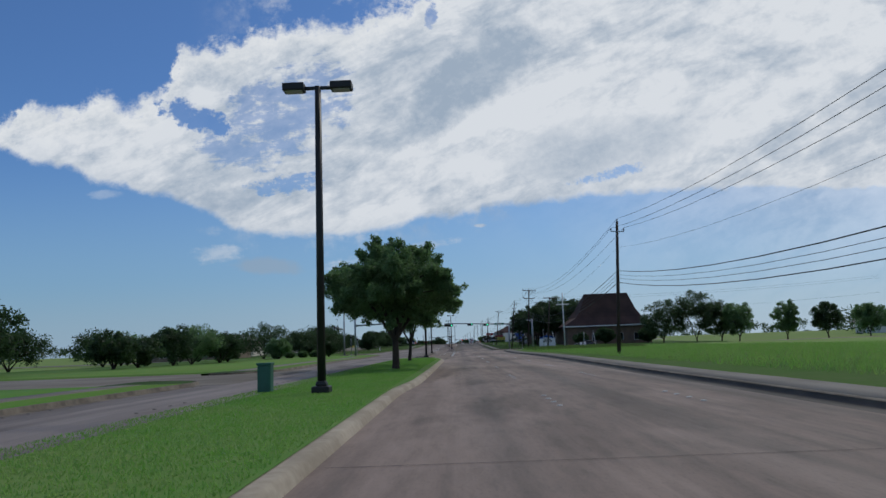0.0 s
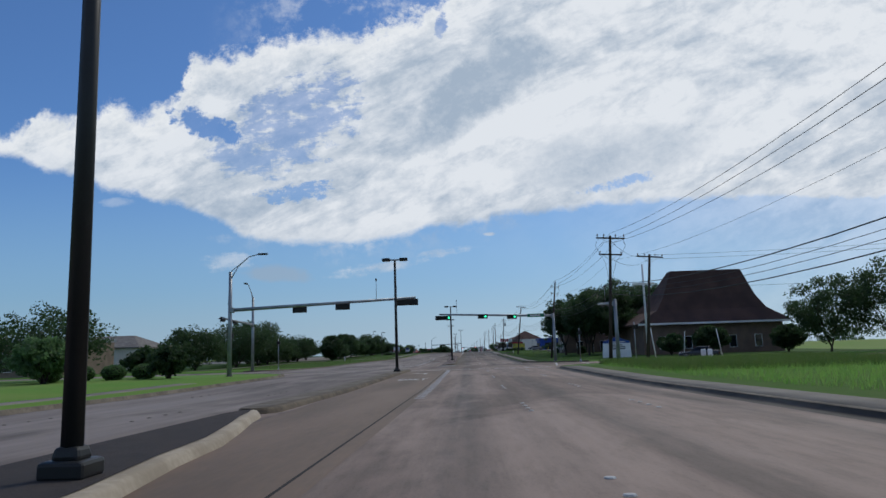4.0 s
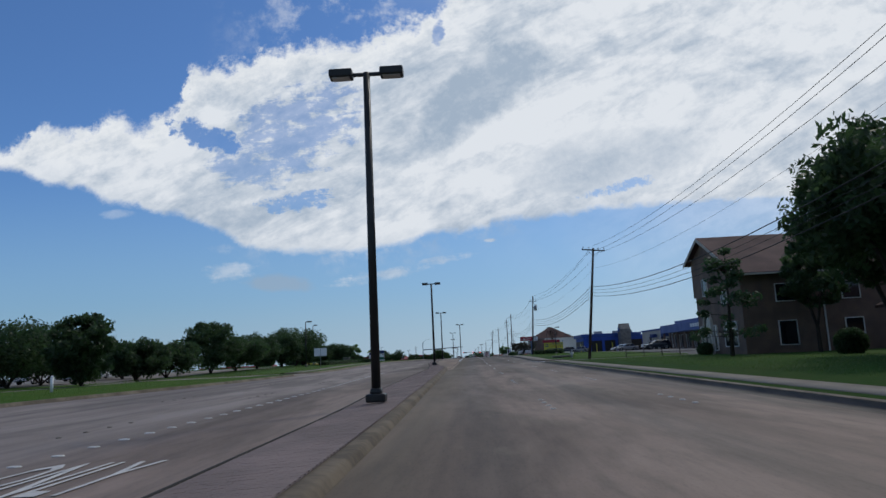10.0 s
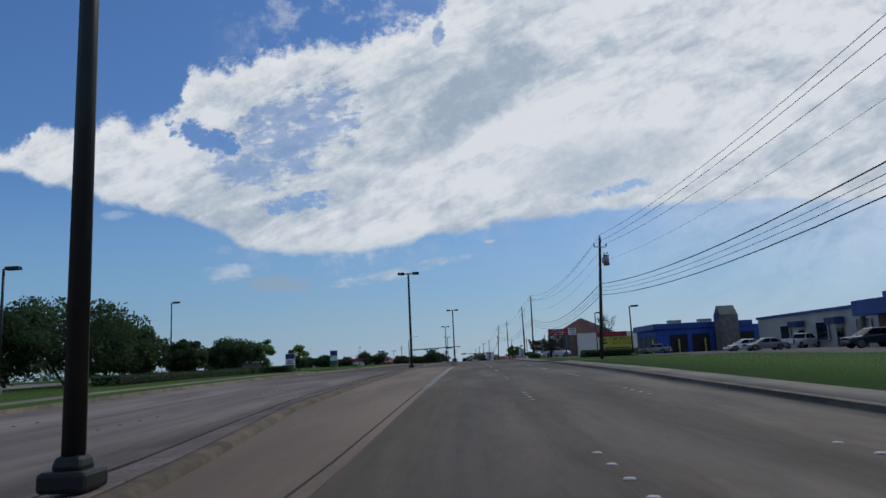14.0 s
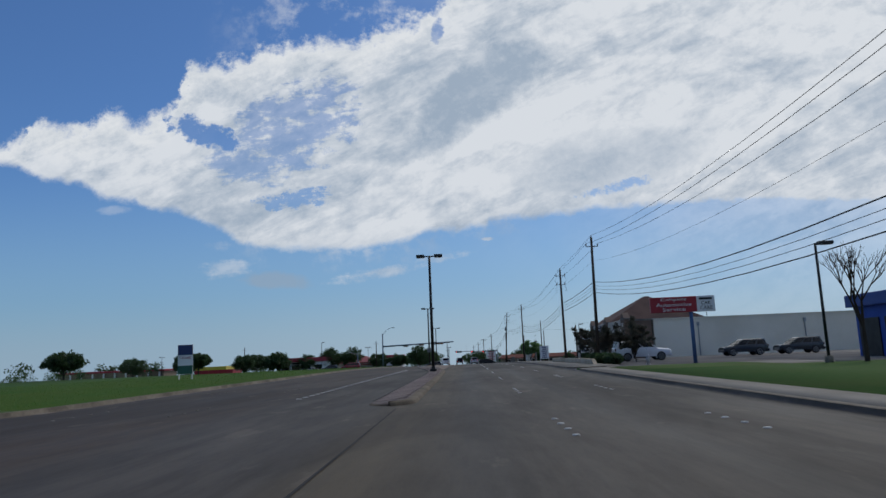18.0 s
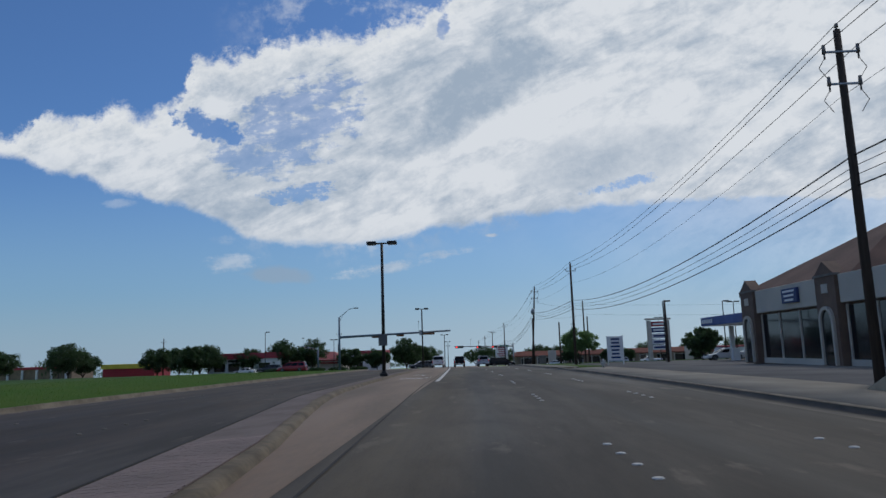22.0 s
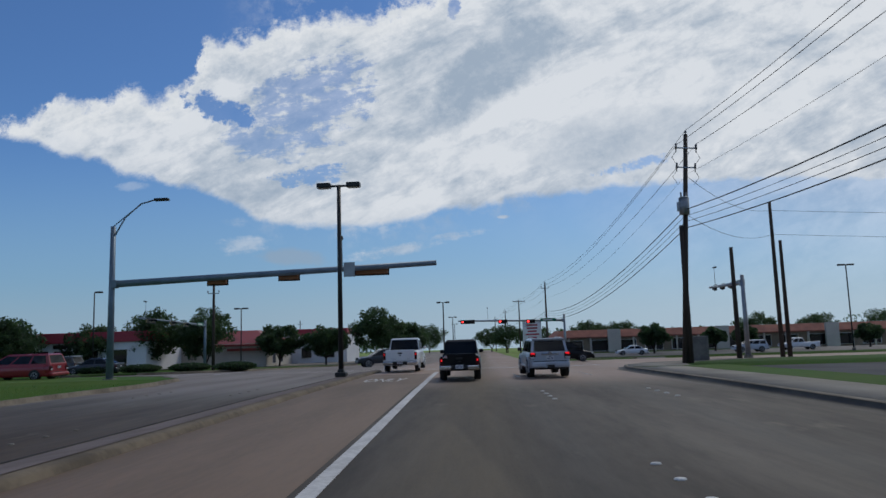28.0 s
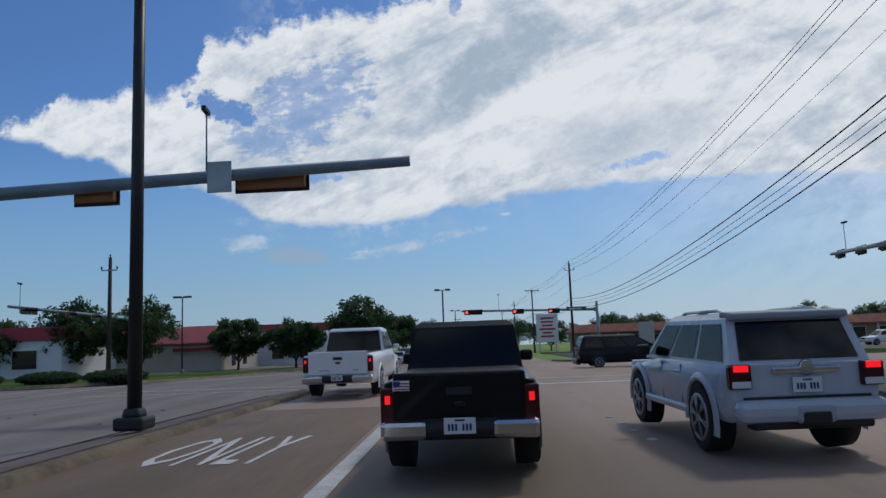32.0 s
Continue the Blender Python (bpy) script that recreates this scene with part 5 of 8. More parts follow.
for y in (528.0, 530.6):
    stripe("crosswalk_line", [(-14.0, y), (8.4, y)], 0.18, "thin white crosswalk line")
for x in (-17.5, -20.5):
    stripe("crosswalk_line", [(x, 500), (x, 508)], 0.18, "white crosswalk line over the side street")
only_word(-2.85, 110.7)
turn_arrow(-2.9, 121.5)
only_word(-3.45, 421.0, 1.95, 2.1)
turn_arrow(-3.5, 429.2)
only_word(-3.75, 483.7, 1.75, 2.6)
turn_arrow(-3.5, 494.3)
turn_arrow(-4.85, 166.2, -1)
only_word(-4.9, 177.8)
for pts in ([(-1.5, 66), (-1.42, 128)], [(-1.65, 228), (-1.42, 250), (-1.42, 300)], [(-1.6, 376), (-2.25, 412), (-2.1, 440)], [(-1.5, 312), (-1.62, 329)]):
    crack(pts)
crack([(2.6, 138), (2.76, 152)], 0.022)
for k in range(22):
    y = -20 + k * 23.5
    if not 132 < y < 158:
        crack([(-1.7, y), (8.2, y + 0.1)], 0.015)

# lamps on the median
lamp0 = lamp_post()
LAMPS = ((-4.02, 15.14), (-3.89, 75.53), (-5.2, 124.34), (-2.2, 187.6), (-3.75, 247.8), (-5.22, 308.18), (-2.35, 365.06), (-5.8, 423.6), (-7.36, 485.48), (-6.9, 566.0), (-8.0, 628.0), (-10.0, 690.0))
for i, (x, y) in enumerate(LAMPS):
    p = W(x, y, 0.15)
    if i == 0:
        lamp0.matrix_basis = p
    else:
        copy_thing(lamp0, p)

# utility poles and their wires
POLES = ((12.9, 12.96, -25, 11.0, "tri"), (13.4, 14.0, 54.6, 11.5, "tri"), (13.2, 13.9, 130.6, 11.65, "double"), (13.65, 14.85, 178.8, 12.2, "hang"), (13.05, 14.4, 244.97, 12.1, "cross"), (12.2, 12.92, 303.8, 11.2, "tri"), (12.63, 12.77, 376.26, 12.0, "tri"), (12.65, 12.6, 398.2, 11.6, "hang"), (12.2, 12.17, 457.6, 11.85, "tri"), (10.15, 11.05, 491.2, 12.75, "hang"), (9.0, 9.0, 558.06, 11.3, "tri"), (7.2, 7.2, 600, 11.3, "cross"), (5.6, 5.6, 640, 11.3, "tri"), (3.8, 3.8, 690, 11.3, "tri"))
for x, top, y, h, st in POLES:
    utility_pole(W(x, y) @ Matrix.Rotation(math.atan2(top - x, h), 4, "Y"), h, st)
transformer(W(13.3, 303.6, 9.0))
transformer(W(12.95, -25.2, 8.6))
transformer(W(10.6, 490.9, 8.6))
for (b0, x0, y0, h0, s0), (b1, x1, y1, h1, s1) in zip(POLES, POLES[1:]):
    far = y1 - y0
    for dx, dz in ((-0.55, -0.6), (0.0, 0.2), (0.55, -0.6)):
        cable(W(x0 + dx, y0, h0 + dz).translation, W(x1 + dx, y1, h1 + dz).translation, far * far * 3.2e-4, 0.013)
    cable(W(x0 - 0.1, y0, h0 - 2.3).translation, W(x1 - 0.1, y1, h1 - 2.3).translation, far * far * 3.4e-4, 0.007, "thin grey overhead wire")
    for k, (dz, r) in enumerate(((-4.3, 0.026), (-4.65, 0.012), (-4.95, 0.013), (-5.3, 0.024))):
        cable(W(x0 + (b0 - x0) * 0.42, y0, h0 + dz).translation, W(x1 + (b1 - x1) * 0.42, y1, h1 + dz).translation, far * far * 3.7e-4, r, "heavy black telephone cable" if r > 0.02 else "black overhead power cable")
utility_pole(W(17.4, 134.2) @ Matrix.Rotation(0.085, 4, "Y"), 10.3, "cross")
utility_pole(W(21.05, 505.07), 11.4, "plain", "tall bare dark wooden pole")
utility_pole(W(21.8, 505.6), 8.6, "plain", "bare dark wooden roadside pole")
utility_pole(W(10.45, 491.2), 7.6, "plain", "short dark wooden pole strapped beside a taller one")
utility_pole(W(15.7, 498.7), 7.3, "plain", "bare grey wooden pole")
utility_pole(W(24, 462), 7.5, "plain", "short bare wooden pole")
for a, b in ((W(13.9, 130.6, 11.2), W(18.3, 134.26, 10.2)), (W(13.8, 130.6, 9.6), W(18.3, 134.26, 9.9)), (W(18.3, 134.26, 10.2), W(75, 120, 11)), (W(18.3, 134.26, 9.8), W(75, 120, 10.6)), (W(18.3, 134.26, 7.0), W(75, 120, 8)), (W(10.96, 491.5, 8.2), W(21.05, 505.07, 9.0)), (W(21.05, 505.07, 9.0), W(80, 512, 9)), (W(21.05, 505.07, 10.8), W(80, 512, 11)), (W(10.96, 491.5, 10.5), W(21.05, 505.07, 10.8))):
    cable(a.translation, b.translation, 0.7)

# traffic signals
signal_mast(W(-19.6, 126.35), 9.0, 5.7, 15.9, [(5.9, 3), (9.6, 3), (15.1, 5)], "grey steel signal mast with a long arm, heads seen from behind", 0.55, back=True, sign=False, cam_at=0.79, drop=0.2)
signal_mast(W(11.4, 155.4, 0, 180), 6.05, 5.75, 14.3, [(5.2, 3), (8.85, 3), (13.8, 5)], "grey steel signal mast with green lights over the road", 0.62, luminaire=False, lit="green", back=True, cam_at=0.845, drop=0.08)
signal_mast(W(-26.3, 154.3, 0, -91), 9.3, 5.8, 10.3, [(5.4, 3), (9.4, 3)], "grey steel signal mast over the side street", 0.4, cam_at=0.8)
signal_mast(W(14.35, 132.6, 0, 91), 6.0, 5.6, 7.6, [(3.9, 3), (6.7, 3)], "grey steel signal mast over the side street", 0.4, luminaire=False)
signal_mast(W(-21.47, 490.86), 8.75, 5.45, 18.4, [(5.95, 3), (10.05, 3), (14.75, 5)], "blue-grey steel signal mast with a long arm, seen from behind", 0.55, back=True, sign=False, pole_m=M_BLUEGALV, cam_at=0.715, cover=M_AMBER, thick=(0.2, 0.145), drop=0.05)
signal_mast(W(10.58, 549.06, 0, 180), 6.1, 5.25, 14.5, [(4.6, 3), (8.4, 3), (13.2, 5)], "grey steel signal mast with red lights over the road", 0.3, luminaire=False, lit="red", back=True, cam_at=0.72)
signal_mast(W(-35.64, 539.3, 0, -88), 6.2, 5.6, 18.2, [(7.0, 3), (10.9, 3), (16.4, 5)], "blue-grey steel signal mast over the side street", 0.55, luminaire=False, back=True, pole_m=M_BLUEGALV, cover=M_PALEHEAD, cam_at=0.93, drop=0.1)
signal_mast(W(19.5, 507.5, 0, 84), 6.3, 5.7, 11.5, [(5.0, 3), (8.0, 3), (11.0, 3)], "grey steel signal mast over the side street", 0.3, luminaire=False, cam_at=0.8)
for x, y, h in ((-21.2, 131.4, 4.2), (-23.6, 156.3, 4.0), (13.95, 152.0, 4.0), (17.0, 137.0, 4.0)):
    ped_pole(W(x, y), h)

# ---- building surfaces ----
M_BRICK = mat("brown_brick", (0.20, 0.135, 0.10), (0.14, 0.10, 0.08), rough=0.9, size=1.2, fine=14, bump=0.4)
M_TANBRICK = mat("tan_brick", (0.27, 0.21, 0.15), (0.19, 0.15, 0.11), rough=0.9, size=1.5, fine=14, bump=0.4)
M_ROOF = mat("brown_shingle", (0.095, 0.05, 0.042), (0.065, 0.037, 0.033), rough=0.9, size=2.5, fine=9, bump=0.5)
M_REDROOF = mat("red_metal_roof", (0.30, 0.055, 0.04), (0.22, 0.045, 0.035), rough=0.55, size=3, fine=6)
M_TILE = mat("red_clay_tile", (0.26, 0.085, 0.055), (0.17, 0.06, 0.045), rough=0.8, size=1.5, fine=8, bump=0.5)
M_TAN = mat("tan_painted_block", (0.76, 0.72, 0.62), (0.66, 0.62, 0.52), rough=0.85, size=4, fine=6, bump=0.2)
M_CREAM = mat("cream_stucco", (0.55, 0.51, 0.44), (0.45, 0.42, 0.37), rough=0.9, size=3, fine=12, bump=0.2)
M_BLUE = mat("blue_metal", (0.021, 0.068, 0.29), (0.018, 0.055, 0.22), rough=0.5, size=2, fine=5)
M_BLUEWALL = mat("blue_painted_wall", (0.03, 0.09, 0.42), (0.025, 0.07, 0.33), rough=0.7, size=2, fine=8)
M_RED = mat("red_sign_paint", (0.36, 0.022, 0.035), (0.28, 0.02, 0.03), rough=0.5, size=1)
M_PINK = mat("red_fascia", (0.42, 0.05, 0.075), (0.33, 0.045, 0.06), rough=0.6, size=2)
M_YELLOWS = mat("yellow_sign_paint", (0.62, 0.55, 0.06), (0.52, 0.46, 0.05), rough=0.5, size=1)
M_DARKGLASS = mat("dark_window_glass", (0.012, 0.016, 0.02), rough=0.08, size=2, spec=0.6)
M_STONE = mat("grey_stone", (0.22, 0.205, 0.185), (0.13, 0.12, 0.11), rough=0.9, size=0.7, fine=8, bump=0.6)
M_GREEN = mat("green_metal_box", (0.03, 0.13, 0.09), (0.025, 0.1, 0.07), rough=0.6, size=0.8)
M_STEELBLUE = mat("blue_painted_pole", (0.05, 0.11, 0.24), rough=0.5)
M_SILVER = mat("silver_fitting", (0.55, 0.56, 0.57), rough=0.35, metal=0.7, size=0.6)
M_GREYSIGN = mat("bare_sign_back", (0.13, 0.135, 0.14), (0.10, 0.105, 0.11), rough=0.5, metal=0.4)
M_BOARD = mat("sign_board_white", (0.78, 0.79, 0.80), (0.68, 0.69, 0.71), rough=0.6)
M_NAVY = mat("navy_print", (0.03, 0.05, 0.16), rough=0.6)


def house(name, x0, x1, y0, y1, h, wall, label, category="building", base=None):
    """An Empty with a wall block; roofs and openings are added as parts. Heights are over its own ground."""
    yc = (y0 + y1) / 2
    z = rise(yc) if base is None else base
    ob = thing(name, Matrix.Translation(((x0 + x1) / 2, yc, z)), label, category)
    bm = B()
    box(bm, (0, 0, h / 2 - 0.3), (x1 - x0, y1 - y0, h + 0.6))
    part("wall", bm, wall, ob)
    return ob


def block(ob, name, c, s, material, bevel=0.0, label="", turn=0.0, tilt=0.0, parent=None):
    bm = B()
    box(bm, c, s, turn=turn, tilt=tilt, bevel=bevel)
    return part(name, bm, material, parent or ob, label)


def window(ob, c, w, h, face="s", frame_m=None, name="window"):
    """A framed pane that stands in a wall: face s looks to -y, w to -x."""
    fm = frame_m or M_WHITE
    s = (w, 0.12, h) if face == "s" else (0.12, w, h)
    d = Vector((0, -0.03, 0)) if face == "s" else Vector((-0.03, 0, 0))
    bm = B()
    t = 0.07
    for a, b in (((-w / 2, 0), (t, h)), ((w / 2, 0), (t, h)), ((0, h / 2), (w + t, t)), ((0, -h / 2), (w + t, t))):
        if face == "s":
            box(bm, Vector(c) + d + Vector((a[0], 0, a[1])), (b[0], 0.12, b[1]))
        else:
            box(bm, Vector(c) + d + Vector((0, a[0], a[1])), (0.12, b[0], b[1]))
    fr = part(name, bm, fm, ob)
    bm = B()
    box(bm, c, (w - t, 0.06, h - t) if face == "s" else (0.06, w - t, h - t))
    part("pane", bm, M_DARKGLASS, fr)


def hip_roof(ob, levels, material, name="roof"):
    """Stacked rectangles (half x, half y, z, shift x, shift y) skinned into a roof."""
    bm = B()
    rings = []
    for hx, hy, z, sx, sy in levels:
        rings.append([bm.verts.new((sx + a * hx, sy + b * hy, z)) for a, b in ((-1, -1), (1, -1), (1, 1), (-1, 1))])
    for a, b in zip(rings, rings[1:]):
        for k in range(4):
            bm.faces.new((a[k], a[(k + 1) % 4], b[(k + 1) % 4], b[k]))
    bm.faces.new(rings[0][::-1])
    bm.faces.new(rings[-1])
    return part(name, bm, material, ob)


def gable_wall(ob, hx, y, z0, z1, material, name="gable", thick=0.3, along="y", shift=0.0):
    bm = B()
    pr = []
    for d in (-thick / 2, thick / 2):
        if along == "y":
            pr.append([bm.verts.new((a + shift, y + d, z)) for a, z in ((-hx, z0), (hx, z0), (0, z1))])
        else:
            pr.append([bm.verts.new((y + d, a + shift, z)) for a, z in ((-hx, z0), (hx, z0), (0, z1))])
    bm.faces.new(pr[0])
    bm.faces.new(pr[1][::-1])
    for k in range(3):
        bm.faces.new((pr[0][k], pr[1][k], pr[1][(k + 1) % 3], pr[0][(k + 1) % 3]))
    return part(name, bm, material, ob)


def arch_door(ob, c, w, h, face, material=None):
    """A pale arched surround with a dark door in it; face s or w."""
    bm = B()
    r = w / 2
    pts = [(-r, 0), (-r, h - r)] + [(-r * math.cos(a * math.pi / 8), h - r + r * 1.25 * math.sin(a * math.pi / 8)) for a in range(1, 8)] + [(r, h - r), (r, 0)]
    k = 1.28
    for (a, z), (b, y) in zip(pts, pts[1:]):
        q = [(a, z), (b, y), (b * k, y * 1.06), (a * k, z * 1.06)]
        for d in (0, -0.2):
            pass
        lo, hi = [], []
        for p, zz in q:
            if face == "s":
                lo.append(bm.verts.new((c[0] + p, c[1] + 0.05, c[2] + zz)))
                hi.append(bm.verts.new((c[0] + p, c[1] - 0.16, c[2] + zz)))
            else:
                lo.append(bm.verts.new((c[0] + 0.05, c[1] + p, c[2] + zz)))
                hi.append(bm.verts.new((c[0] - 0.16, c[1] + p, c[2] + zz)))
        bm.faces.new(hi)
        for i in range(4):
            bm.faces.new((lo[i], lo[(i + 1) % 4], hi[(i + 1) % 4], hi[i]))
    door = part("door", bm, material or M_CREAM, ob, "pale arched door surround")
    bm = B()
    vs = [bm.verts.new((c[0] + a, c[1] - 0.04, c[2] + z) if face == "s" else (c[0] - 0.04, c[1] + a, c[2] + z)) for a, z in pts]
    bm.faces.new(vs)
    part("door_leaf", bm, M_DARKGLASS, door)


def bars(ob, c, w, h, rows, material, face="s", parent=None, seed=1):
    """Writing too small to read, as plain bars on a board."""
    rng = random.Random(seed)
    for i in range(rows):
        ww = w * rng.uniform(0.55, 0.95)
        z = c[2] + h / 2 - h * (i + 0.5) / rows
        block(ob, "lettering", (c[0], c[1], z), (ww, 0.02, h / rows * 0.5) if face == "s" else (0.02, ww, h / rows * 0.5), material, parent=parent)


# ---- church and its sign ----
ch = house("church", 28.5, 50.5, 180, 200, 4.7, M_BRICK, "brown brick church under a steep brown shingle roof", base=-0.6)
hip_roof(ch, [(12.0, 11.2, 4.75, 0, 0), (12.0, 11.2, 5.0, 0, 0), (8.6, 8.0, 7.1, 0.1, -2), (7.3, 5.0, 9.2, 0.0, -4.5), (5.6, 0.9, 13.4, -0.1, -8)], M_ROOF)
block(ch, "fascia", (0, -11.25, 4.87), (24.0, 0.12, 0.3), M_WHITE, label="pale roof edge board")
gable_wall(ch, 1.0, -6.3, 9.3, 11.4, M_WHITE, "skylight", 0.5, shift=-3.6)
for x in (-8, -4, 3, 7):
    window(ch, (x, -10.02, 1.9), 1.1, 1.9)
sg = thing("church_sign", W(21.45, 167.0, 0.5), "pale church notice board with a blue gabled top, standing on grass", "sign")
block(sg, "plinth", (0, 0, 0.15), (3.9, 0.6, 1.2), M_BOARD, 0.05)
bd = block(sg, "board", (0, 0, 1.15), (3.8, 0.4, 1.0), M_BOARD, 0.04)
block(sg, "header", (0, 0, 1.8), (3.6, 0.4, 0.34), M_BLUE, 0.03, "blue header panel")
gable_wall(sg, 1.6, 0, 1.97, 2.5, M_BLUE, "gable", 0.36)
bars(sg, (0, -0.21, 1.12), 2.6, 0.8, 3, M_JOINT, parent=bd)
block(sg, "lettering", (0, -0.21, 1.8), (2.2, 0.02, 0.14), M_WHITE)
cr = thing("white_cross", W(25.6, 166.2), "tall slim white cross standing on the church lawn", "cross")
bm = B()
tube(bm, (0, 0, 0), (0, 0, 13.05), 0.17, 0.13, 12)
part("post", bm, M_WHITE, cr)
block(cr, "crossbar", (0, 0, 10.3), (3.1, 0.2, 0.3), M_WHITE, 0.03)

# ---- brick office with gables ----
def saltbox():
    """Two storeys under a roof whose front slope comes down lower than its back slope; the ridge runs along x."""
    ob = thing("brick_building", W(22.2, 225.4, 0.0), "two-storey brown brick building under a long shingle roof", "building")
    long_ = 25.0
    bm = B()
    prof = [(0.0, -0.4), (11.0, -0.4), (11.0, 5.5), (11.6, 5.5), (11.6, 8.9), (7.8, 10.55), (0.0, 6.75)]
    ends = [[bm.verts.new((x, y, z)) for y, z in prof] for x in (0.0, long_)]
    n = len(prof)
    bm.faces.new(ends[0])
    bm.faces.new(ends[1][::-1])
    for k in range(n):
        bm.faces.new((ends[0][k], ends[0][(k + 1) % n], ends[1][(k + 1) % n], ends[1][k]))
    part("wall", bm, M_BRICK, ob)
    for nm, pts in (("front_roof", ((-0.9, 6.35), (7.8, 10.62))), ("back_roof", ((12.2, 8.65), (7.8, 10.62)))):
        bm = B()
        (y0, z0), (y1, z1) = pts
        lo = [bm.verts.new(p) for p in ((-0.55, y0, z0), (long_ + 0.5, y0, z0), (long_ + 0.5, y1, z1), (-0.55, y1, z1))]
        hi = [bm.verts.new(v.co + Vector((0, 0, 0.2))) for v in lo]
        bm.faces.new(lo[::-1])
        bm.faces.new(hi)
        for k in range(4):
            bm.faces.new((lo[k], lo[(k + 1) % 4], hi[(k + 1) % 4], hi[k]))
        part(nm, bm, M_ROOF, ob, "reddish brown shingle slope")
        bm = B()
        vs = [[bm.verts.new((-0.58 + d, y, z + e)) for y, z, e in ((y0, z0, -0.14), (y1, z1, -0.14), (y1, z1, 0.17), (y0, z0, 0.17))] for d in (0.0, 0.05)]
        bm.faces.new(vs[0])
        bm.faces.new(vs[1][::-1])
        for k in range(4):
            bm.faces.new((vs[0][k], vs[0][(k + 1) % 4], vs[1][(k + 1) % 4], vs[1][k]))
        part("barge_board", bm, M_CREAM, ob, "weathered pale board along the roof edge")
    block(ob, "gutter", (long_ / 2, -0.92, 6.42), (long_ + 1.0, 0.14, 0.14), M_CREAM)
    block(ob, "chimney", (9.5, 8.6, 10.9), (0.8, 0.8, 1.0), M_BRICK)
    block(ob, "downpipe", (6.4, -0.07, 3.2), (0.1, 0.1, 6.3), M_WHITE)
    arch_door(ob, (-0.04, 8.2, 0.0), 1.7, 3.5, "w")
    for y in (6.5, 9.9):
        window(ob, (-0.02, y, 1.6), 0.8, 2.2, "w")
    for y in (2.0, 3.7):
        window(ob, (-0.02, y, 1.8), 1.1, 2.0, "w")
    window(ob, (-0.02, 3.6, 5.0), 1.3, 1.1, "w")
    window(ob, (-0.02, 8.2, 6.2), 1.2, 1.5, "w")
    for x in (3.4, 8.6, 13.0, 17.5, 21.8):
        window(ob, (x, -0.02, 1.7), 1.4, 1.9)
        window(ob, (x, -0.02, 4.9), 1.4, 1.4)
    return ob


saltbox()
lw = house("low_brick_building", 31, 58, 209, 221, 3.2, M_TANBRICK, "low tan brick building behind the trees", base=-0.45)
hip_roof(lw, [(14.1, 6.6, 3.2, 0, 0), (14.1, 6.6, 3.4, 0, 0), (11, 0.4, 6.0, 0, 0)], M_ROOF)
block(lw, "porch_roof", (2, -7.3, 2.9), (5, 2.4, 0.3), M_WHITE)
for x in (0.2, 3.8):
    block(lw, "porch_post", (x, -8.2, 1.3), (0.22, 0.22, 2.9), M_WHITE)
for x in (-11, -7, -3, 7.5, 11):
    window(lw, (x, -6.02, 1.6), 1.3, 1.5)

# ---- shops with blue awnings ----
sh = house("glass_shop", 41, 56, 274, 311, 3.8, M_BRICK, "brown shop with a deep blue awning band along its front")
block(sh, "canopy", (-8.3, 0, 3.9), (3.0, 37.6, 1.5), M_BLUE, 0.04, "blue sloping awning band", tilt=0)
block(sh, "parapet", (-6.8, 3, 5.0), (0.5, 30, 0.9), M_BLUE)
gable_wall(sh, 1.6, -7.2, 5.2, 6.6, M_BLUE, "awning_peak", along="x", shift=-4)
for k in range(9):
    block(sh, "post", (-9.4, -17.5 + k * 4.4, 1.4), (0.35, 0.35, 3.4), M_BRICK)
for k in range(7):
    block(sh, "lettering", (-9.83, -9 + k * 1.3, 4.0), (0.05, 0.95, 0.6), M_WHITE)
for k in range(8):
    window(sh, (-7.53, -15.5 + k * 4.4, 1.5), 3.2, 2.4, "w")
wh = house("white_shop", 43.5, 57, 311.5, 346, 4.4, M_CREAM, "low white shop with dark windows and a blue coping", base=0.15)
block(wh, "coping", (-6.7, 0, 4.5), (0.6, 34.6, 0.35), M_BLUE)
for y in (-11, -2, 8):
    window(wh, (-7.03, y, 2.0), 2.8, 2.2, "w")
for y in (-6, 3.5):
    block(wh, "awning", (-7.6, y, 3.1), (1.1, 2.4, 0.8), M_NAVY, 0.05, "dark blue awning", tilt=0)
    block(wh, "door", (-7.05, y, 1.15), (0.12, 1.2, 2.3), M_DARKGLASS)
tw = house("stone_gable_tower", 38.2, 40.8, 346.4, 349.4, 5.4, M_STONE, "stone gable tower between the shop and the car wash")
gable_wall(tw, 1.5, 0, 5.3, 6.8, M_STONE, along="x", thick=2.6)
block(tw, "sign_disc", (-1.33, 0, 5.3), (0.08, 1.2, 1.0), M_BLUE, 0.2)
cw = house("car_wash", 29.5, 46, 350, 363, 3.9, M_BLUEWALL, "bright blue car wash building, its shaded bays painted as black panels")
block(cw, "roof_edge", (-1.2, 0, 4.1), (15.2, 13.6, 0.9), M_BLUE, 0.05)
# solid walls: black panels stand in for the bays' dark insides
for k in range(4):
    block(cw, "bay_opening", (-8.28, -4.8 + k * 3.2, 1.4), (0.12, 2.5, 2.8), M_BLACK)
    block(cw, "bay_opening", (-5 + k * 3.4, -6.53, 1.4), (2.7, 0.12, 2.8), M_BLACK)
for k in range(3):
    block(cw, "yellow_post", (-9.2 + k * 4, -7.3, 1.0), (0.18, 0.18, 2.2), M_YELLOWS)
for x in (-3, 2, 5):
    block(cw, "roof_unit", (x, 2, 4.9), (2.0, 1.6, 0.9), M_GALV, 0.05)
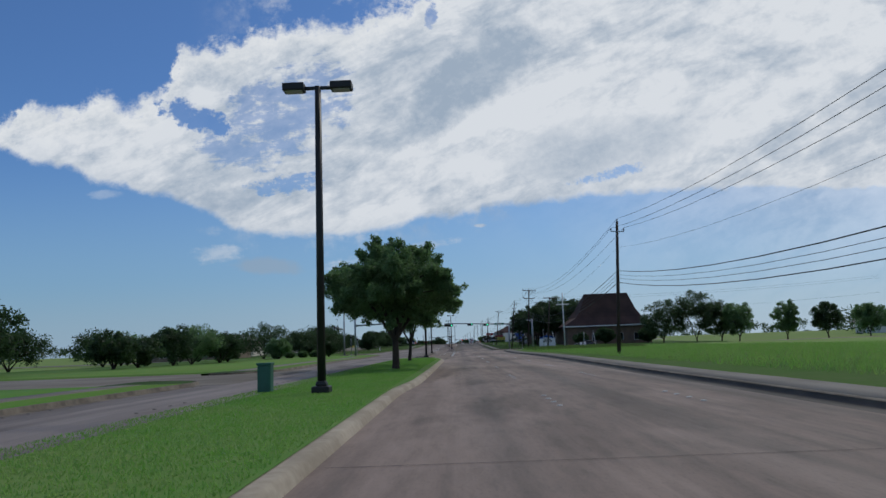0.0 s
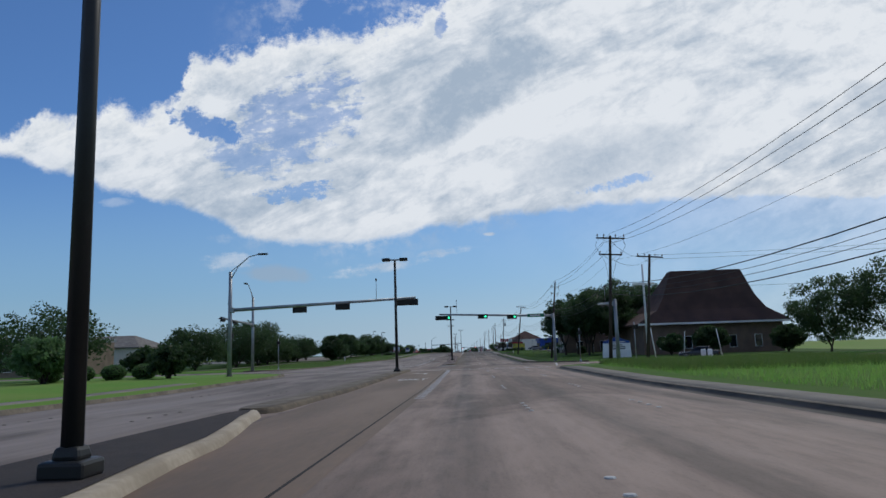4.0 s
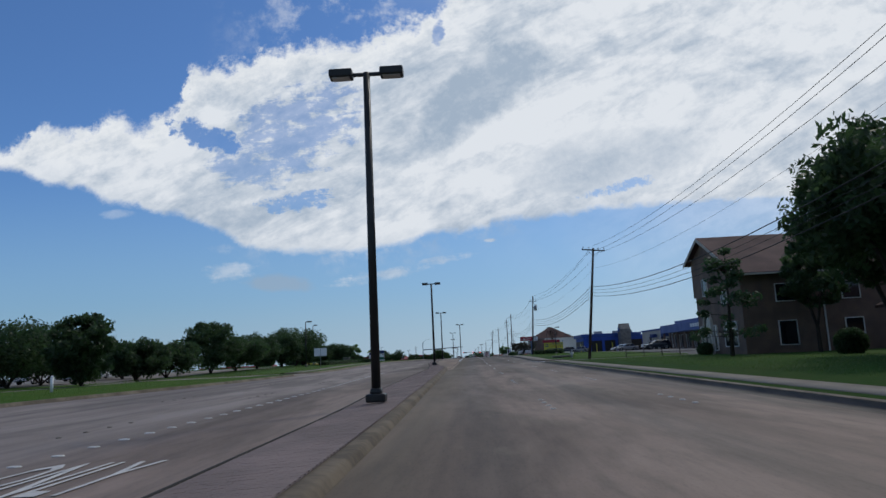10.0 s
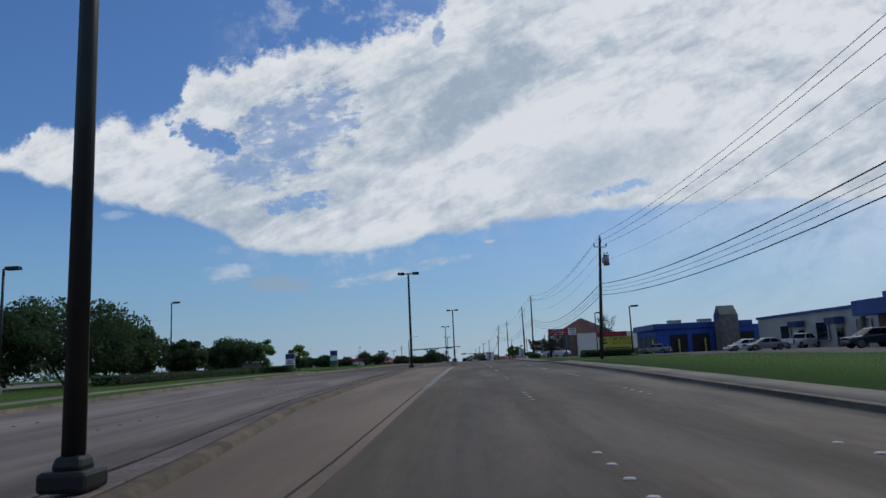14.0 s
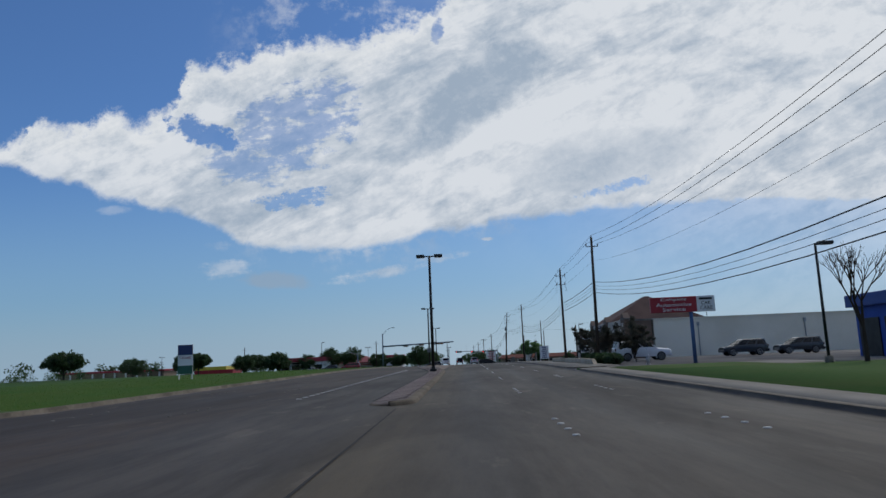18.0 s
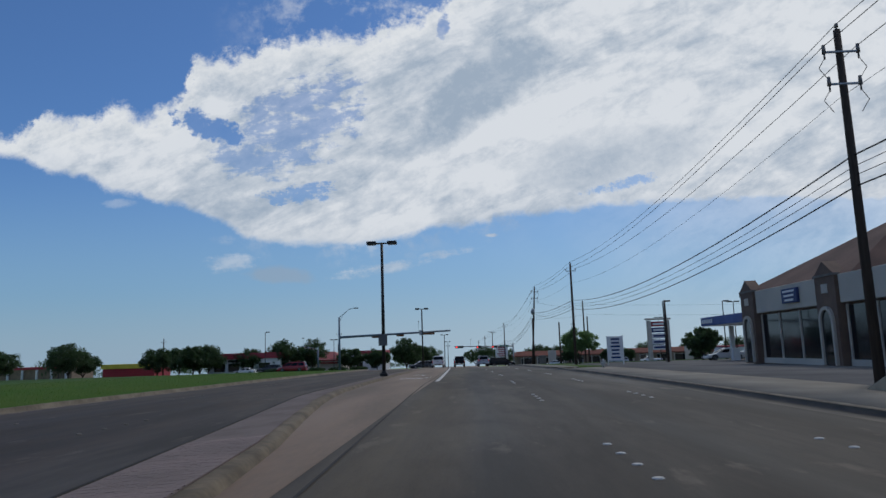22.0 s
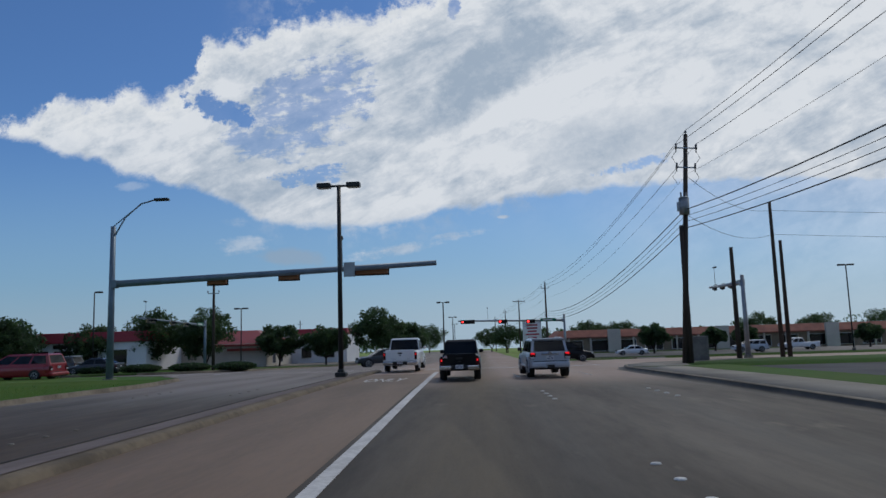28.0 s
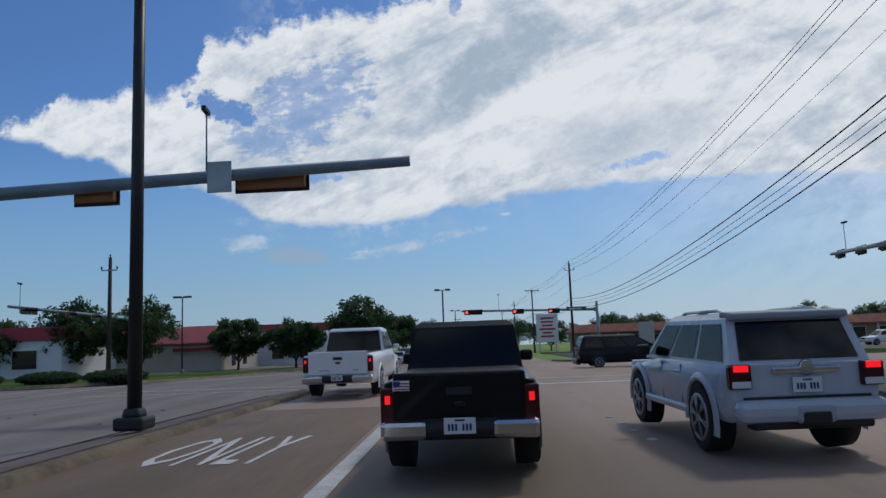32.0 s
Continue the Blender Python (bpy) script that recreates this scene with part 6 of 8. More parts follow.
cs = thing("car_wash_sign", W(19.85, 334.2), "yellow car wash sign with a red header on two posts", "sign")
fc = block(cs, "board", (0, 0, 1.85), (4.45, 0.25, 1.7), M_YELLOWS, 0.03)
block(cs, "header", (-0.5, 0, 3.0), (4.0, 0.3, 0.66), M_RED, 0.03, "dark red header panel")
for x in (-1.7, 1.7):
    block(cs, "post", (x, 0.1, 0.6), (0.16, 0.16, 1.4), M_YELLOWS)
words("lettering", "CAR WASH", 0.5, M_NAVY, fc, pose(0.6, -0.14, 2.36, 90), 0.005, 2.9, 0.44)
words("lettering", "AUTO CARE", 0.5, M_RED, fc, pose(0.75, -0.14, 1.78, 90), 0.005, 2.6, 0.4)
bars(cs, (-1.6, -0.14, 2.08), 1.0, 0.9, 2, M_NAVY, parent=fc)
block(cs, "lettering", (0.1, -0.14, 1.2), (3.4, 0.02, 0.16), M_NAVY, parent=fc)
bars(cs, (-0.5, -0.16, 3.0), 3.4, 0.4, 1, M_PINK)

# ---- automotive service and tan workshop ----
asv = thing("service_sign", W(16.5, 362.2), "wide red and white roadside sign on a blue pole", "sign")
bm = B()
tube(bm, (0.6, 0, 0), (0.6, 0, 3.9), 0.14, 0.14, 12)
part("pole", bm, M_STEELBLUE, asv)
rb = block(asv, "red_panel", (-0.67, 0, 4.38), (3.4, 0.35, 1.15), M_RED, 0.03)
wb = block(asv, "white_panel", (1.7, 0, 4.38), (1.34, 0.36, 1.17), M_BOARD, 0.03)
words("lettering", "Complete", 0.3, M_BOARD, rb, pose(-0.67, -0.185, 4.73, 90), 0.004, 1.9, 0.27)
words("lettering", "Automotive", 0.3, M_BOARD, rb, pose(-0.67, -0.185, 4.38, 90), 0.004, 2.6, 0.27)
words("lettering", "Service", 0.3, M_BOARD, rb, pose(-0.67, -0.185, 4.03, 90), 0.004, 1.7, 0.27)
words("lettering", "CAR", 0.3, M_JOINT, wb, pose(1.7, -0.19, 4.43, 90), 0.004, 0.7, 0.26)
words("lettering", "CARE", 0.3, M_JOINT, wb, pose(1.7, -0.19, 4.08, 90), 0.004, 0.9, 0.26)
block(asv, "lettering", (1.7, -0.19, 4.75), (0.95, 0.02, 0.16), M_JOINT, parent=wb)
tn = house("tan_workshop", 25.4, 56, 404, 418, 5.1, M_TAN, "long windowless tan workshop wall with a flat roof")
block(tn, "coping", (0, -7.0, 5.15), (30.8, 0.3, 0.16), M_TAN)
for x in (-9.5, 4.5):
    block(tn, "gutter_head", (x, -7.1, 4.3), (0.3, 0.2, 0.5), M_GALV)
    block(tn, "downpipe", (x, -7.08, 2.1), (0.1, 0.1, 4.2), M_GALV)
bm = B()
tube(bm, (-7.5, -5, 5.0), (-7.5, -5, 6.2), 0.04, 0.04, 6)
tube(bm, (-8.1, -5, 6.1), (-6.9, -5, 6.1), 0.04, 0.04, 6)
fl = part("floodlight_pole", bm, M_BLACK, tn)
for s in (-1, 1):
    block(tn, "floodlight", (-7.5 + s * 0.6, -5.1, 6.15), (0.4, 0.3, 0.25), M_BLACK, 0.04, parent=fl)
ar = house("arcade_shops", 22.6, 37.0, 418.4, 433.0, 5.2, M_BRICK, "brick and cream shop row with stepped gables and arched doors", base=0.0)
hip_roof(ar, [(7.6, 8.4, 5.2, 0.0, -0.5), (7.6, 8.4, 5.45, 0.0, -0.5), (0.3, 0.5, 9.6, -0.4, -3.0)], M_ROOF)
block(ar, "wing_wall", (-5.9, -14.4, 2.4), (2.6, 14.0, 5.4), M_BRICK)
block(ar, "wing_roof", (-5.8, -14.4, 5.2), (2.9, 14.2, 0.25), M_STONE)
for y, w in ((6.0, 2.4), (-6.2, 2.4), (-18.4, 2.4)):
    block(ar, "gable_pier", (-7.4, y, 2.75), (0.8, w, 5.6), M_BRICK)
    gable_wall(ar, w / 2, -7.4, 5.55, 6.4, M_BRICK, "pier_cap", 0.85, "x", y)
    block(ar, "coping_stone", (-7.4, y, 5.5), (0.95, w + 0.16, 0.14), M_STONE)
    arch_door(ar, (-7.82, y, 0.05), 1.3, 3.2, "w")
    block(ar, "plaque", (-7.83, y, 4.7), (0.06, 0.7, 0.55), M_CREAM)
for y in (-0.1, -12.3):
    block(ar, "fascia", (-7.35, y, 4.6), (0.6, 9.5, 1.7), M_CREAM, 0.03, "cream sign fascia")
    for k in range(3):
        block(ar, "shop_window", (-7.25, y - 3.1 + k * 3.1, 2.0), (0.12, 2.85, 3.2), M_DARKGLASS)
    for k in range(4):
        block(ar, "mullion", (-7.31, y - 4.65 + k * 3.1, 2.0), (0.14, 0.14, 3.3), M_CREAM)
    block(ar, "stall_riser", (-7.3, y, 0.2), (0.24, 9.4, 0.4), M_CREAM)
sb = block(ar, "box_sign", (-7.75, -1.4, 4.65), (0.2, 2.3, 1.0), M_NAVY, 0.03, "dark blue box sign")
for k in range(3):
    block(ar, "lettering", (-7.87, -1.4, 4.95 - k * 0.3), (0.02, 1.7 - 0.2 * k, 0.14), M_BOARD, parent=sb)
# low planter wall on the corner
bm = B()
strip(bm, 368, 394, [(10.5, 0.0), (10.5, 0.56), (10.52, 0.58), (10.78, 0.58), (10.8, 0.56), (10.8, 0.0)], 2)
for y, d in ((368, -1.2), (394, 1.2)):
    foot, top = [[spot(x, y + e, z) for x in (10.5, 10.8)] for e, z in ((d, 0.1), (0, 0.58))]
    low = [spot(x, y, 0.0) for x in (10.5, 10.8)]
    for q in ((foot[0], foot[1], top[1], top[0]), (foot[0], top[0], low[0]), (foot[1], low[1], top[1])):
        bm.faces.new([bm.verts.new(v) for v in q])
solid("planter_wall", bm, M_PALEKERB, "low concrete planter wall beside the pavement", "wall", kind="structure")

# ---- filling station and signs ----
gs = thing("filling_station_canopy", W(34.65, 456.4, -0.1), "blue-edged filling station canopy on square columns", "canopy")
block(gs, "canopy_roof", (0, 0, 4.75), (12.0, 14.0, 1.0), M_BLUE, 0.05)
block(gs, "soffit", (0, 0, 4.22), (11.8, 13.8, 0.06), M_WHITE)
for x in (-3.4, 3.4):
    for y in (-4.2, 4.2):
        block(gs, "column", (x, y, 2.0), (0.45, 0.45, 4.2), M_WHITE)
        block(gs, "pump", (x, y - 0.9, 0.75), (0.8, 0.5, 1.5), M_BOARD, 0.05, "white fuel pump")
for k in range(6):
    block(gs, "lettering", (-6.02, 6.2 - k * 0.62, 4.75), (0.03, 0.42, 0.45), M_BOARD)
ws = thing("price_board", W(16.1, 454.3) @ Matrix.Scale(1.2, 4), "white panel sign with dark bands on two posts", "sign")
bd = block(ws, "board", (0, 0, 1.5), (1.45, 0.2, 2.2), M_BOARD, 0.03)
for x in (-0.7, 0.7):
    block(ws, "post", (x, 0, 1.3), (0.09, 0.14, 2.7), M_WHITE)
bars(ws, (0, -0.11, 1.5), 1.2, 2.0, 6, M_NAVY, parent=bd, seed=4)
tt = thing("tower_sign", W(30.2, 489.0) @ Matrix.Scale(1.45, 4), "tall stone-framed tenant sign with stacked white panels", "sign")
for x in (-1.0, 1.0):
    block(tt, "pillar", (x, 0, 2.2), (0.4, 0.6, 4.5), M_CREAM, 0.03)
block(tt, "cap", (0, 0, 4.6), (2.7, 0.8, 0.18), M_CREAM, 0.03)
for k, (m, z) in enumerate(((M_RED, 4.05), (M_NAVY, 3.4), (M_BOARD, 2.75), (M_BOARD, 2.1), (M_BOARD, 1.5))):
    p = block(tt, "panel", (0, 0, z), (1.6, 0.3, 0.55), m, 0.02)
    block(tt, "lettering", (0, -0.16, z), (1.2, 0.02, 0.2), M_BOARD if m in (M_RED, M_NAVY) else M_NAVY, parent=p)
w2 = thing("white_tenant_sign", W(10.3, 608.0, 0.3) @ Matrix.Scale(1.28, 4), "tall white tenant sign beside the second junction", "sign")
bd = block(w2, "board", (0, 0, 3.2), (3.2, 0.5, 4.2), M_BOARD, 0.03)
for x in (-1.2, 1.2):
    block(w2, "post", (x, 0, 0.8), (0.3, 0.3, 2.2), M_BOARD)
bars(w2, (0, -0.26, 3.3), 2.6, 3.2, 6, M_PINK, parent=bd, seed=9)

# ---- shop rows round the second junction ----
sr = house("shop_row", 14, 96, 590, 604, 3.1, M_TANBRICK, "long brick shop row with a red tiled roof band", base=-3.6)
hip_roof(sr, [(41.8, 7.8, 2.9, 0, 0), (41.8, 7.8, 3.1, 0, 0), (40.2, 6.0, 4.4, 0, 0)], M_TILE)
for k in range(16):
    window(sr, (-38 + k * 5.1, -7.02, 1.4), 3.4, 2.1)
    if k % 4 == 1:
        block(sr, "gable_front", (-38 + k * 5.1 + 2.5, -8.0, 2.2), (2.4, 0.6, 4.6), M_CREAM)
for k in range(20):
    block(sr, "arcade_post", (-39 + k * 4.1, -7.7, 1.4), (0.25, 0.25, 3.0), M_CREAM)
kk = house("drive_through_kiosk", 60, 68, 545, 551, 3.2, M_BOARD, "small white kiosk with dark windows and red trim", base=-2.6)
block(kk, "trim", (0, 0, 3.3), (8.3, 6.3, 0.35), M_PINK)
for x in (-2, 2):
    window(kk, (x, -3.03, 1.5), 1.8, 1.5)
st = house("red_band_store", -64, -46, 545, 560, 3.4, M_BOARD, "white store with a broad red band round its roof", base=-2.1)
block(st, "band", (0, 0, 4.1), (18.6, 15.6, 1.4), M_PINK, 0.04)
for x in (-6, -2.5, 1, 5):
    window(st, (x, -7.53, 1.4), 2.8, 2.0)
block(st, "lettering", (-1, -7.55, 2.95), (6.0, 0.05, 0.5), M_JOINT)
tb = house("tan_restaurant", -46.6, -33.06, 556, 570, 3.6, M_CREAM, "pale restaurant with a red hipped metal roof", base=-3.1)
hip_roof(tb, [(7.4, 7.2, 3.2, 0, 0), (7.4, 7.2, 3.45, 0, 0), (2.0, 1.0, 5.6, 1.5, 0)], M_REDROOF)
for x in (2.6, 4.6):
    window(tb, (x, -6.53, 1.4), 1.4, 1.9)
for y in (-3, 1):
    window(tb, (6.78, y, 1.4), 1.6, 1.9, "w")
block(tb, "awning", (3.6, -7.0, 2.7), (5.2, 1.0, 0.4), M_REDROOF)
block(tb, "poster", (-2.5, -6.55, 1.5), (1.5, 0.08, 0.8), M_PINK)
rt = house("white_restaurant", -38, -24, 572, 584, 4.4, M_BOARD, "white building with a red stepped parapet", base=-3.0)
block(rt, "parapet", (2.2, 0, 5.0), (9.8, 12.3, 1.1), M_PINK, 0.04)
for x in (-4, 0, 4):
    window(rt, (x, -6.03, 1.5), 1.8, 1.8)
far = house("distant_store", -160, -118, 580, 592, 3.0, M_TANBRICK, "long low store far off with a white and red roof edge", base=-3.0)
block(far, "roof_edge", (0, 0, 3.4), (43, 13, 0.7), M_PINK)
for k in range(10):
    block(far, "post", (-20 + k * 4.4, -6.6, 1.4), (0.5, 0.5, 3.0), M_BOARD)
yb = house("yellow_roof_store", -98, -84, 560, 570, 1.9, M_RED, "small red store under a yellow roof band", base=-2.2)
block(yb, "roof_band", (-1.5, 0, 2.5), (12, 10.4, 1.2), M_YELLOWS, 0.05)
wg = house("long_white_store", -60, -38, 600, 615, 4.2, M_BOARD, "long white store beyond the car park", base=-3.6)
block(wg, "coping", (0, 0, 4.3), (22.4, 15.4, 0.3), M_GALV)
hl = house("beige_house", -72, -58, 190, 202, 4.0, M_TAN, "beige house with a grey roof behind trees", base=-0.6)
hip_roof(hl, [(7.6, 6.6, 4.0, 0, 0), (7.6, 6.6, 4.2, 0, 0), (3.5, 0.3, 6.4, 0, 0)], M_STONE)
lb = house("corner_brick_building", -74, -53, 158, 172, 4.6, M_TANBRICK, "brick corner building with a flat pale canopy roof", base=-0.6)
block(lb, "roof", (0, 0, 4.9), (20.5, 16.5, 0.5), M_GALV, 0.04)
for y in (-4, 0, 4):
    window(lb, (9.03, y, 2.0), 2.0, 2.4, "w")
for x in (-6, -2, 3, 6):
    window(lb, (x, -7.03, 2.0), 2.2, 2.4)
fr = house("distant_house", 128, 146, 212, 224, 3.4, M_BOARD, "white distant house beyond the field", base=-0.6)
hip_roof(fr, [(10.6, 7.1, 3.4, 0, 0), (10.6, 7.1, 3.6, 0, 0), (6, 0.3, 6.0, 0, 0)], M_STONE)

# ---- small roadside things ----
gb = thing("cable_cabinet", W(-6.05, 16.6, 0.15), "green metal cable cabinet on the grass median", "cabinet")
block(gb, "body", (0, 0, 0.4), (0.42, 0.38, 0.85), M_GREEN, 0.04)
block(gb, "lid", (0, 0, 0.86), (0.46, 0.42, 0.08), M_GREEN, 0.02)
sn = thing("site_sign", W(-22.1, 327.6), "blue and white development sign on two white posts", "sign")
bd = block(sn, "board", (0, 0, 1.5), (1.2, 0.1, 1.7), M_BOARD, 0.02)
block(sn, "band", (0, -0.06, 2.0), (1.15, 0.03, 0.6), M_NAVY, parent=bd)
bars(sn, (0, -0.06, 1.15), 1.0, 0.8, 3, M_NAVY, parent=bd)
for x in (-0.5, 0.5):
    block(sn, "post", (x, 0.08, 1.1), (0.1, 0.1, 2.5), M_WHITE)
wl = thing("stone_entrance_wall", W(-31, 338.0), "pale stone entrance wall behind a clipped hedge", "wall")
block(wl, "panel", (0, 0, 0.75), (4.2, 0.6, 1.5), M_STONE, 0.04)
block(wl, "cap", (0, 0, 1.55), (4.4, 0.75, 0.14), M_CREAM, 0.02)
fs = thing("for_sale_sign", W(-25.7, 374.0), "tall dark and white sale board on the grass", "sign")
bd = block(fs, "board", (0, 0, 1.95), (1.4, 0.1, 2.7), M_BOARD, 0.02)
block(fs, "top_band", (0, -0.06, 2.8), (1.38, 0.03, 0.9), M_NAVY, parent=bd)
block(fs, "foot_band", (0, -0.06, 1.0), (1.38, 0.03, 0.75), M_GREEN, parent=bd)
words("lettering", "FOR SALE", 0.25, M_RED, bd, pose(0, -0.07, 2.1, 90), 0.004, 1.0, 0.2)
for x in (-0.6, 0.6):
    block(fs, "post", (x, 0.06, 0.5), (0.1, 0.1, 1.4), M_WHITE)
rs = thing("road_sign", W(-19.0, 258.8), "bare pale double road sign seen from behind", "sign")
bm = B()
tube(bm, (0, 0, 0), (0, 0, 2.6), 0.035, 0.035, 8)
part("post", bm, M_GALV, rs)
for x in (-0.42, 0.42):
    block(rs, "plate", (x, 0, 2.2), (0.8, 0.03, 1.0), M_BOARD, 0.01)
ls = thing("lamp_post_sign", W(-5.8, 423.42, 0.15), "grey sign plate bolted to a street lamp", "sign")
block(ls, "plate", (0.0, -0.14, 2.42), (0.6, 0.03, 0.76), M_GREYSIGN, 0.01)
block(ls, "clamp", (0.0, -0.11, 2.42), (0.3, 0.08, 0.2), M_GALV)
b2 = thing("lamp_post_sign", W(-7.88, 490.65, 4.62), "bare grey sign plate on a signal mast arm", "sign")
block(b2, "plate", (0, -0.04, 1.15), (0.62, 0.04, 0.8), M_GALV, 0.01)
hydrant(W(12.5, 254.0, 0.13), M_SILVER, "silver fire hydrant on the grass verge")
hydrant(W(10.6, 432.3, 0.05), M_SILVER, "silver fire hydrant with a dark cap")
mp = thing("marker_post", W(-24.6, 210.0, 0.13), "short white pipeline marker post on the wide verge", "post")
bm = B()
tube(bm, (0, 0, -0.05), (0, 0, 0.85), 0.09, 0.09, 10)
part("post", bm, M_BOARD, mp)
bm = B()
tube(bm, (0, 0, 0.85), (0, 0, 0.98), 0.10, 0.05, 10)
part("cap", bm, M_BOARD, mp)
hydrant(W(13.4, 361.2, 0.1), M_SILVER, "silver fire hydrant beside the drive")
hydrant(W(-20.9, 511.5, 0.12), M_SILVER, "silver fire hydrant on the corner")
cb = thing("drain_box", W(11.6, 256.8, 0.1), "low concrete drain box in the verge", "drain")
block(cb, "lid", (0, 0, 0.18), (2.2, 1.3, 0.2), M_WALK, 0.03)
block(cb, "body", (0, 0, 0.02), (2.0, 1.1, 0.3), M_JOINT)
ub = thing("signal_cabinet", W(12.3, 496.0), "grey metal signal control cabinet", "cabinet")
block(ub, "body", (0, 0, 0.8), (1.1, 0.7, 1.6), M_STONE, 0.03)
block(ub, "door", (0, -0.36, 0.8), (0.9, 0.03, 1.35), M_STONE, 0.02)
for x, y, t in ((25.5, 143.0, 0), (26.4, 143.6, 0)):
    bx = thing("pedestal_box", W(x, y, 0.1), "small pale utility pedestal in the grass", "cabinet")
    block(bx, "body", (0, 0, 0.5), (0.45, 0.35, 1.0), M_BOARD, 0.05)
    block(bx, "base", (0, 0, 0.05), (0.55, 0.45, 0.12), M_WALK)
for x, y, h, n in ((18.6, 319.3, 5.7, 1), (20.0, 348.8, 6.7, 1), (-33.4, 318.6, 8.6, 1), (-25.4, 278, 7.1, 1), (26, 470, 8.0, 1), (42, 488, 9, 2), (36, 476, 8.2, 1), (44, 540, 10.5, 2), (-46, 532, 9.5, 1), (-33, 545, 8, 2), (-110, 560, 8, 2), (78, 540, 9, 2), (-49, 225, 8, 1)):
    lot_lamp(W(x, y), h, n)
for x, y, h in ((-75, 545, 9.5), (-27, 520, 8.5), (-50, 640, 10), (-46, 700, 10)):
    utility_pole(W(x, y), h, "tri", "distant dark wooden utility pole")
for x, y, a in ((19.5, 139, 0.12), (30, 150, 0.15), (29.5, 163, -0.1)):
    gp = thing("guy_post", W(x, y), "slim pale leaning post in the grass", "post")
    bm = B()
    tube(bm, (0, 0, -0.1), (-a * 3.4, 0, 3.4), 0.06, 0.05, 8)
    part("post", bm, M_WHITE, gp)

# low rail beside the shops' drive
rf = thing("rail_fence", W(16.9, 244.6, 0.05), "low dark metal rail fence beside the drive", "fence")
for k in range(6):
    bm = B()
    tube(bm, (k * 1.9, 0, -0.05), (k * 1.9, 0, 0.8), 0.05, 0.05, 8)
    part("post", bm, M_BLACK, rf)
for z in (0.4, 0.72):
    bm = B()
    tube(bm, (0, 0, z), (9.5, 0, z), 0.03, 0.03, 6)
    part("rail", bm, M_BLACK, rf)

# ---- trees and hedges ----
OAK, ELM = "broad dark green oak with a dense crown", "street tree with a rounded green crown"
tree(W(-3.7, 34.9, 0.14), 7.5, 7.9, 2.0, 11, M_LEAF2, "large median elm with a forked trunk and full crown", 56000, 0.075, 80, 5, 0.2, sprigs=330)
tree(W(-4.43, 43.4, 0.14), 8.0, 10.0, 2.2, 12, M_LEAF2, "large median elm with three forked limbs", 50000, 0.075, 80, 3, 0.22, sprigs=330)
tree(W(-4.45, 56.6, 0.14), 6.9, 5.7, 1.8, 13, M_LEAF2, "median elm with a loose pointed crown", 24000, 0.075, 80, 4, 0.15, sprigs=260)
# right of the road before the first junction, and the church grove
for i, (x, y, h, w) in enumerate(((48, 161, 11.0, 12), (55.5, 160, 12.7, 13), (62, 162, 10.2, 10), (64, 156.5, 9.3, 9), (76.5, 160, 9.6, 7), (86, 160, 8.8, 8), (98, 164, 8.5, 9), (112, 175, 8.4, 11), (130, 183, 9, 12), (148, 190, 9, 12), (164, 197, 9, 12), (30.5, 172, 3.4, 4.5), (37, 174, 4.6, 6), (47, 171, 4.4, 5.5))):
    tree(W(x, y), h, w, 0.9 if h > 5 else 0.4, 30 + i, M_LEAF2 if i in (3, 4, 6) else M_LEAF, OAK, 11000, 0.19, 90, dome=0.95)
for i, (x, y, h, w) in enumerate(((18.6, 198, 10.5, 8), (21.8, 191.5, 11.5, 9), (30.5, 199, 14.2, 10), (25.5, 209, 13.8, 9), (34.5, 204, 13.8, 9.5), (30, 207, 13.6, 10), (37, 199, 13.2, 9), (26.5, 193, 11.8, 8.5), (22.0, 205.5, 12.0, 8.5))):
    tree(W(x, y), h * 1.04, w * 1.2, 2.2, 60 + i, M_LEAF, "tall dark oak in the grove beside the church", 14000, 0.2, 110, 4, 0.2)
conifer(W(19.2, 220.4), 7.9, 5.6, 5, "thin pine with layered drooping boughs")
tree(W(26.5, 222.5), 8.5, 5.5, 2.4, 71, M_LEAF, "slim oak before the brick building", 4500, 0.2, 50)
for i, (x, y, s) in enumerate(((24.0, 234.6, 1.2), (30, 231.4, 1.2), (33, 230, 1.2), (24, 213.5, 1.7), (29, 213.5, 1.6), (36, 224, 1.3), (21.0, 231.6, 1.2))):
    hedge(W(x, y), (s * 1.1, s * 1.1, s), 80 + i, M_LEAF, "round clipped dark shrub on the lawn", "shrub", 200, True)
# left of the road
for i, (x, y, h, w) in enumerate(((-39, 50, 7.0, 7), (-45, 57, 6.2, 7), (-38, 71, 4.5, 4.5), (-38.5, 78, 4.1, 5), (-38, 87, 5.8, 5.5), (-39, 96, 6.2, 8), (-37, 102, 5.3, 6), (-38, 109, 4.9, 4.5), (-38.5, 131, 7.8, 10), (-47, 120, 6.6, 8), (-54, 66, 6, 8), (-58, 84, 6, 9), (-56, 104, 6.2, 9), (-33, 122, 4.0, 4.2), (-24.6, 126, 3.0, 3.2), (-29, 131, 3.0, 3.4), (-66, 60, 7, 9), (-60, 118, 6.5, 9))):
    tree(W(x, y), h, w * 1.3, 0.2, 100 + i, M_LEAF2 if i % 4 == 1 else M_LEAF, "bushy green tree behind the grass verge", 7500, 0.17, 80, dome=1.0)
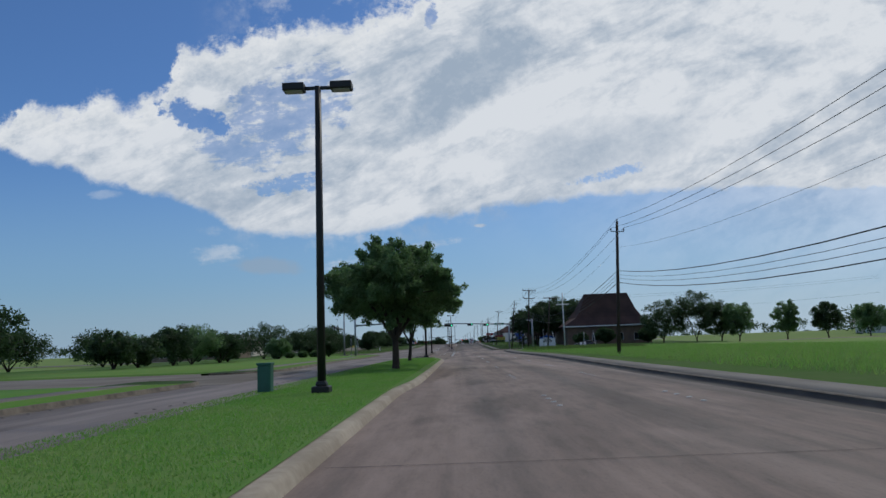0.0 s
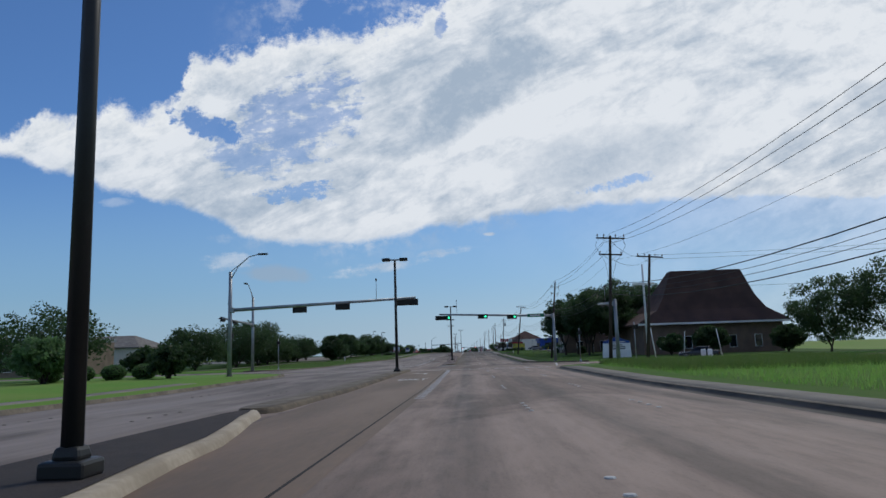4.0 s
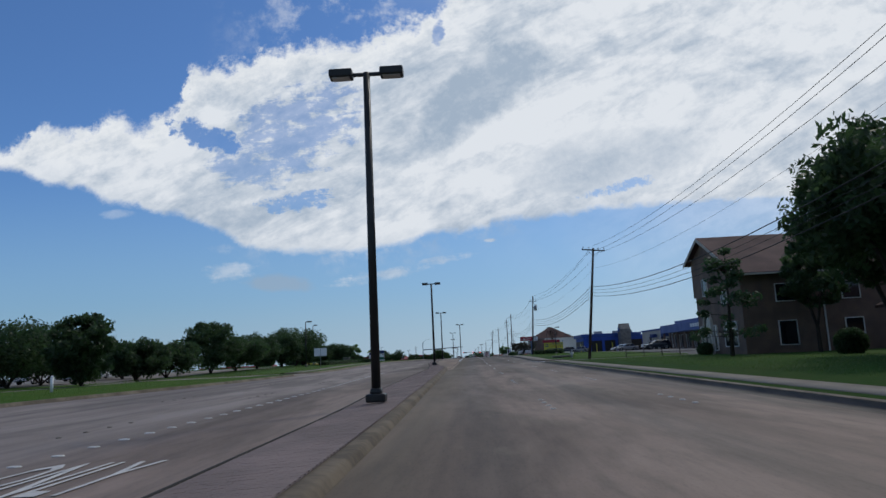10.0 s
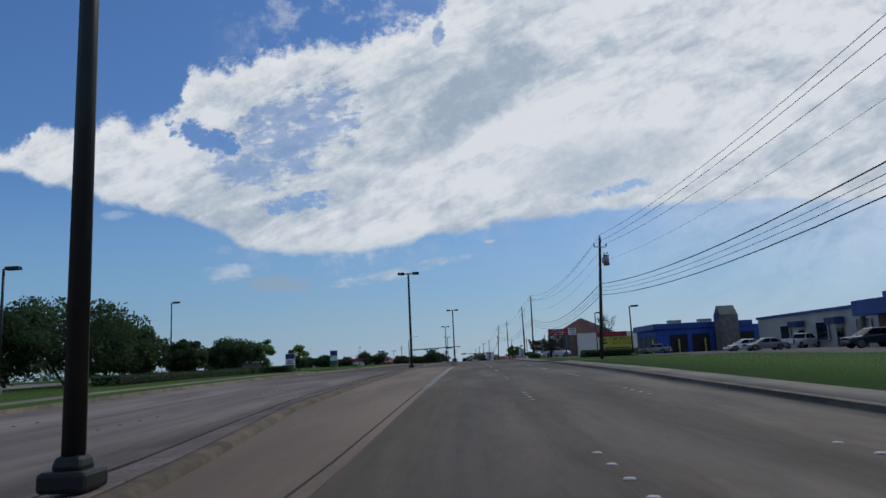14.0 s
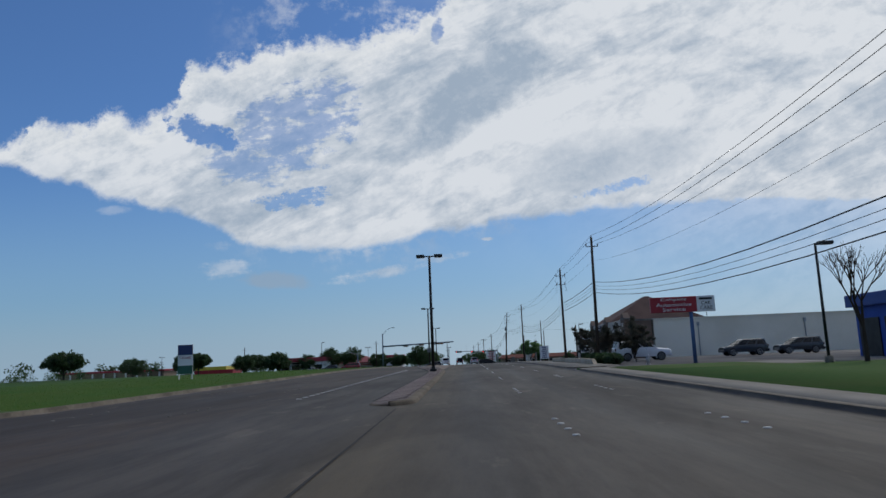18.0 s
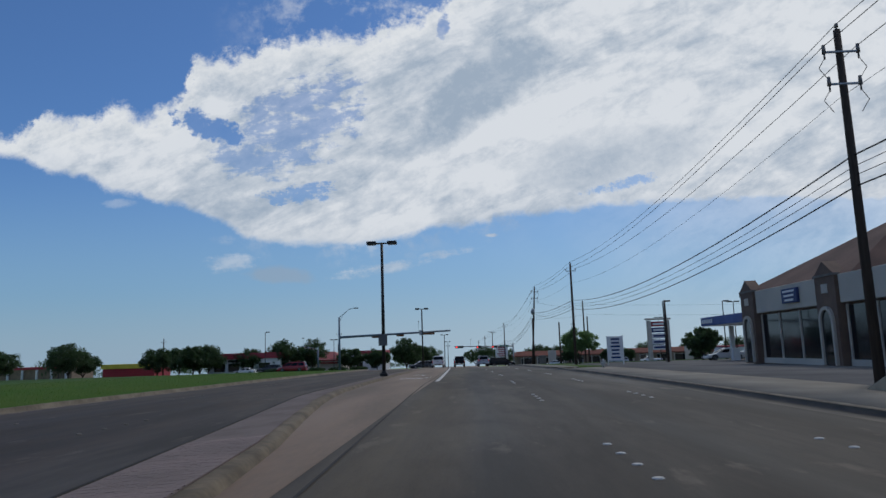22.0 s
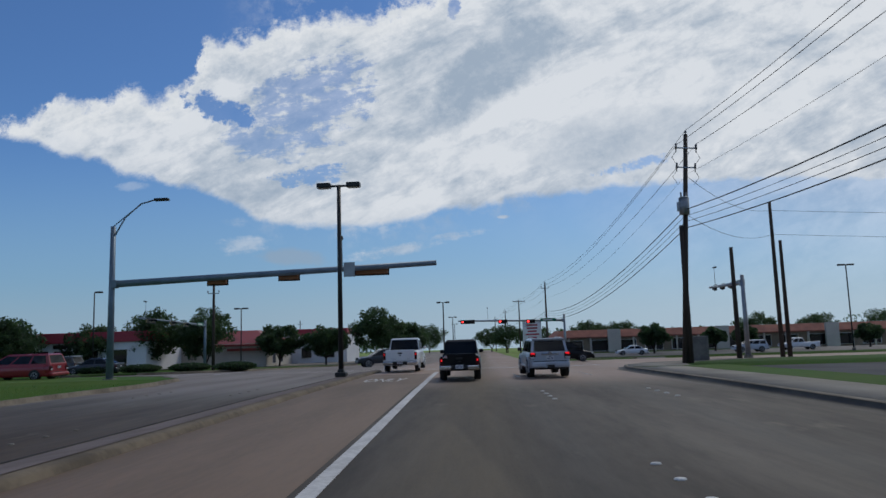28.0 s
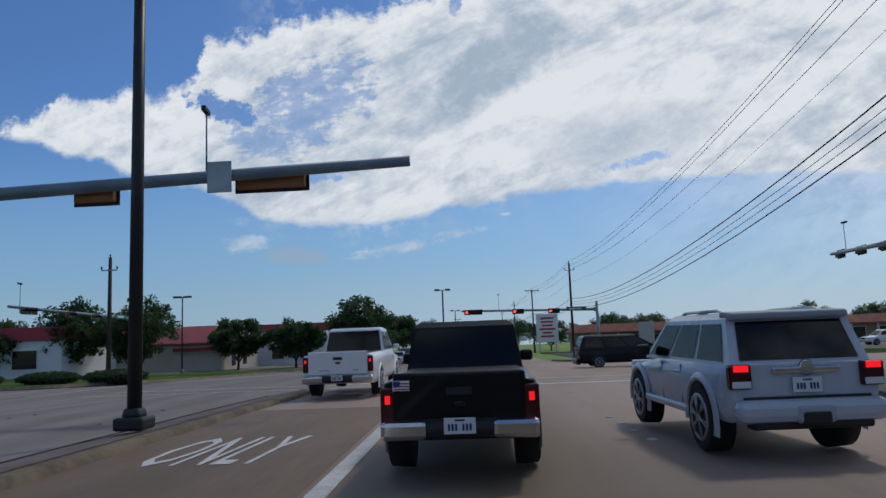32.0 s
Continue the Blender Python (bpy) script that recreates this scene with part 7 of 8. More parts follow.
for i, (x, y, h, w) in enumerate(((-39, 168, 6.8, 8), (-39, 186, 8.2, 10), (-38, 195, 8.7, 8), (-38, 201.5, 4.9, 5), (-38, 208, 6.3, 6.5), (-38, 216.5, 4.5, 5), (-38.4, 226.5, 6.4, 9), (-29.5, 222, 6.1, 4.2), (-31.5, 235, 4.2, 5), (-33, 245, 4.4, 6), (-33, 258, 7.2, 6), (-33, 267.5, 5.6, 8), (-33, 277.5, 5.9, 6), (-31.5, 286, 6.4, 6), (-31, 294, 7.6, 9), (-31.5, 301.5, 6.4, 6), (-33, 309.5, 5.8, 5), (-32, 319, 4.5, 4), (-31, 331, 5.0, 6.5), (-46, 214, 5.5, 9), (-44, 240, 4.6, 8), (-46, 205, 5.5, 9), (-43, 255, 4.5, 7))):
    tree(W(x, y), h, w * 1.4, 0.3, 130 + i, M_LEAF, "dark oak in the row behind the grass verge", 12000, 0.17, 110, dome=1.0)
for i, (x, y) in enumerate(((-31.0, 303.5), (-36, 326), (-41, 322))):
    tree(W(x, y), 4.2, 3.8, 1.3, 160 + i, M_PLUM, "small purple-leaved plum tree", 2200, 0.17, 36, 3, 0.1)
tree(W(-22.2, 332.5), 3.7, 3.3, 1.2, 165, M_LEAF3, "small yellow-green tree with a thin trunk", 1800, 0.15, 30, 3, 0.07)
tree(W(-27, 332), 4.6, 4.4, 1.2, 166, M_LEAF2, "young green tree behind the entrance sign", 2400, 0.18, 36, 3, 0.09)
for i, (x, y, h, w) in enumerate(((-64, 420, 4.0, 5.5), (-50, 440, 3.4, 4), (-84, 520, 6.5, 8), (-72, 535, 6, 7), (-64, 540, 6, 7), (-56, 516, 5, 5), (-54, 546, 5.6, 7), (-46.4, 548, 7.4, 7.5), (-39, 548, 7.2, 7), (-62, 540, 6.5, 8), (-71, 545, 6.5, 8), (-31, 556, 5.5, 6), (-24, 556, 5, 6.5), (-16.8, 560, 7.2, 8), (-15, 585, 6, 7), (-48, 570, 6, 7), (-106, 530, 6, 8), (-95, 545, 6, 7), (-20, 610, 7, 9), (-24, 640, 7, 9), (-18, 680, 8, 10))):
    tree(W(x, y), h * 1.2, w * 1.3, 1.1, 180 + i, M_LEAF, "dark rounded tree by the distant shops", 9000, 0.21, 90, dome=0.95)
for i, (x, y, h, w) in enumerate(((27, 568, 4.6, 5), (38, 572, 3.8, 4), (44, 575, 4.0, 4), (62, 570, 3.6, 4), (23, 610, 6.5, 9), (30, 612, 6.5, 9), (60, 612, 7.5, 9), (75, 614, 7, 9), (88, 612, 7.5, 9), (100, 610, 7, 10), (12, 620, 6, 8), (6, 640, 7, 9), (2, 665, 7, 9), (34, 480, 4.5, 5), (48, 484, 5, 7), (60, 490, 5, 7), (40, 466, 3.2, 5))):
    tree(W(x, y), h * 1.1, w * 1.2, 0.9, 220 + i, M_LEAF, "dark rounded tree by the shop row", 7000, 0.2, 80, dome=0.95)
tree(W(15.0, 473.0, 0.1), 5.2, 5.8, 0.5, 250, M_LEAF2, "small bushy tree with several stems on the verge", 9000, 0.13, 70, 5, 0.09)
bare_tree(W(21.6, 348.0), 7.3, 5.6, 3, "leafless tree with fine upright twigs")
for i, (x, y, h, w) in enumerate(((15.4, 397, 4.3, 4.2), (16.9, 393, 4.2, 4.6), (19.0, 391, 4.4, 5.0), (16.05, 376.0, 3.7, 2.5))):
    tree(W(x, y, 0.1), h, w, 0.35, 260 + i, M_MYRTLE, "crape myrtle shrub with dark reddish-green leaves", 4200 if i < 3 else 1500, 0.09, 46 if i < 3 else 26, 6, 0.05, sprigs=30 if i < 3 else 26, reach=0.35 if i < 3 else 0.6)
hedge(W(18.2, 331.0), (6.5, 2.2, 0.95), 300, M_LEAF, "clipped low hedge under the roadside sign")
hedge(W(-24.5, 302, 0.1), (2.2, 34, 0.62), 301, M_LEAF, "long clipped hedge along the car park", density=60)
hedge(W(-24.5, 322.0, 0.1), (8, 1.6, 0.7), 302, M_LEAF, "clipped hedge beside the drive")
for k in range(6):
    hedge(W(12.2 + 0.4 * (k % 2), 367.5 + k * 2.0, 0.1), (1.5, 1.9, 0.85), 310 + k, M_LEAF, "low rounded dark shrub in the planter", "shrub", 220, True)
for k in range(5):
    hedge(W(-38 + k * 4.1, 511 + 0.5 * (k % 2), 0.1), (3.6, 1.5, 0.7), 320 + k, M_LEAF, "low clipped shrub on the street corner", "shrub", 120, True)
for k in range(4):
    hedge(W(-34 + 2.2 * k, 124.5 + k, 0.1), (2.0, 1.8, 1.3), 330 + k, M_LEAF2, "rounded green shrub beside the road", "shrub", 120, True)
# distant belt of trees that closes the view
rng = np.random.default_rng(77)
cs = []
for a in range(420):
    s = a / 420
    y = 620 + 500 * rng.random()
    x = rng.uniform(-420, 420)
    if abs(x - bend(y)) < 26:
        continue
    cs.append((x, y, rise(y) + 1.5 + 4.5 * rng.random()))
for a in range(240):
    x = rng.choice((-1, 1)) * rng.uniform(110, 300)
    y = rng.uniform(120, 600)
    cs.append((x, y, rise(y) + 1.5 + 4.0 * rng.random()))
cs = np.array(cs)
v, f = leaf_cloud(rng, cs, 2.2 + 2.2 * rng.random(len(cs)), 60000, 0.55)
tagged(new("distant_trees", numpy_mesh("distant_trees", v, f, M_LEAF)), "belt of dark trees far off round the fields", "trees", kind="stuff")
# grass
tufts("median_grass", -6.6, -2.15, -4, 62, 110000, 0.04, 401, "short green grass blades on the median", 0.165)
tufts("median_grass", -6.65, -2.7, 62, 70.1, 12500, 0.04, 408, "short green grass blades on the median", 0.165)
tufts("verge_grass", 11.2, 40, 0, 126, 60000, 0.32, 402, "long rough grass in the field", 0.12)
tufts("corner_grass", 12.2, 30, 108, 131, 60000, 0.5, 403, "tall unmown grass at the corner", 0.1)
tufts("verge_grass", 11.3, 24, 247, 304, 16000, 0.1, 404, "short grass blades on the verge", 0.13)
tufts("verge_grass", 11.3, 24, 162, 237, 16000, 0.1, 405, "short grass blades on the lawn", 0.13)
tufts("verge_grass", -34, -18.6, 163, 318, 20000, 0.12, 406, "short grass blades on the wide lawn", 0.13)
tufts("verge_grass", -40, -15.2, 333, 484, 26000, 0.12, 407, "short grass blades on the wide lawn", 0.13)


# ---- vehicles ----
M_TYRE = mat("tyre_rubber", (0.014, 0.014, 0.014), rough=0.85)
M_RIM = mat("alloy_rim", (0.34, 0.35, 0.36), rough=0.35, metal=0.7, size=0.4)
M_CARGLASS = mat("tinted_car_glass", (0.008, 0.009, 0.011), rough=0.05, spec=0.7)
M_TAIL = mat("red_tail_lamp", (0.055, 0.004, 0.005), rough=0.2)
M_BRAKE = mat("lit_brake_lamp", (0.5, 0.02, 0.02), rough=0.2, glow=(1.0, 0.012, 0.02, 0.75))
M_HEADL = mat("clear_headlamp", (0.6, 0.62, 0.64), rough=0.1, spec=0.7)
M_CHROME = mat("chrome", (0.7, 0.71, 0.72), rough=0.12, metal=1.0, size=0.4)
M_PLASTIC = mat("black_plastic", (0.018, 0.018, 0.018), rough=0.65)
M_SPOILER = mat("dull_silver_paint", (0.30, 0.33, 0.37), rough=0.6, spec=0.2)
M_PLATE = mat("number_plate", (0.62, 0.63, 0.65), rough=0.5)


def paint(name, c, coat=0.7):
    return mat(name, c, tuple(v * 0.88 for v in c), rough=0.3, metal=0.1, size=1.5, fine=4, coat=coat, spec=0.4 * coat)


P_BLACK = paint("black_car_paint", (0.006, 0.007, 0.009), 0.25)
P_WHITE = paint("white_car_paint", (0.72, 0.73, 0.75))
P_SILVER = paint("silver_blue_car_paint", (0.42, 0.46, 0.52), 0.5)
P_DARK = paint("dark_blue_car_paint", (0.02, 0.027, 0.035))
P_RED = paint("red_car_paint", (0.28, 0.02, 0.03))
P_GREY = paint("grey_car_paint", (0.22, 0.22, 0.22))


def shell(bm, stations, n_side=1):
    """A body skinned over cross-sections (y, half widths low/mid/top, z low/mid/shoulder/top)."""
    rings = []
    for y, wl, wm, wt, zl, zm, zt in stations:
        half = [(wl, zl), (wl * 1.02, zl + (zm - zl) * 0.35), (wm, zm), (wm * 0.985, zm + (zt - zm) * 0.55), (wt, zt - 0.03), (wt * 0.86, zt)]
        ring = [bm.verts.new((x, y, z)) for x, z in half] + [bm.verts.new((-x, y, z)) for x, z in half[::-1]]
        rings.append(ring)
    n = len(rings[0])
    for a, b in zip(rings, rings[1:]):
        for k in range(n):
            bm.faces.new((a[k], a[(k + 1) % n], b[(k + 1) % n], b[k])).smooth = True
    bm.faces.new(rings[0][::-1])
    bm.faces.new(rings[-1])
    return bm


def wheel(ob, x, y, r, w):
    bm = B()
    s = 1 if x > 0 else -1
    tube(bm, (x - s * w, y, r), (x, y, r), r, r * 0.97, 22)
    tube(bm, (x, y, r), (x + s * 0.02, y, r), r * 0.97, r * 0.88, 22)
    wh_ = part("wheel", bm, M_TYRE, ob)
    bm = B()
    outer = [(math.cos(k * math.tau / 20), math.sin(k * math.tau / 20)) for k in range(21)]
    sheet(bm, [[Vector((x + s * d, y + c * r * q, r + e * r * q)) for c, e in outer] for q, d in ((0.70, 0.02), (0.68, 0.032), (0.60, 0.032), (0.58, 0.021))])
    for k in range(6):
        a = k * math.tau / 6 + 0.3
        for d in (-0.11, 0.11):
            tube(bm, (x + s * 0.034, y + math.cos(a) * r * 0.12, r + math.sin(a) * r * 0.12), (x + s * 0.028, y + math.cos(a + d) * r * 0.61, r + math.sin(a + d) * r * 0.61), r * 0.035, r * 0.03, 5)
    tube(bm, (x, y, r), (x + s * 0.045, y, r), r * 0.16, r * 0.12, 10)
    part("rim", bm, M_RIM, wh_)


def quad_panel(ob, name, pts, material, thick=0.015, label="", parent=None):
    bm = B()
    vs = [bm.verts.new(p) for p in pts]
    bm.faces.new(vs)
    bmesh.ops.solidify(bm, geom=bm.faces[:], thickness=thick)
    return part(name, bm, material, parent or ob, label)


def vehicle(m, kind, pm, label, category, L=4.6, wd=1.85, h=1.5, brake=False, rails=False, trim=None):
    """A car, van, suv or pickup: its nose to +y, its tail at y = 0."""
    ob = thing({"pickup": "pickup_truck", "suv": "suv_car", "van": "minivan", "car": "sedan_car"}[kind], m, label, category)
    hw = wd / 2
    r = 0.40 if kind in ("pickup", "suv") else 0.33
    z0 = 0.42 if kind in ("pickup", "suv") else 0.26
    belt = {"pickup": 1.18, "suv": 1.16, "van": 1.05, "car": 0.92}[kind] * h / {"pickup": 1.9, "suv": 1.8, "van": 1.72, "car": 1.46}[kind]
    if kind == "pickup":
        st = [(0.02, hw * 0.93, hw * 0.96, hw * 0.93, z0 + 0.08, z0 + 0.42, belt), (0.12, hw * 0.97, hw, hw * 0.96, z0, z0 + 0.42, belt + 0.02), (L * 0.42, hw * 0.98, hw, hw * 0.96, z0, z0 + 0.42, belt + 0.03), (L * 0.72, hw * 0.98, hw, hw * 0.95, z0, z0 + 0.42, belt + 0.03), (L * 0.78, hw * 0.97, hw, hw * 0.9, z0, z0 + 0.4, belt - 0.02), (L * 0.96, hw * 0.94, hw * 0.95, hw * 0.8, z0 + 0.05, z0 + 0.4, belt - 0.12), (L, hw * 0.86, hw * 0.88, hw * 0.7, z0 + 0.12, z0 + 0.38, belt - 0.2)]
        ca, cb, ct0, ct1 = L * 0.40, L * 0.79, L * 0.44, L * 0.64
    elif kind == "suv":
        st = [(0.04, hw * 0.9, hw * 0.95, hw * 0.9, z0 + 0.08, z0 + 0.35, belt), (0.16, hw * 0.96, hw, hw * 0.95, z0, z0 + 0.38, belt + 0.02), (L * 0.5, hw * 0.97, hw, hw * 0.95, z0, z0 + 0.38, belt + 0.02), (L * 0.7, hw * 0.97, hw, hw * 0.93, z0, z0 + 0.38, belt), (L * 0.76, hw * 0.96, hw * 0.99, hw * 0.86, z0, z0 + 0.36, belt - 0.05), (L * 0.96, hw * 0.92, hw * 0.94, hw * 0.78, z0 + 0.05, z0 + 0.35, belt - 0.14), (L, hw * 0.82, hw * 0.86, hw * 0.66, z0 + 0.12, z0 + 0.34, belt - 0.24)]
        ca, cb, ct0, ct1 = 0.10, L * 0.76, 0.34, L * 0.56
    elif kind == "van":
        st = [(0.03, hw * 0.9, hw * 0.95, hw * 0.9, z0 + 0.1, z0 + 0.4, belt), (0.2, hw * 0.96, hw, hw * 0.95, z0, z0 + 0.4, belt), (L * 0.68, hw * 0.97, hw, hw * 0.94, z0, z0 + 0.4, belt), (L * 0.8, hw * 0.96, hw * 0.98, hw * 0.86, z0, z0 + 0.38, belt - 0.06), (L * 0.95, hw * 0.9, hw * 0.92, hw * 0.74, z0 + 0.05, z0 + 0.36, belt - 0.22), (L, hw * 0.8, hw * 0.82, hw * 0.6, z0 + 0.1, z0 + 0.32, belt - 0.34)]
        ca, cb, ct0, ct1 = 0.06, L * 0.84, 0.3, L * 0.62
    else:
        st = [(0.0, hw * 0.86, hw * 0.9, hw * 0.8, z0 + 0.12, z0 + 0.4, belt), (0.15, hw * 0.94, hw * 0.97, hw * 0.88, z0, z0 + 0.38, belt + 0.03), (L * 0.25, hw * 0.97, hw, hw * 0.93, z0, z0 + 0.38, belt + 0.03), (L * 0.65, hw * 0.97, hw, hw * 0.92, z0, z0 + 0.38, belt + 0.01), (L * 0.72, hw * 0.96, hw * 0.98, hw * 0.86, z0, z0 + 0.36, belt - 0.04), (L * 0.95, hw * 0.9, hw * 0.92, hw * 0.74, z0 + 0.05, z0 + 0.34, belt - 0.2), (L, hw * 0.8, hw * 0.82, hw * 0.62, z0 + 0.1, z0 + 0.3, belt - 0.28)]
        ca, cb, ct0, ct1 = L * 0.12, L * 0.74, L * 0.28, L * 0.54
    bm = B()
    shell(bm, st)
    part("body", bm, pm, ob)
    # cabin
    top, wc, wr = h, hw * 0.93, hw * (0.80 if kind in ("pickup", "suv") else 0.74)
    bm = B()
    lo = [(-wc, ca), (wc, ca), (wc, cb), (-wc, cb)]
    mid = [(-wr * 1.03, ct0), (wr * 1.03, ct0), (wr * 1.03, ct1), (-wr * 1.03, ct1)]
    hi = [(-wr * 0.9, ct0 + 0.12), (wr * 0.9, ct0 + 0.12), (wr * 0.9, ct1 - 0.15), (-wr * 0.9, ct1 - 0.15)]
    rings = [[bm.verts.new((x, y, z)) for x, y in p] for p, z in ((lo, belt - 0.02), (mid, top - 0.07), (hi, top))]
    for a, b in zip(rings, rings[1:]):
        for k in range(4):
            bm.faces.new((a[k], a[(k + 1) % 4], b[(k + 1) % 4], b[k]))
    bm.faces.new(rings[-1])
    bm.faces.new(rings[0][::-1])
    part("cabin", bm, pm, ob)

    def on(a, b, s, q):
        return Vector(a).lerp(Vector(b), s) + Vector(q)

    zb, zt = belt - 0.02, top - 0.07
    A = [(-wc, ca, zb), (wc, ca, zb), (wr * 1.03, ct0, zt), (-wr * 1.03, ct0, zt)]
    F_ = [(wc, cb, zb), (-wc, cb, zb), (-wr * 1.03, ct1, zt), (wr * 1.03, ct1, zt)]

    def inset(q, lo_, hi_, side, off):
        a, b, c, d = (Vector(p) for p in q)
        l0, l1 = a.lerp(d, lo_), b.lerp(c, lo_)
        h0, h1 = a.lerp(d, hi_), b.lerp(c, hi_)
        return [l0.lerp(l1, side) + off, l1.lerp(l0, side) + off, h1.lerp(h0, side) + off, h0.lerp(h1, side) + off]

    quad_panel(ob, "rear_window", inset(A, 0.06, 0.95, 0.035, Vector((0, -0.012, 0))) if kind == "pickup" else inset(A, 0.13, 0.93, 0.07, Vector((0, -0.012, 0))), M_CARGLASS)
    quad_panel(ob, "windscreen", inset(F_, 0.08, 0.94, 0.05, Vector((0, 0.012, 0.006))), M_CARGLASS)
    ends = (0.04, 0.5, 0.96) if kind in ("pickup", "car") else (0.04, 0.34, 0.66, 0.97)
    for s in (-1, 1):
        q = [Vector((s * wc, ca, zb)), Vector((s * wc, cb, zb)), Vector((s * wr * 1.03, ct1, zt)), Vector((s * wr * 1.03, ct0, zt))]
        for e0, e1 in zip(ends, ends[1:]):
            l0, l1 = q[0].lerp(q[1], e0 + 0.02), q[0].lerp(q[1], e1 - 0.02)
            h0, h1 = q[3].lerp(q[2], e0 + 0.02), q[3].lerp(q[2], e1 - 0.02)
            o = Vector((s * 0.012, 0, 0))
            quad_panel(ob, "side_window", [l0.lerp(h0, 0.1) + o, l1.lerp(h1, 0.1) + o, l1.lerp(h1, 0.9) + o, l0.lerp(h0, 0.9) + o], M_CARGLASS)
        bm = B()
        box(bm, (s * (hw + 0.08), cb - 0.35 if kind != "car" else cb - 0.25, belt + 0.1), (0.19, 0.11, 0.16), bevel=0.04)
        part("wing_mirror", bm, trim or pm, ob)
        yy = 0.035
        zt_ = belt - 0.16 if kind != "suv" else belt - 0.02
        bm = B()
        box(bm, (s * hw * (0.9 if kind == "pickup" else 0.86), yy, zt_ - 0.1), (0.15 if kind == "pickup" else 0.24, 0.12, 0.42 if kind == "pickup" else 0.26), bevel=0.025)
        tl = part("tail_lamp", bm, M_TAIL, ob, "red tail lamp")
        bm = B()
        if brake:
            box(bm, (s * hw * (0.9 if kind == "pickup" else 0.86), yy - 0.063, zt_ - 0.01), (0.055, 0.012, 0.085) if kind == "pickup" else (0.16, 0.012, 0.07), bevel=0.004)
            part("lit_bulb", bm, M_BRAKE, tl, "glowing red brake light")
            bm = B()
        box(bm, (s * hw * (0.9 if kind == "pickup" else 0.86), yy - 0.061, zt_ - (0.26 if kind == "pickup" else 0.18)), (0.11 if kind == "pickup" else 0.2, 0.012, 0.07), bevel=0.004)
        part("clear_lens", bm, M_HEADL if kind != "pickup" else M_TAIL, tl)
        bm = B()
        box(bm, (s * hw * 0.68, L - 0.1, z0 + 0.42), (0.34, 0.14, 0.17), bevel=0.03)
        part("headlamp", bm, M_HEADL, ob)
        for yw in (L * (0.21 if kind != "car" else 0.2), L * 0.81):
            wheel(ob, s * (hw + (0.0 if kind in ('van', 'car') else 0.015)), yw, r, 0.25)
            bm = B()
            pts = [(yw + math.cos(a) * (r + 0.055), r + math.sin(a) * (r + 0.055)) for a in [math.pi * k / 12 for k in range(13)]]
            for (y0_, z0_), (y1_, z1_) in zip(pts, pts[1:]):
                vs = [bm.verts.new((s * (hw + 0.005), y0_, z0_)), bm.verts.new((s * (hw + 0.005), y1_, z1_)), bm.verts.new((s * (hw - 0.32), y1_, z1_)), bm.verts.new((s * (hw - 0.32), y0_, z0_))]
                bm.faces.new(vs)
            # flat black half disc paints the shade inside the wheel well
            vs = [bm.verts.new((s * (hw + 0.006), y_, z_)) for y_, z_ in pts]
            bm.faces.new(vs)
            part("wheel_arch", bm, M_PLASTIC, ob)
            if kind in ("suv", "pickup"):
                bm = B()
                rings = [[(s * (hw + d), yw + math.cos(a) * (r + q), r + math.sin(a) * (r + q)) for a in [math.pi * (k - 0.6) / 13 for k in range(16)]] for d, q in ((0.0, 0.03), (0.035, 0.035), (0.04, 0.07), (0.0, 0.125))]
                sheet(bm, [[Vector(v) for v in ring] for ring in rings])
                for f in bm.faces:
                    f.smooth = True
                part("wheel_flare", bm, pm, ob)
    bm = B()
    box(bm, (0, -0.03, z0 + 0.13), (wd * 0.965, 0.22, 0.19 if kind == "pickup" else 0.24), bevel=0.08)
    bp = part("rear_bumper", bm, M_PLASTIC if kind == "pickup" else pm, ob)
    if kind == "pickup":
        for s in (-1, 1):
            bm = B()
            box(bm, (s * wd * 0.345, -0.045, z0 + 0.13), (wd * 0.29, 0.25, 0.19), bevel=0.05)
            part("bumper_end", bm, M_CHROME, bp, "chrome bumper end")
    else:
        bm = B()
        box(bm, (0, 0.02, z0 - 0.01), (wd * 0.78, 0.2, 0.1), bevel=0.03)
        part("valance", bm, M_PLASTIC, bp)
        if kind == "suv":
            bm = B()
            box(bm, (0, -0.075, z0 + 0.1), (0.42, 0.16, 0.19), bevel=0.04)
            nt = part("hitch_surround", bm, M_SPOILER, bp)
            bm = B()
            box(bm, (0, -0.09, z0 + 0.06), (0.31, 0.15, 0.15), bevel=0.03)
            part("hitch_recess", bm, M_PLASTIC, nt)
        bm = B()
        box(bm, (0, 0.03, z0 + 0.26), (wd * 0.82, 0.06, 0.03))
        part("tailgate_seam", bm, M_PLASTIC, bp)
    bm = B()
    box(bm, (0, L - 0.05, z0 + 0.12), (wd * 0.9, 0.22, 0.26), bevel=0.06)
    part("front_bumper", bm, M_CHROME if kind == "pickup" else pm, ob)
    bm = B()
    box(bm, (0, L - 0.02, z0 + 0.42), (wd * 0.5, 0.08, 0.2), bevel=0.02)
    part("grille", bm, M_PLASTIC, ob)
    zp = z0 + 0.17 if kind == "pickup" else belt - 0.22
    bm = B()
    box(bm, (0, -0.16 if kind == "pickup" else 0.0, zp), (0.31, 0.02, 0.155), bevel=0.004)
    pl = part("number_plate", bm, M_PLATE, ob)
    bm = B()
    for k in range(7):
        if k != 3:
            box(bm, (-0.105 + k * 0.035, -0.172 if kind == "pickup" else -0.012, zp - 0.012), (0.022, 0.006, 0.065))
    box(bm, (0, -0.172 if kind == "pickup" else -0.012, zp + 0.055), (0.1, 0.006, 0.018))
    part("lettering", bm, M_NAVY, pl)
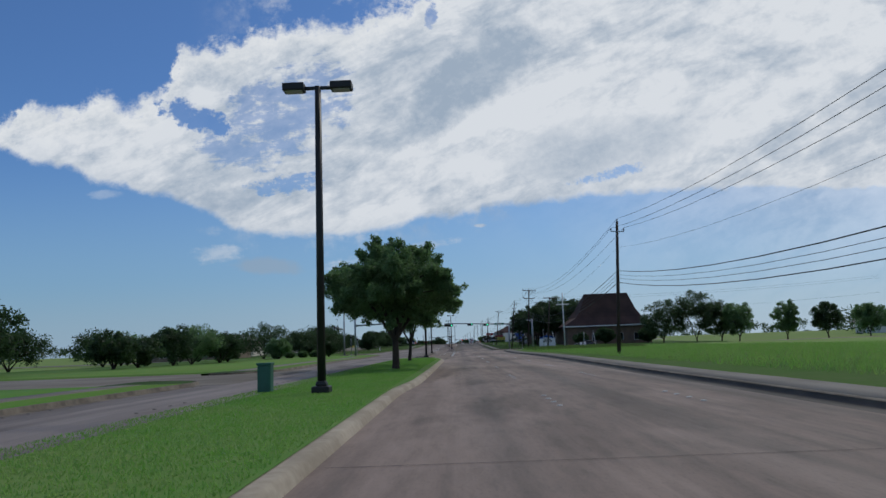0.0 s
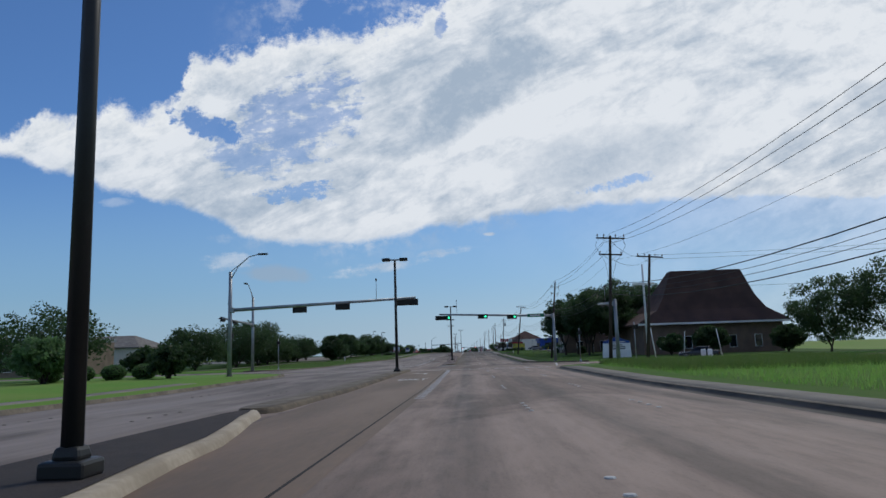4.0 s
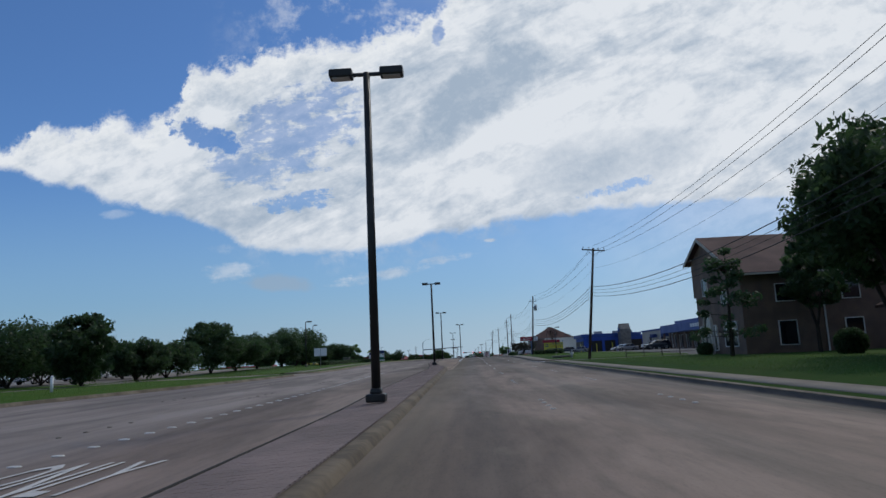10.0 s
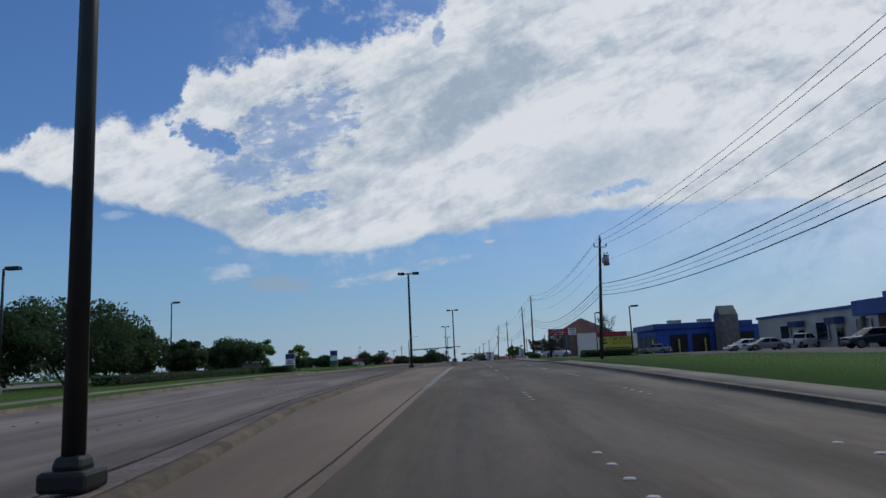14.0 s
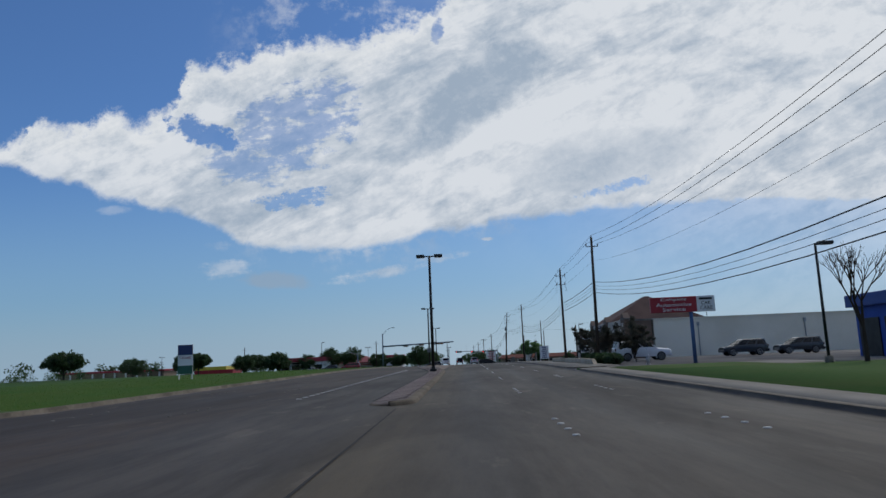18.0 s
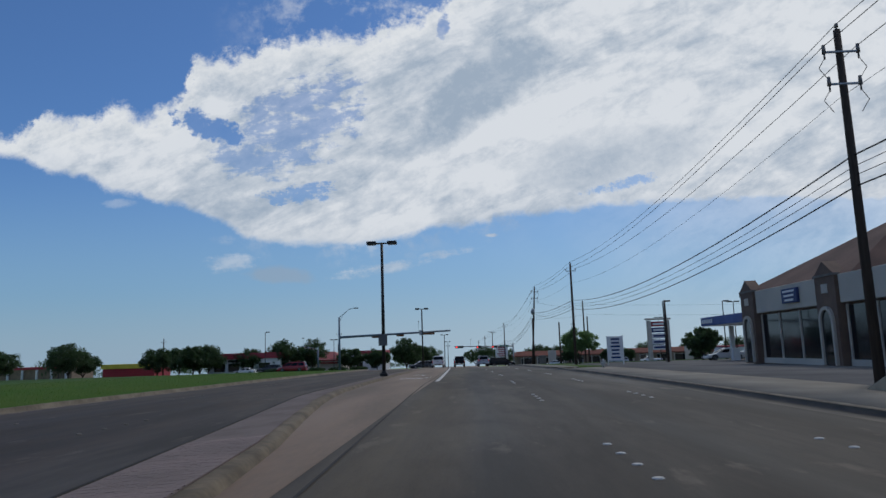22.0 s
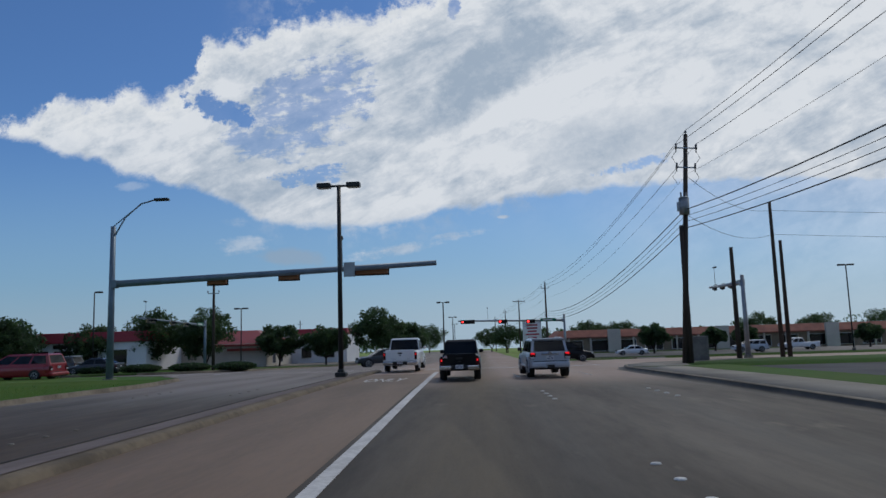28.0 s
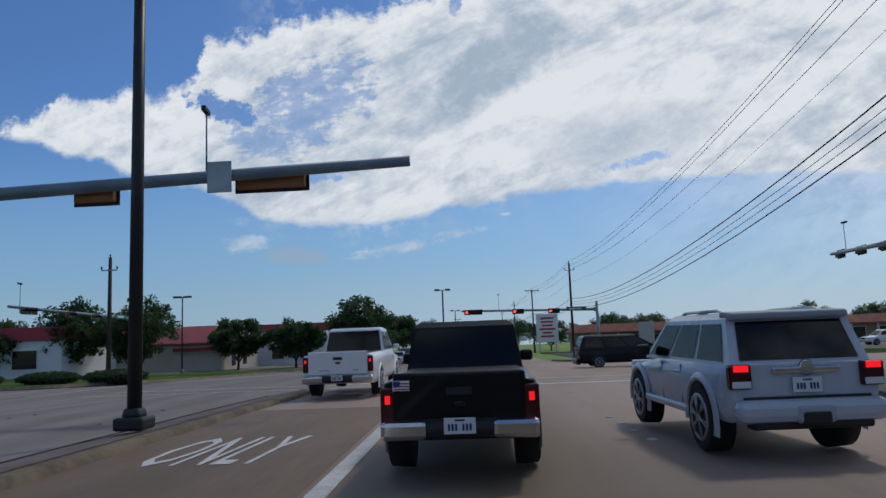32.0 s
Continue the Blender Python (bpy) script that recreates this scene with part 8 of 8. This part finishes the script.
    if kind == "pickup":
        # the body is closed: a black sheet paints the bed's shade
        bm = B()
        box(bm, (0, L * 0.21, belt + 0.03), (wd * 0.84, L * 0.37, 0.012))
        part("bed_floor", bm, M_BLACK, ob, "black sheet on the closed body, for a shaded load bed")
        bm = B()
        box(bm, (0, 0.008, belt - 0.23), (wd * 0.83, 0.06, 0.64), bevel=0.03)
        tg = part("tailgate", bm, pm, ob)
        bm = B()
        box(bm, (0, -0.03, belt - 0.1), (0.26, 0.03, 0.08), bevel=0.01)
        part("handle", bm, M_PLASTIC, tg)
        bm = B()
        box(bm, (0, -0.03, belt - 0.22), (0.13, 0.02, 0.055), bevel=0.025)
        part("badge", bm, M_PLASTIC, tg)
        bm = B()
        for k in range(2):
            box(bm, ((-0.32 if k == 0 else 0.42) * wd / 1.7, -0.027, belt - 0.42), (0.3 if k == 0 else 0.14, 0.012, 0.025))
        part("nameplate", bm, M_RIM, tg)
    if kind == "suv":
        bm = B()
        box(bm, (0, 0.015, belt - 0.06), (0.72, 0.06, 0.07), bevel=0.02)
        tb_ = part("trim_bar", bm, M_CHROME, ob)
        bm = B()
        tube(bm, (0, -0.005, belt - 0.035), (0, -0.03, belt - 0.035), 0.085, 0.07, 16)
        part("badge", bm, M_CHROME, tb_)
        for s in (-1, 1):
            for yh in (L * 0.40, L * 0.58):
                bm = B()
                box(bm, (s * (hw * 0.985 + 0.012), yh, belt - 0.14), (0.03, 0.2, 0.035), bevel=0.012)
                part("door_handle", bm, pm, ob)
                bm = B()
                box(bm, (s * (hw * 0.975 + 0.004), yh - 0.14, belt - 0.3), (0.02, 0.012, 0.5))
                part("door_seam", bm, M_PLASTIC, ob)
            bm = B()
            box(bm, (s * (hw + 0.0), L * 0.51, z0 + 0.03), (0.09, L * 0.42, 0.1), bevel=0.03)
            part("side_step", bm, pm, ob)
        bm = B()
        box(bm, (0, ct0 + 0.07, h - 0.035), (wr * 2.0, 0.34, 0.085), tilt=0.06, bevel=0.03)
        part("spoiler", bm, M_SPOILER, ob)
    if rails:
        for s in (-1, 1):
            bm = B()
            pipe(bm, [(s * wr * 0.86, ct0 + 0.25, h - 0.02), (s * wr * 0.86, ct0 + 0.45, h + 0.03), (s * wr * 0.86, ct1 - 0.5, h + 0.03), (s * wr * 0.86, ct1 - 0.3, h - 0.01)], 0.022, 6)
            part("roof_rail", bm, M_SILVER, ob)
    bm = B()
    box(bm, (0, ct0 + 0.04, top - 0.08), (0.36, 0.05, 0.04), bevel=0.01)
    part("high_brake_lamp", bm, M_BRAKE if brake else M_TAIL, ob)
    return ob


bt = vehicle(W(-1.64, 480.85), "pickup", P_BLACK, "black pickup truck waiting with lit brake lamps", "truck", 4.9, 1.60, 1.63, True)
block(bt, "flag_decal", (-0.58, -0.025, 0.98), (0.17, 0.012, 0.1), M_BOARD, label="small striped flag sticker")
block(bt, "flag_canton", (-0.625, -0.033, 1.0), (0.07, 0.006, 0.05), M_NAVY)
for k in range(3):
    block(bt, "flag_stripe", (-0.575, -0.033, 0.945 + k * 0.028), (0.16, 0.005, 0.012), M_RED)
vehicle(W(-5.45, 492.9), "pickup", P_WHITE, "white pickup truck waiting in the turn lane", "truck", 5.8, 2.0, 1.95, True)
vehicle(W(2.03, 481.5, 0, 3.5), "suv", P_SILVER, "silver-blue sport utility car with roof rails", "car", 4.25, 1.64, 1.60, True, True, M_PLASTIC)
vehicle(W(-7.7, 517.5, 0, 110), "suv", P_DARK, "dark blue-grey crossover car turning at the junction", "car", 4.7, 1.9, 1.65)
vehicle(W(3.5, 512.5, 0, -88), "van", P_BLACK, "black minivan crossing the junction", "car", 5.0, 1.95, 1.72)
vehicle(W(14.6, 379.0, 0.06, -89), "suv", P_WHITE, "white full-size sport utility car parked beside the workshop", "car", 5.4, 2.0, 1.95, rails=True)
vehicle(W(30, 150.5, 0, 60), "car", P_DARK, "dark saloon car on the side street", "car", 4.6, 1.8, 1.42)
for x, y, a, k, p, lab in ((36.5, 322, 90, "car", P_GREY, "grey saloon car parked before the shops"), (36.5, 328, 90, "car", P_WHITE, "pale saloon car parked before the shops"), (39.0, 327, -60, "pickup", P_WHITE, "white pickup truck parked by the shop"), (38.0, 303, 90, "suv", P_DARK, "dark parked sport utility car"), (30, 345, 60, "car", P_GREY, "grey saloon car at the car wash"), (32.4, 386.5, 90, "suv", P_DARK, "dark sport utility car parked by the workshop wall"), (38.5, 387, 90, "suv", P_DARK, "dark saloon car parked by the workshop wall"), (24, 560, 88, "car", P_WHITE, "white saloon car in the car park"), (40, 556, 90, "suv", P_SILVER, "silver car standing in the car park"), (50, 562, 90, "pickup", P_WHITE, "white pickup in the car park"), (-32, 512, 90, "car", P_DARK, "dark saloon car by the restaurant"), (-38, 516, 92, "suv", P_DARK, "dark parked sport utility car"), (-45, 522, 88, "car", P_WHITE, "white parked saloon car"), (-28.5, 497.5, 90, "van", P_RED, "red minivan on the side street"), (-50, 262, 0, "car", P_WHITE, "white saloon car in the car park"), (-50, 270, 0, "suv", P_GREY, "grey car in the car park"), (-50, 255, 0, "car", P_SILVER, "silver saloon car in the car park"), (-50, 246, 0, "suv", P_WHITE, "white car in the car park"), (-48, 235, 0, "car", P_GREY, "grey saloon car in the car park"), (33, 462, 90, "car", P_WHITE, "white saloon car at the filling station"), (40, 470, 90, "suv", P_SILVER, "silver car at the filling station"), (-12.0, 560, 180, "car", P_SILVER, "silver oncoming saloon car"), (-12.2, 570, 180, "suv", P_DARK, "dark oncoming sport utility car")):
    dims = {"car": (4.6, 1.8, 1.44), "suv": (4.7, 1.9, 1.75), "pickup": (5.6, 1.95, 1.85), "van": (5.0, 1.95, 1.72)}[k]
    vehicle(W(x, y, 0.06, a), k, p, lab, "truck" if k == "pickup" else "car", *dims)

# ---- brick pavers, last ----
paving(m3, 171.0, 309.0, ML3, MR3)
paving(m4, 336.0, 388.0, ML4, MR4)
single_pavers(m4, 331.6, 42, ML4, MR4)
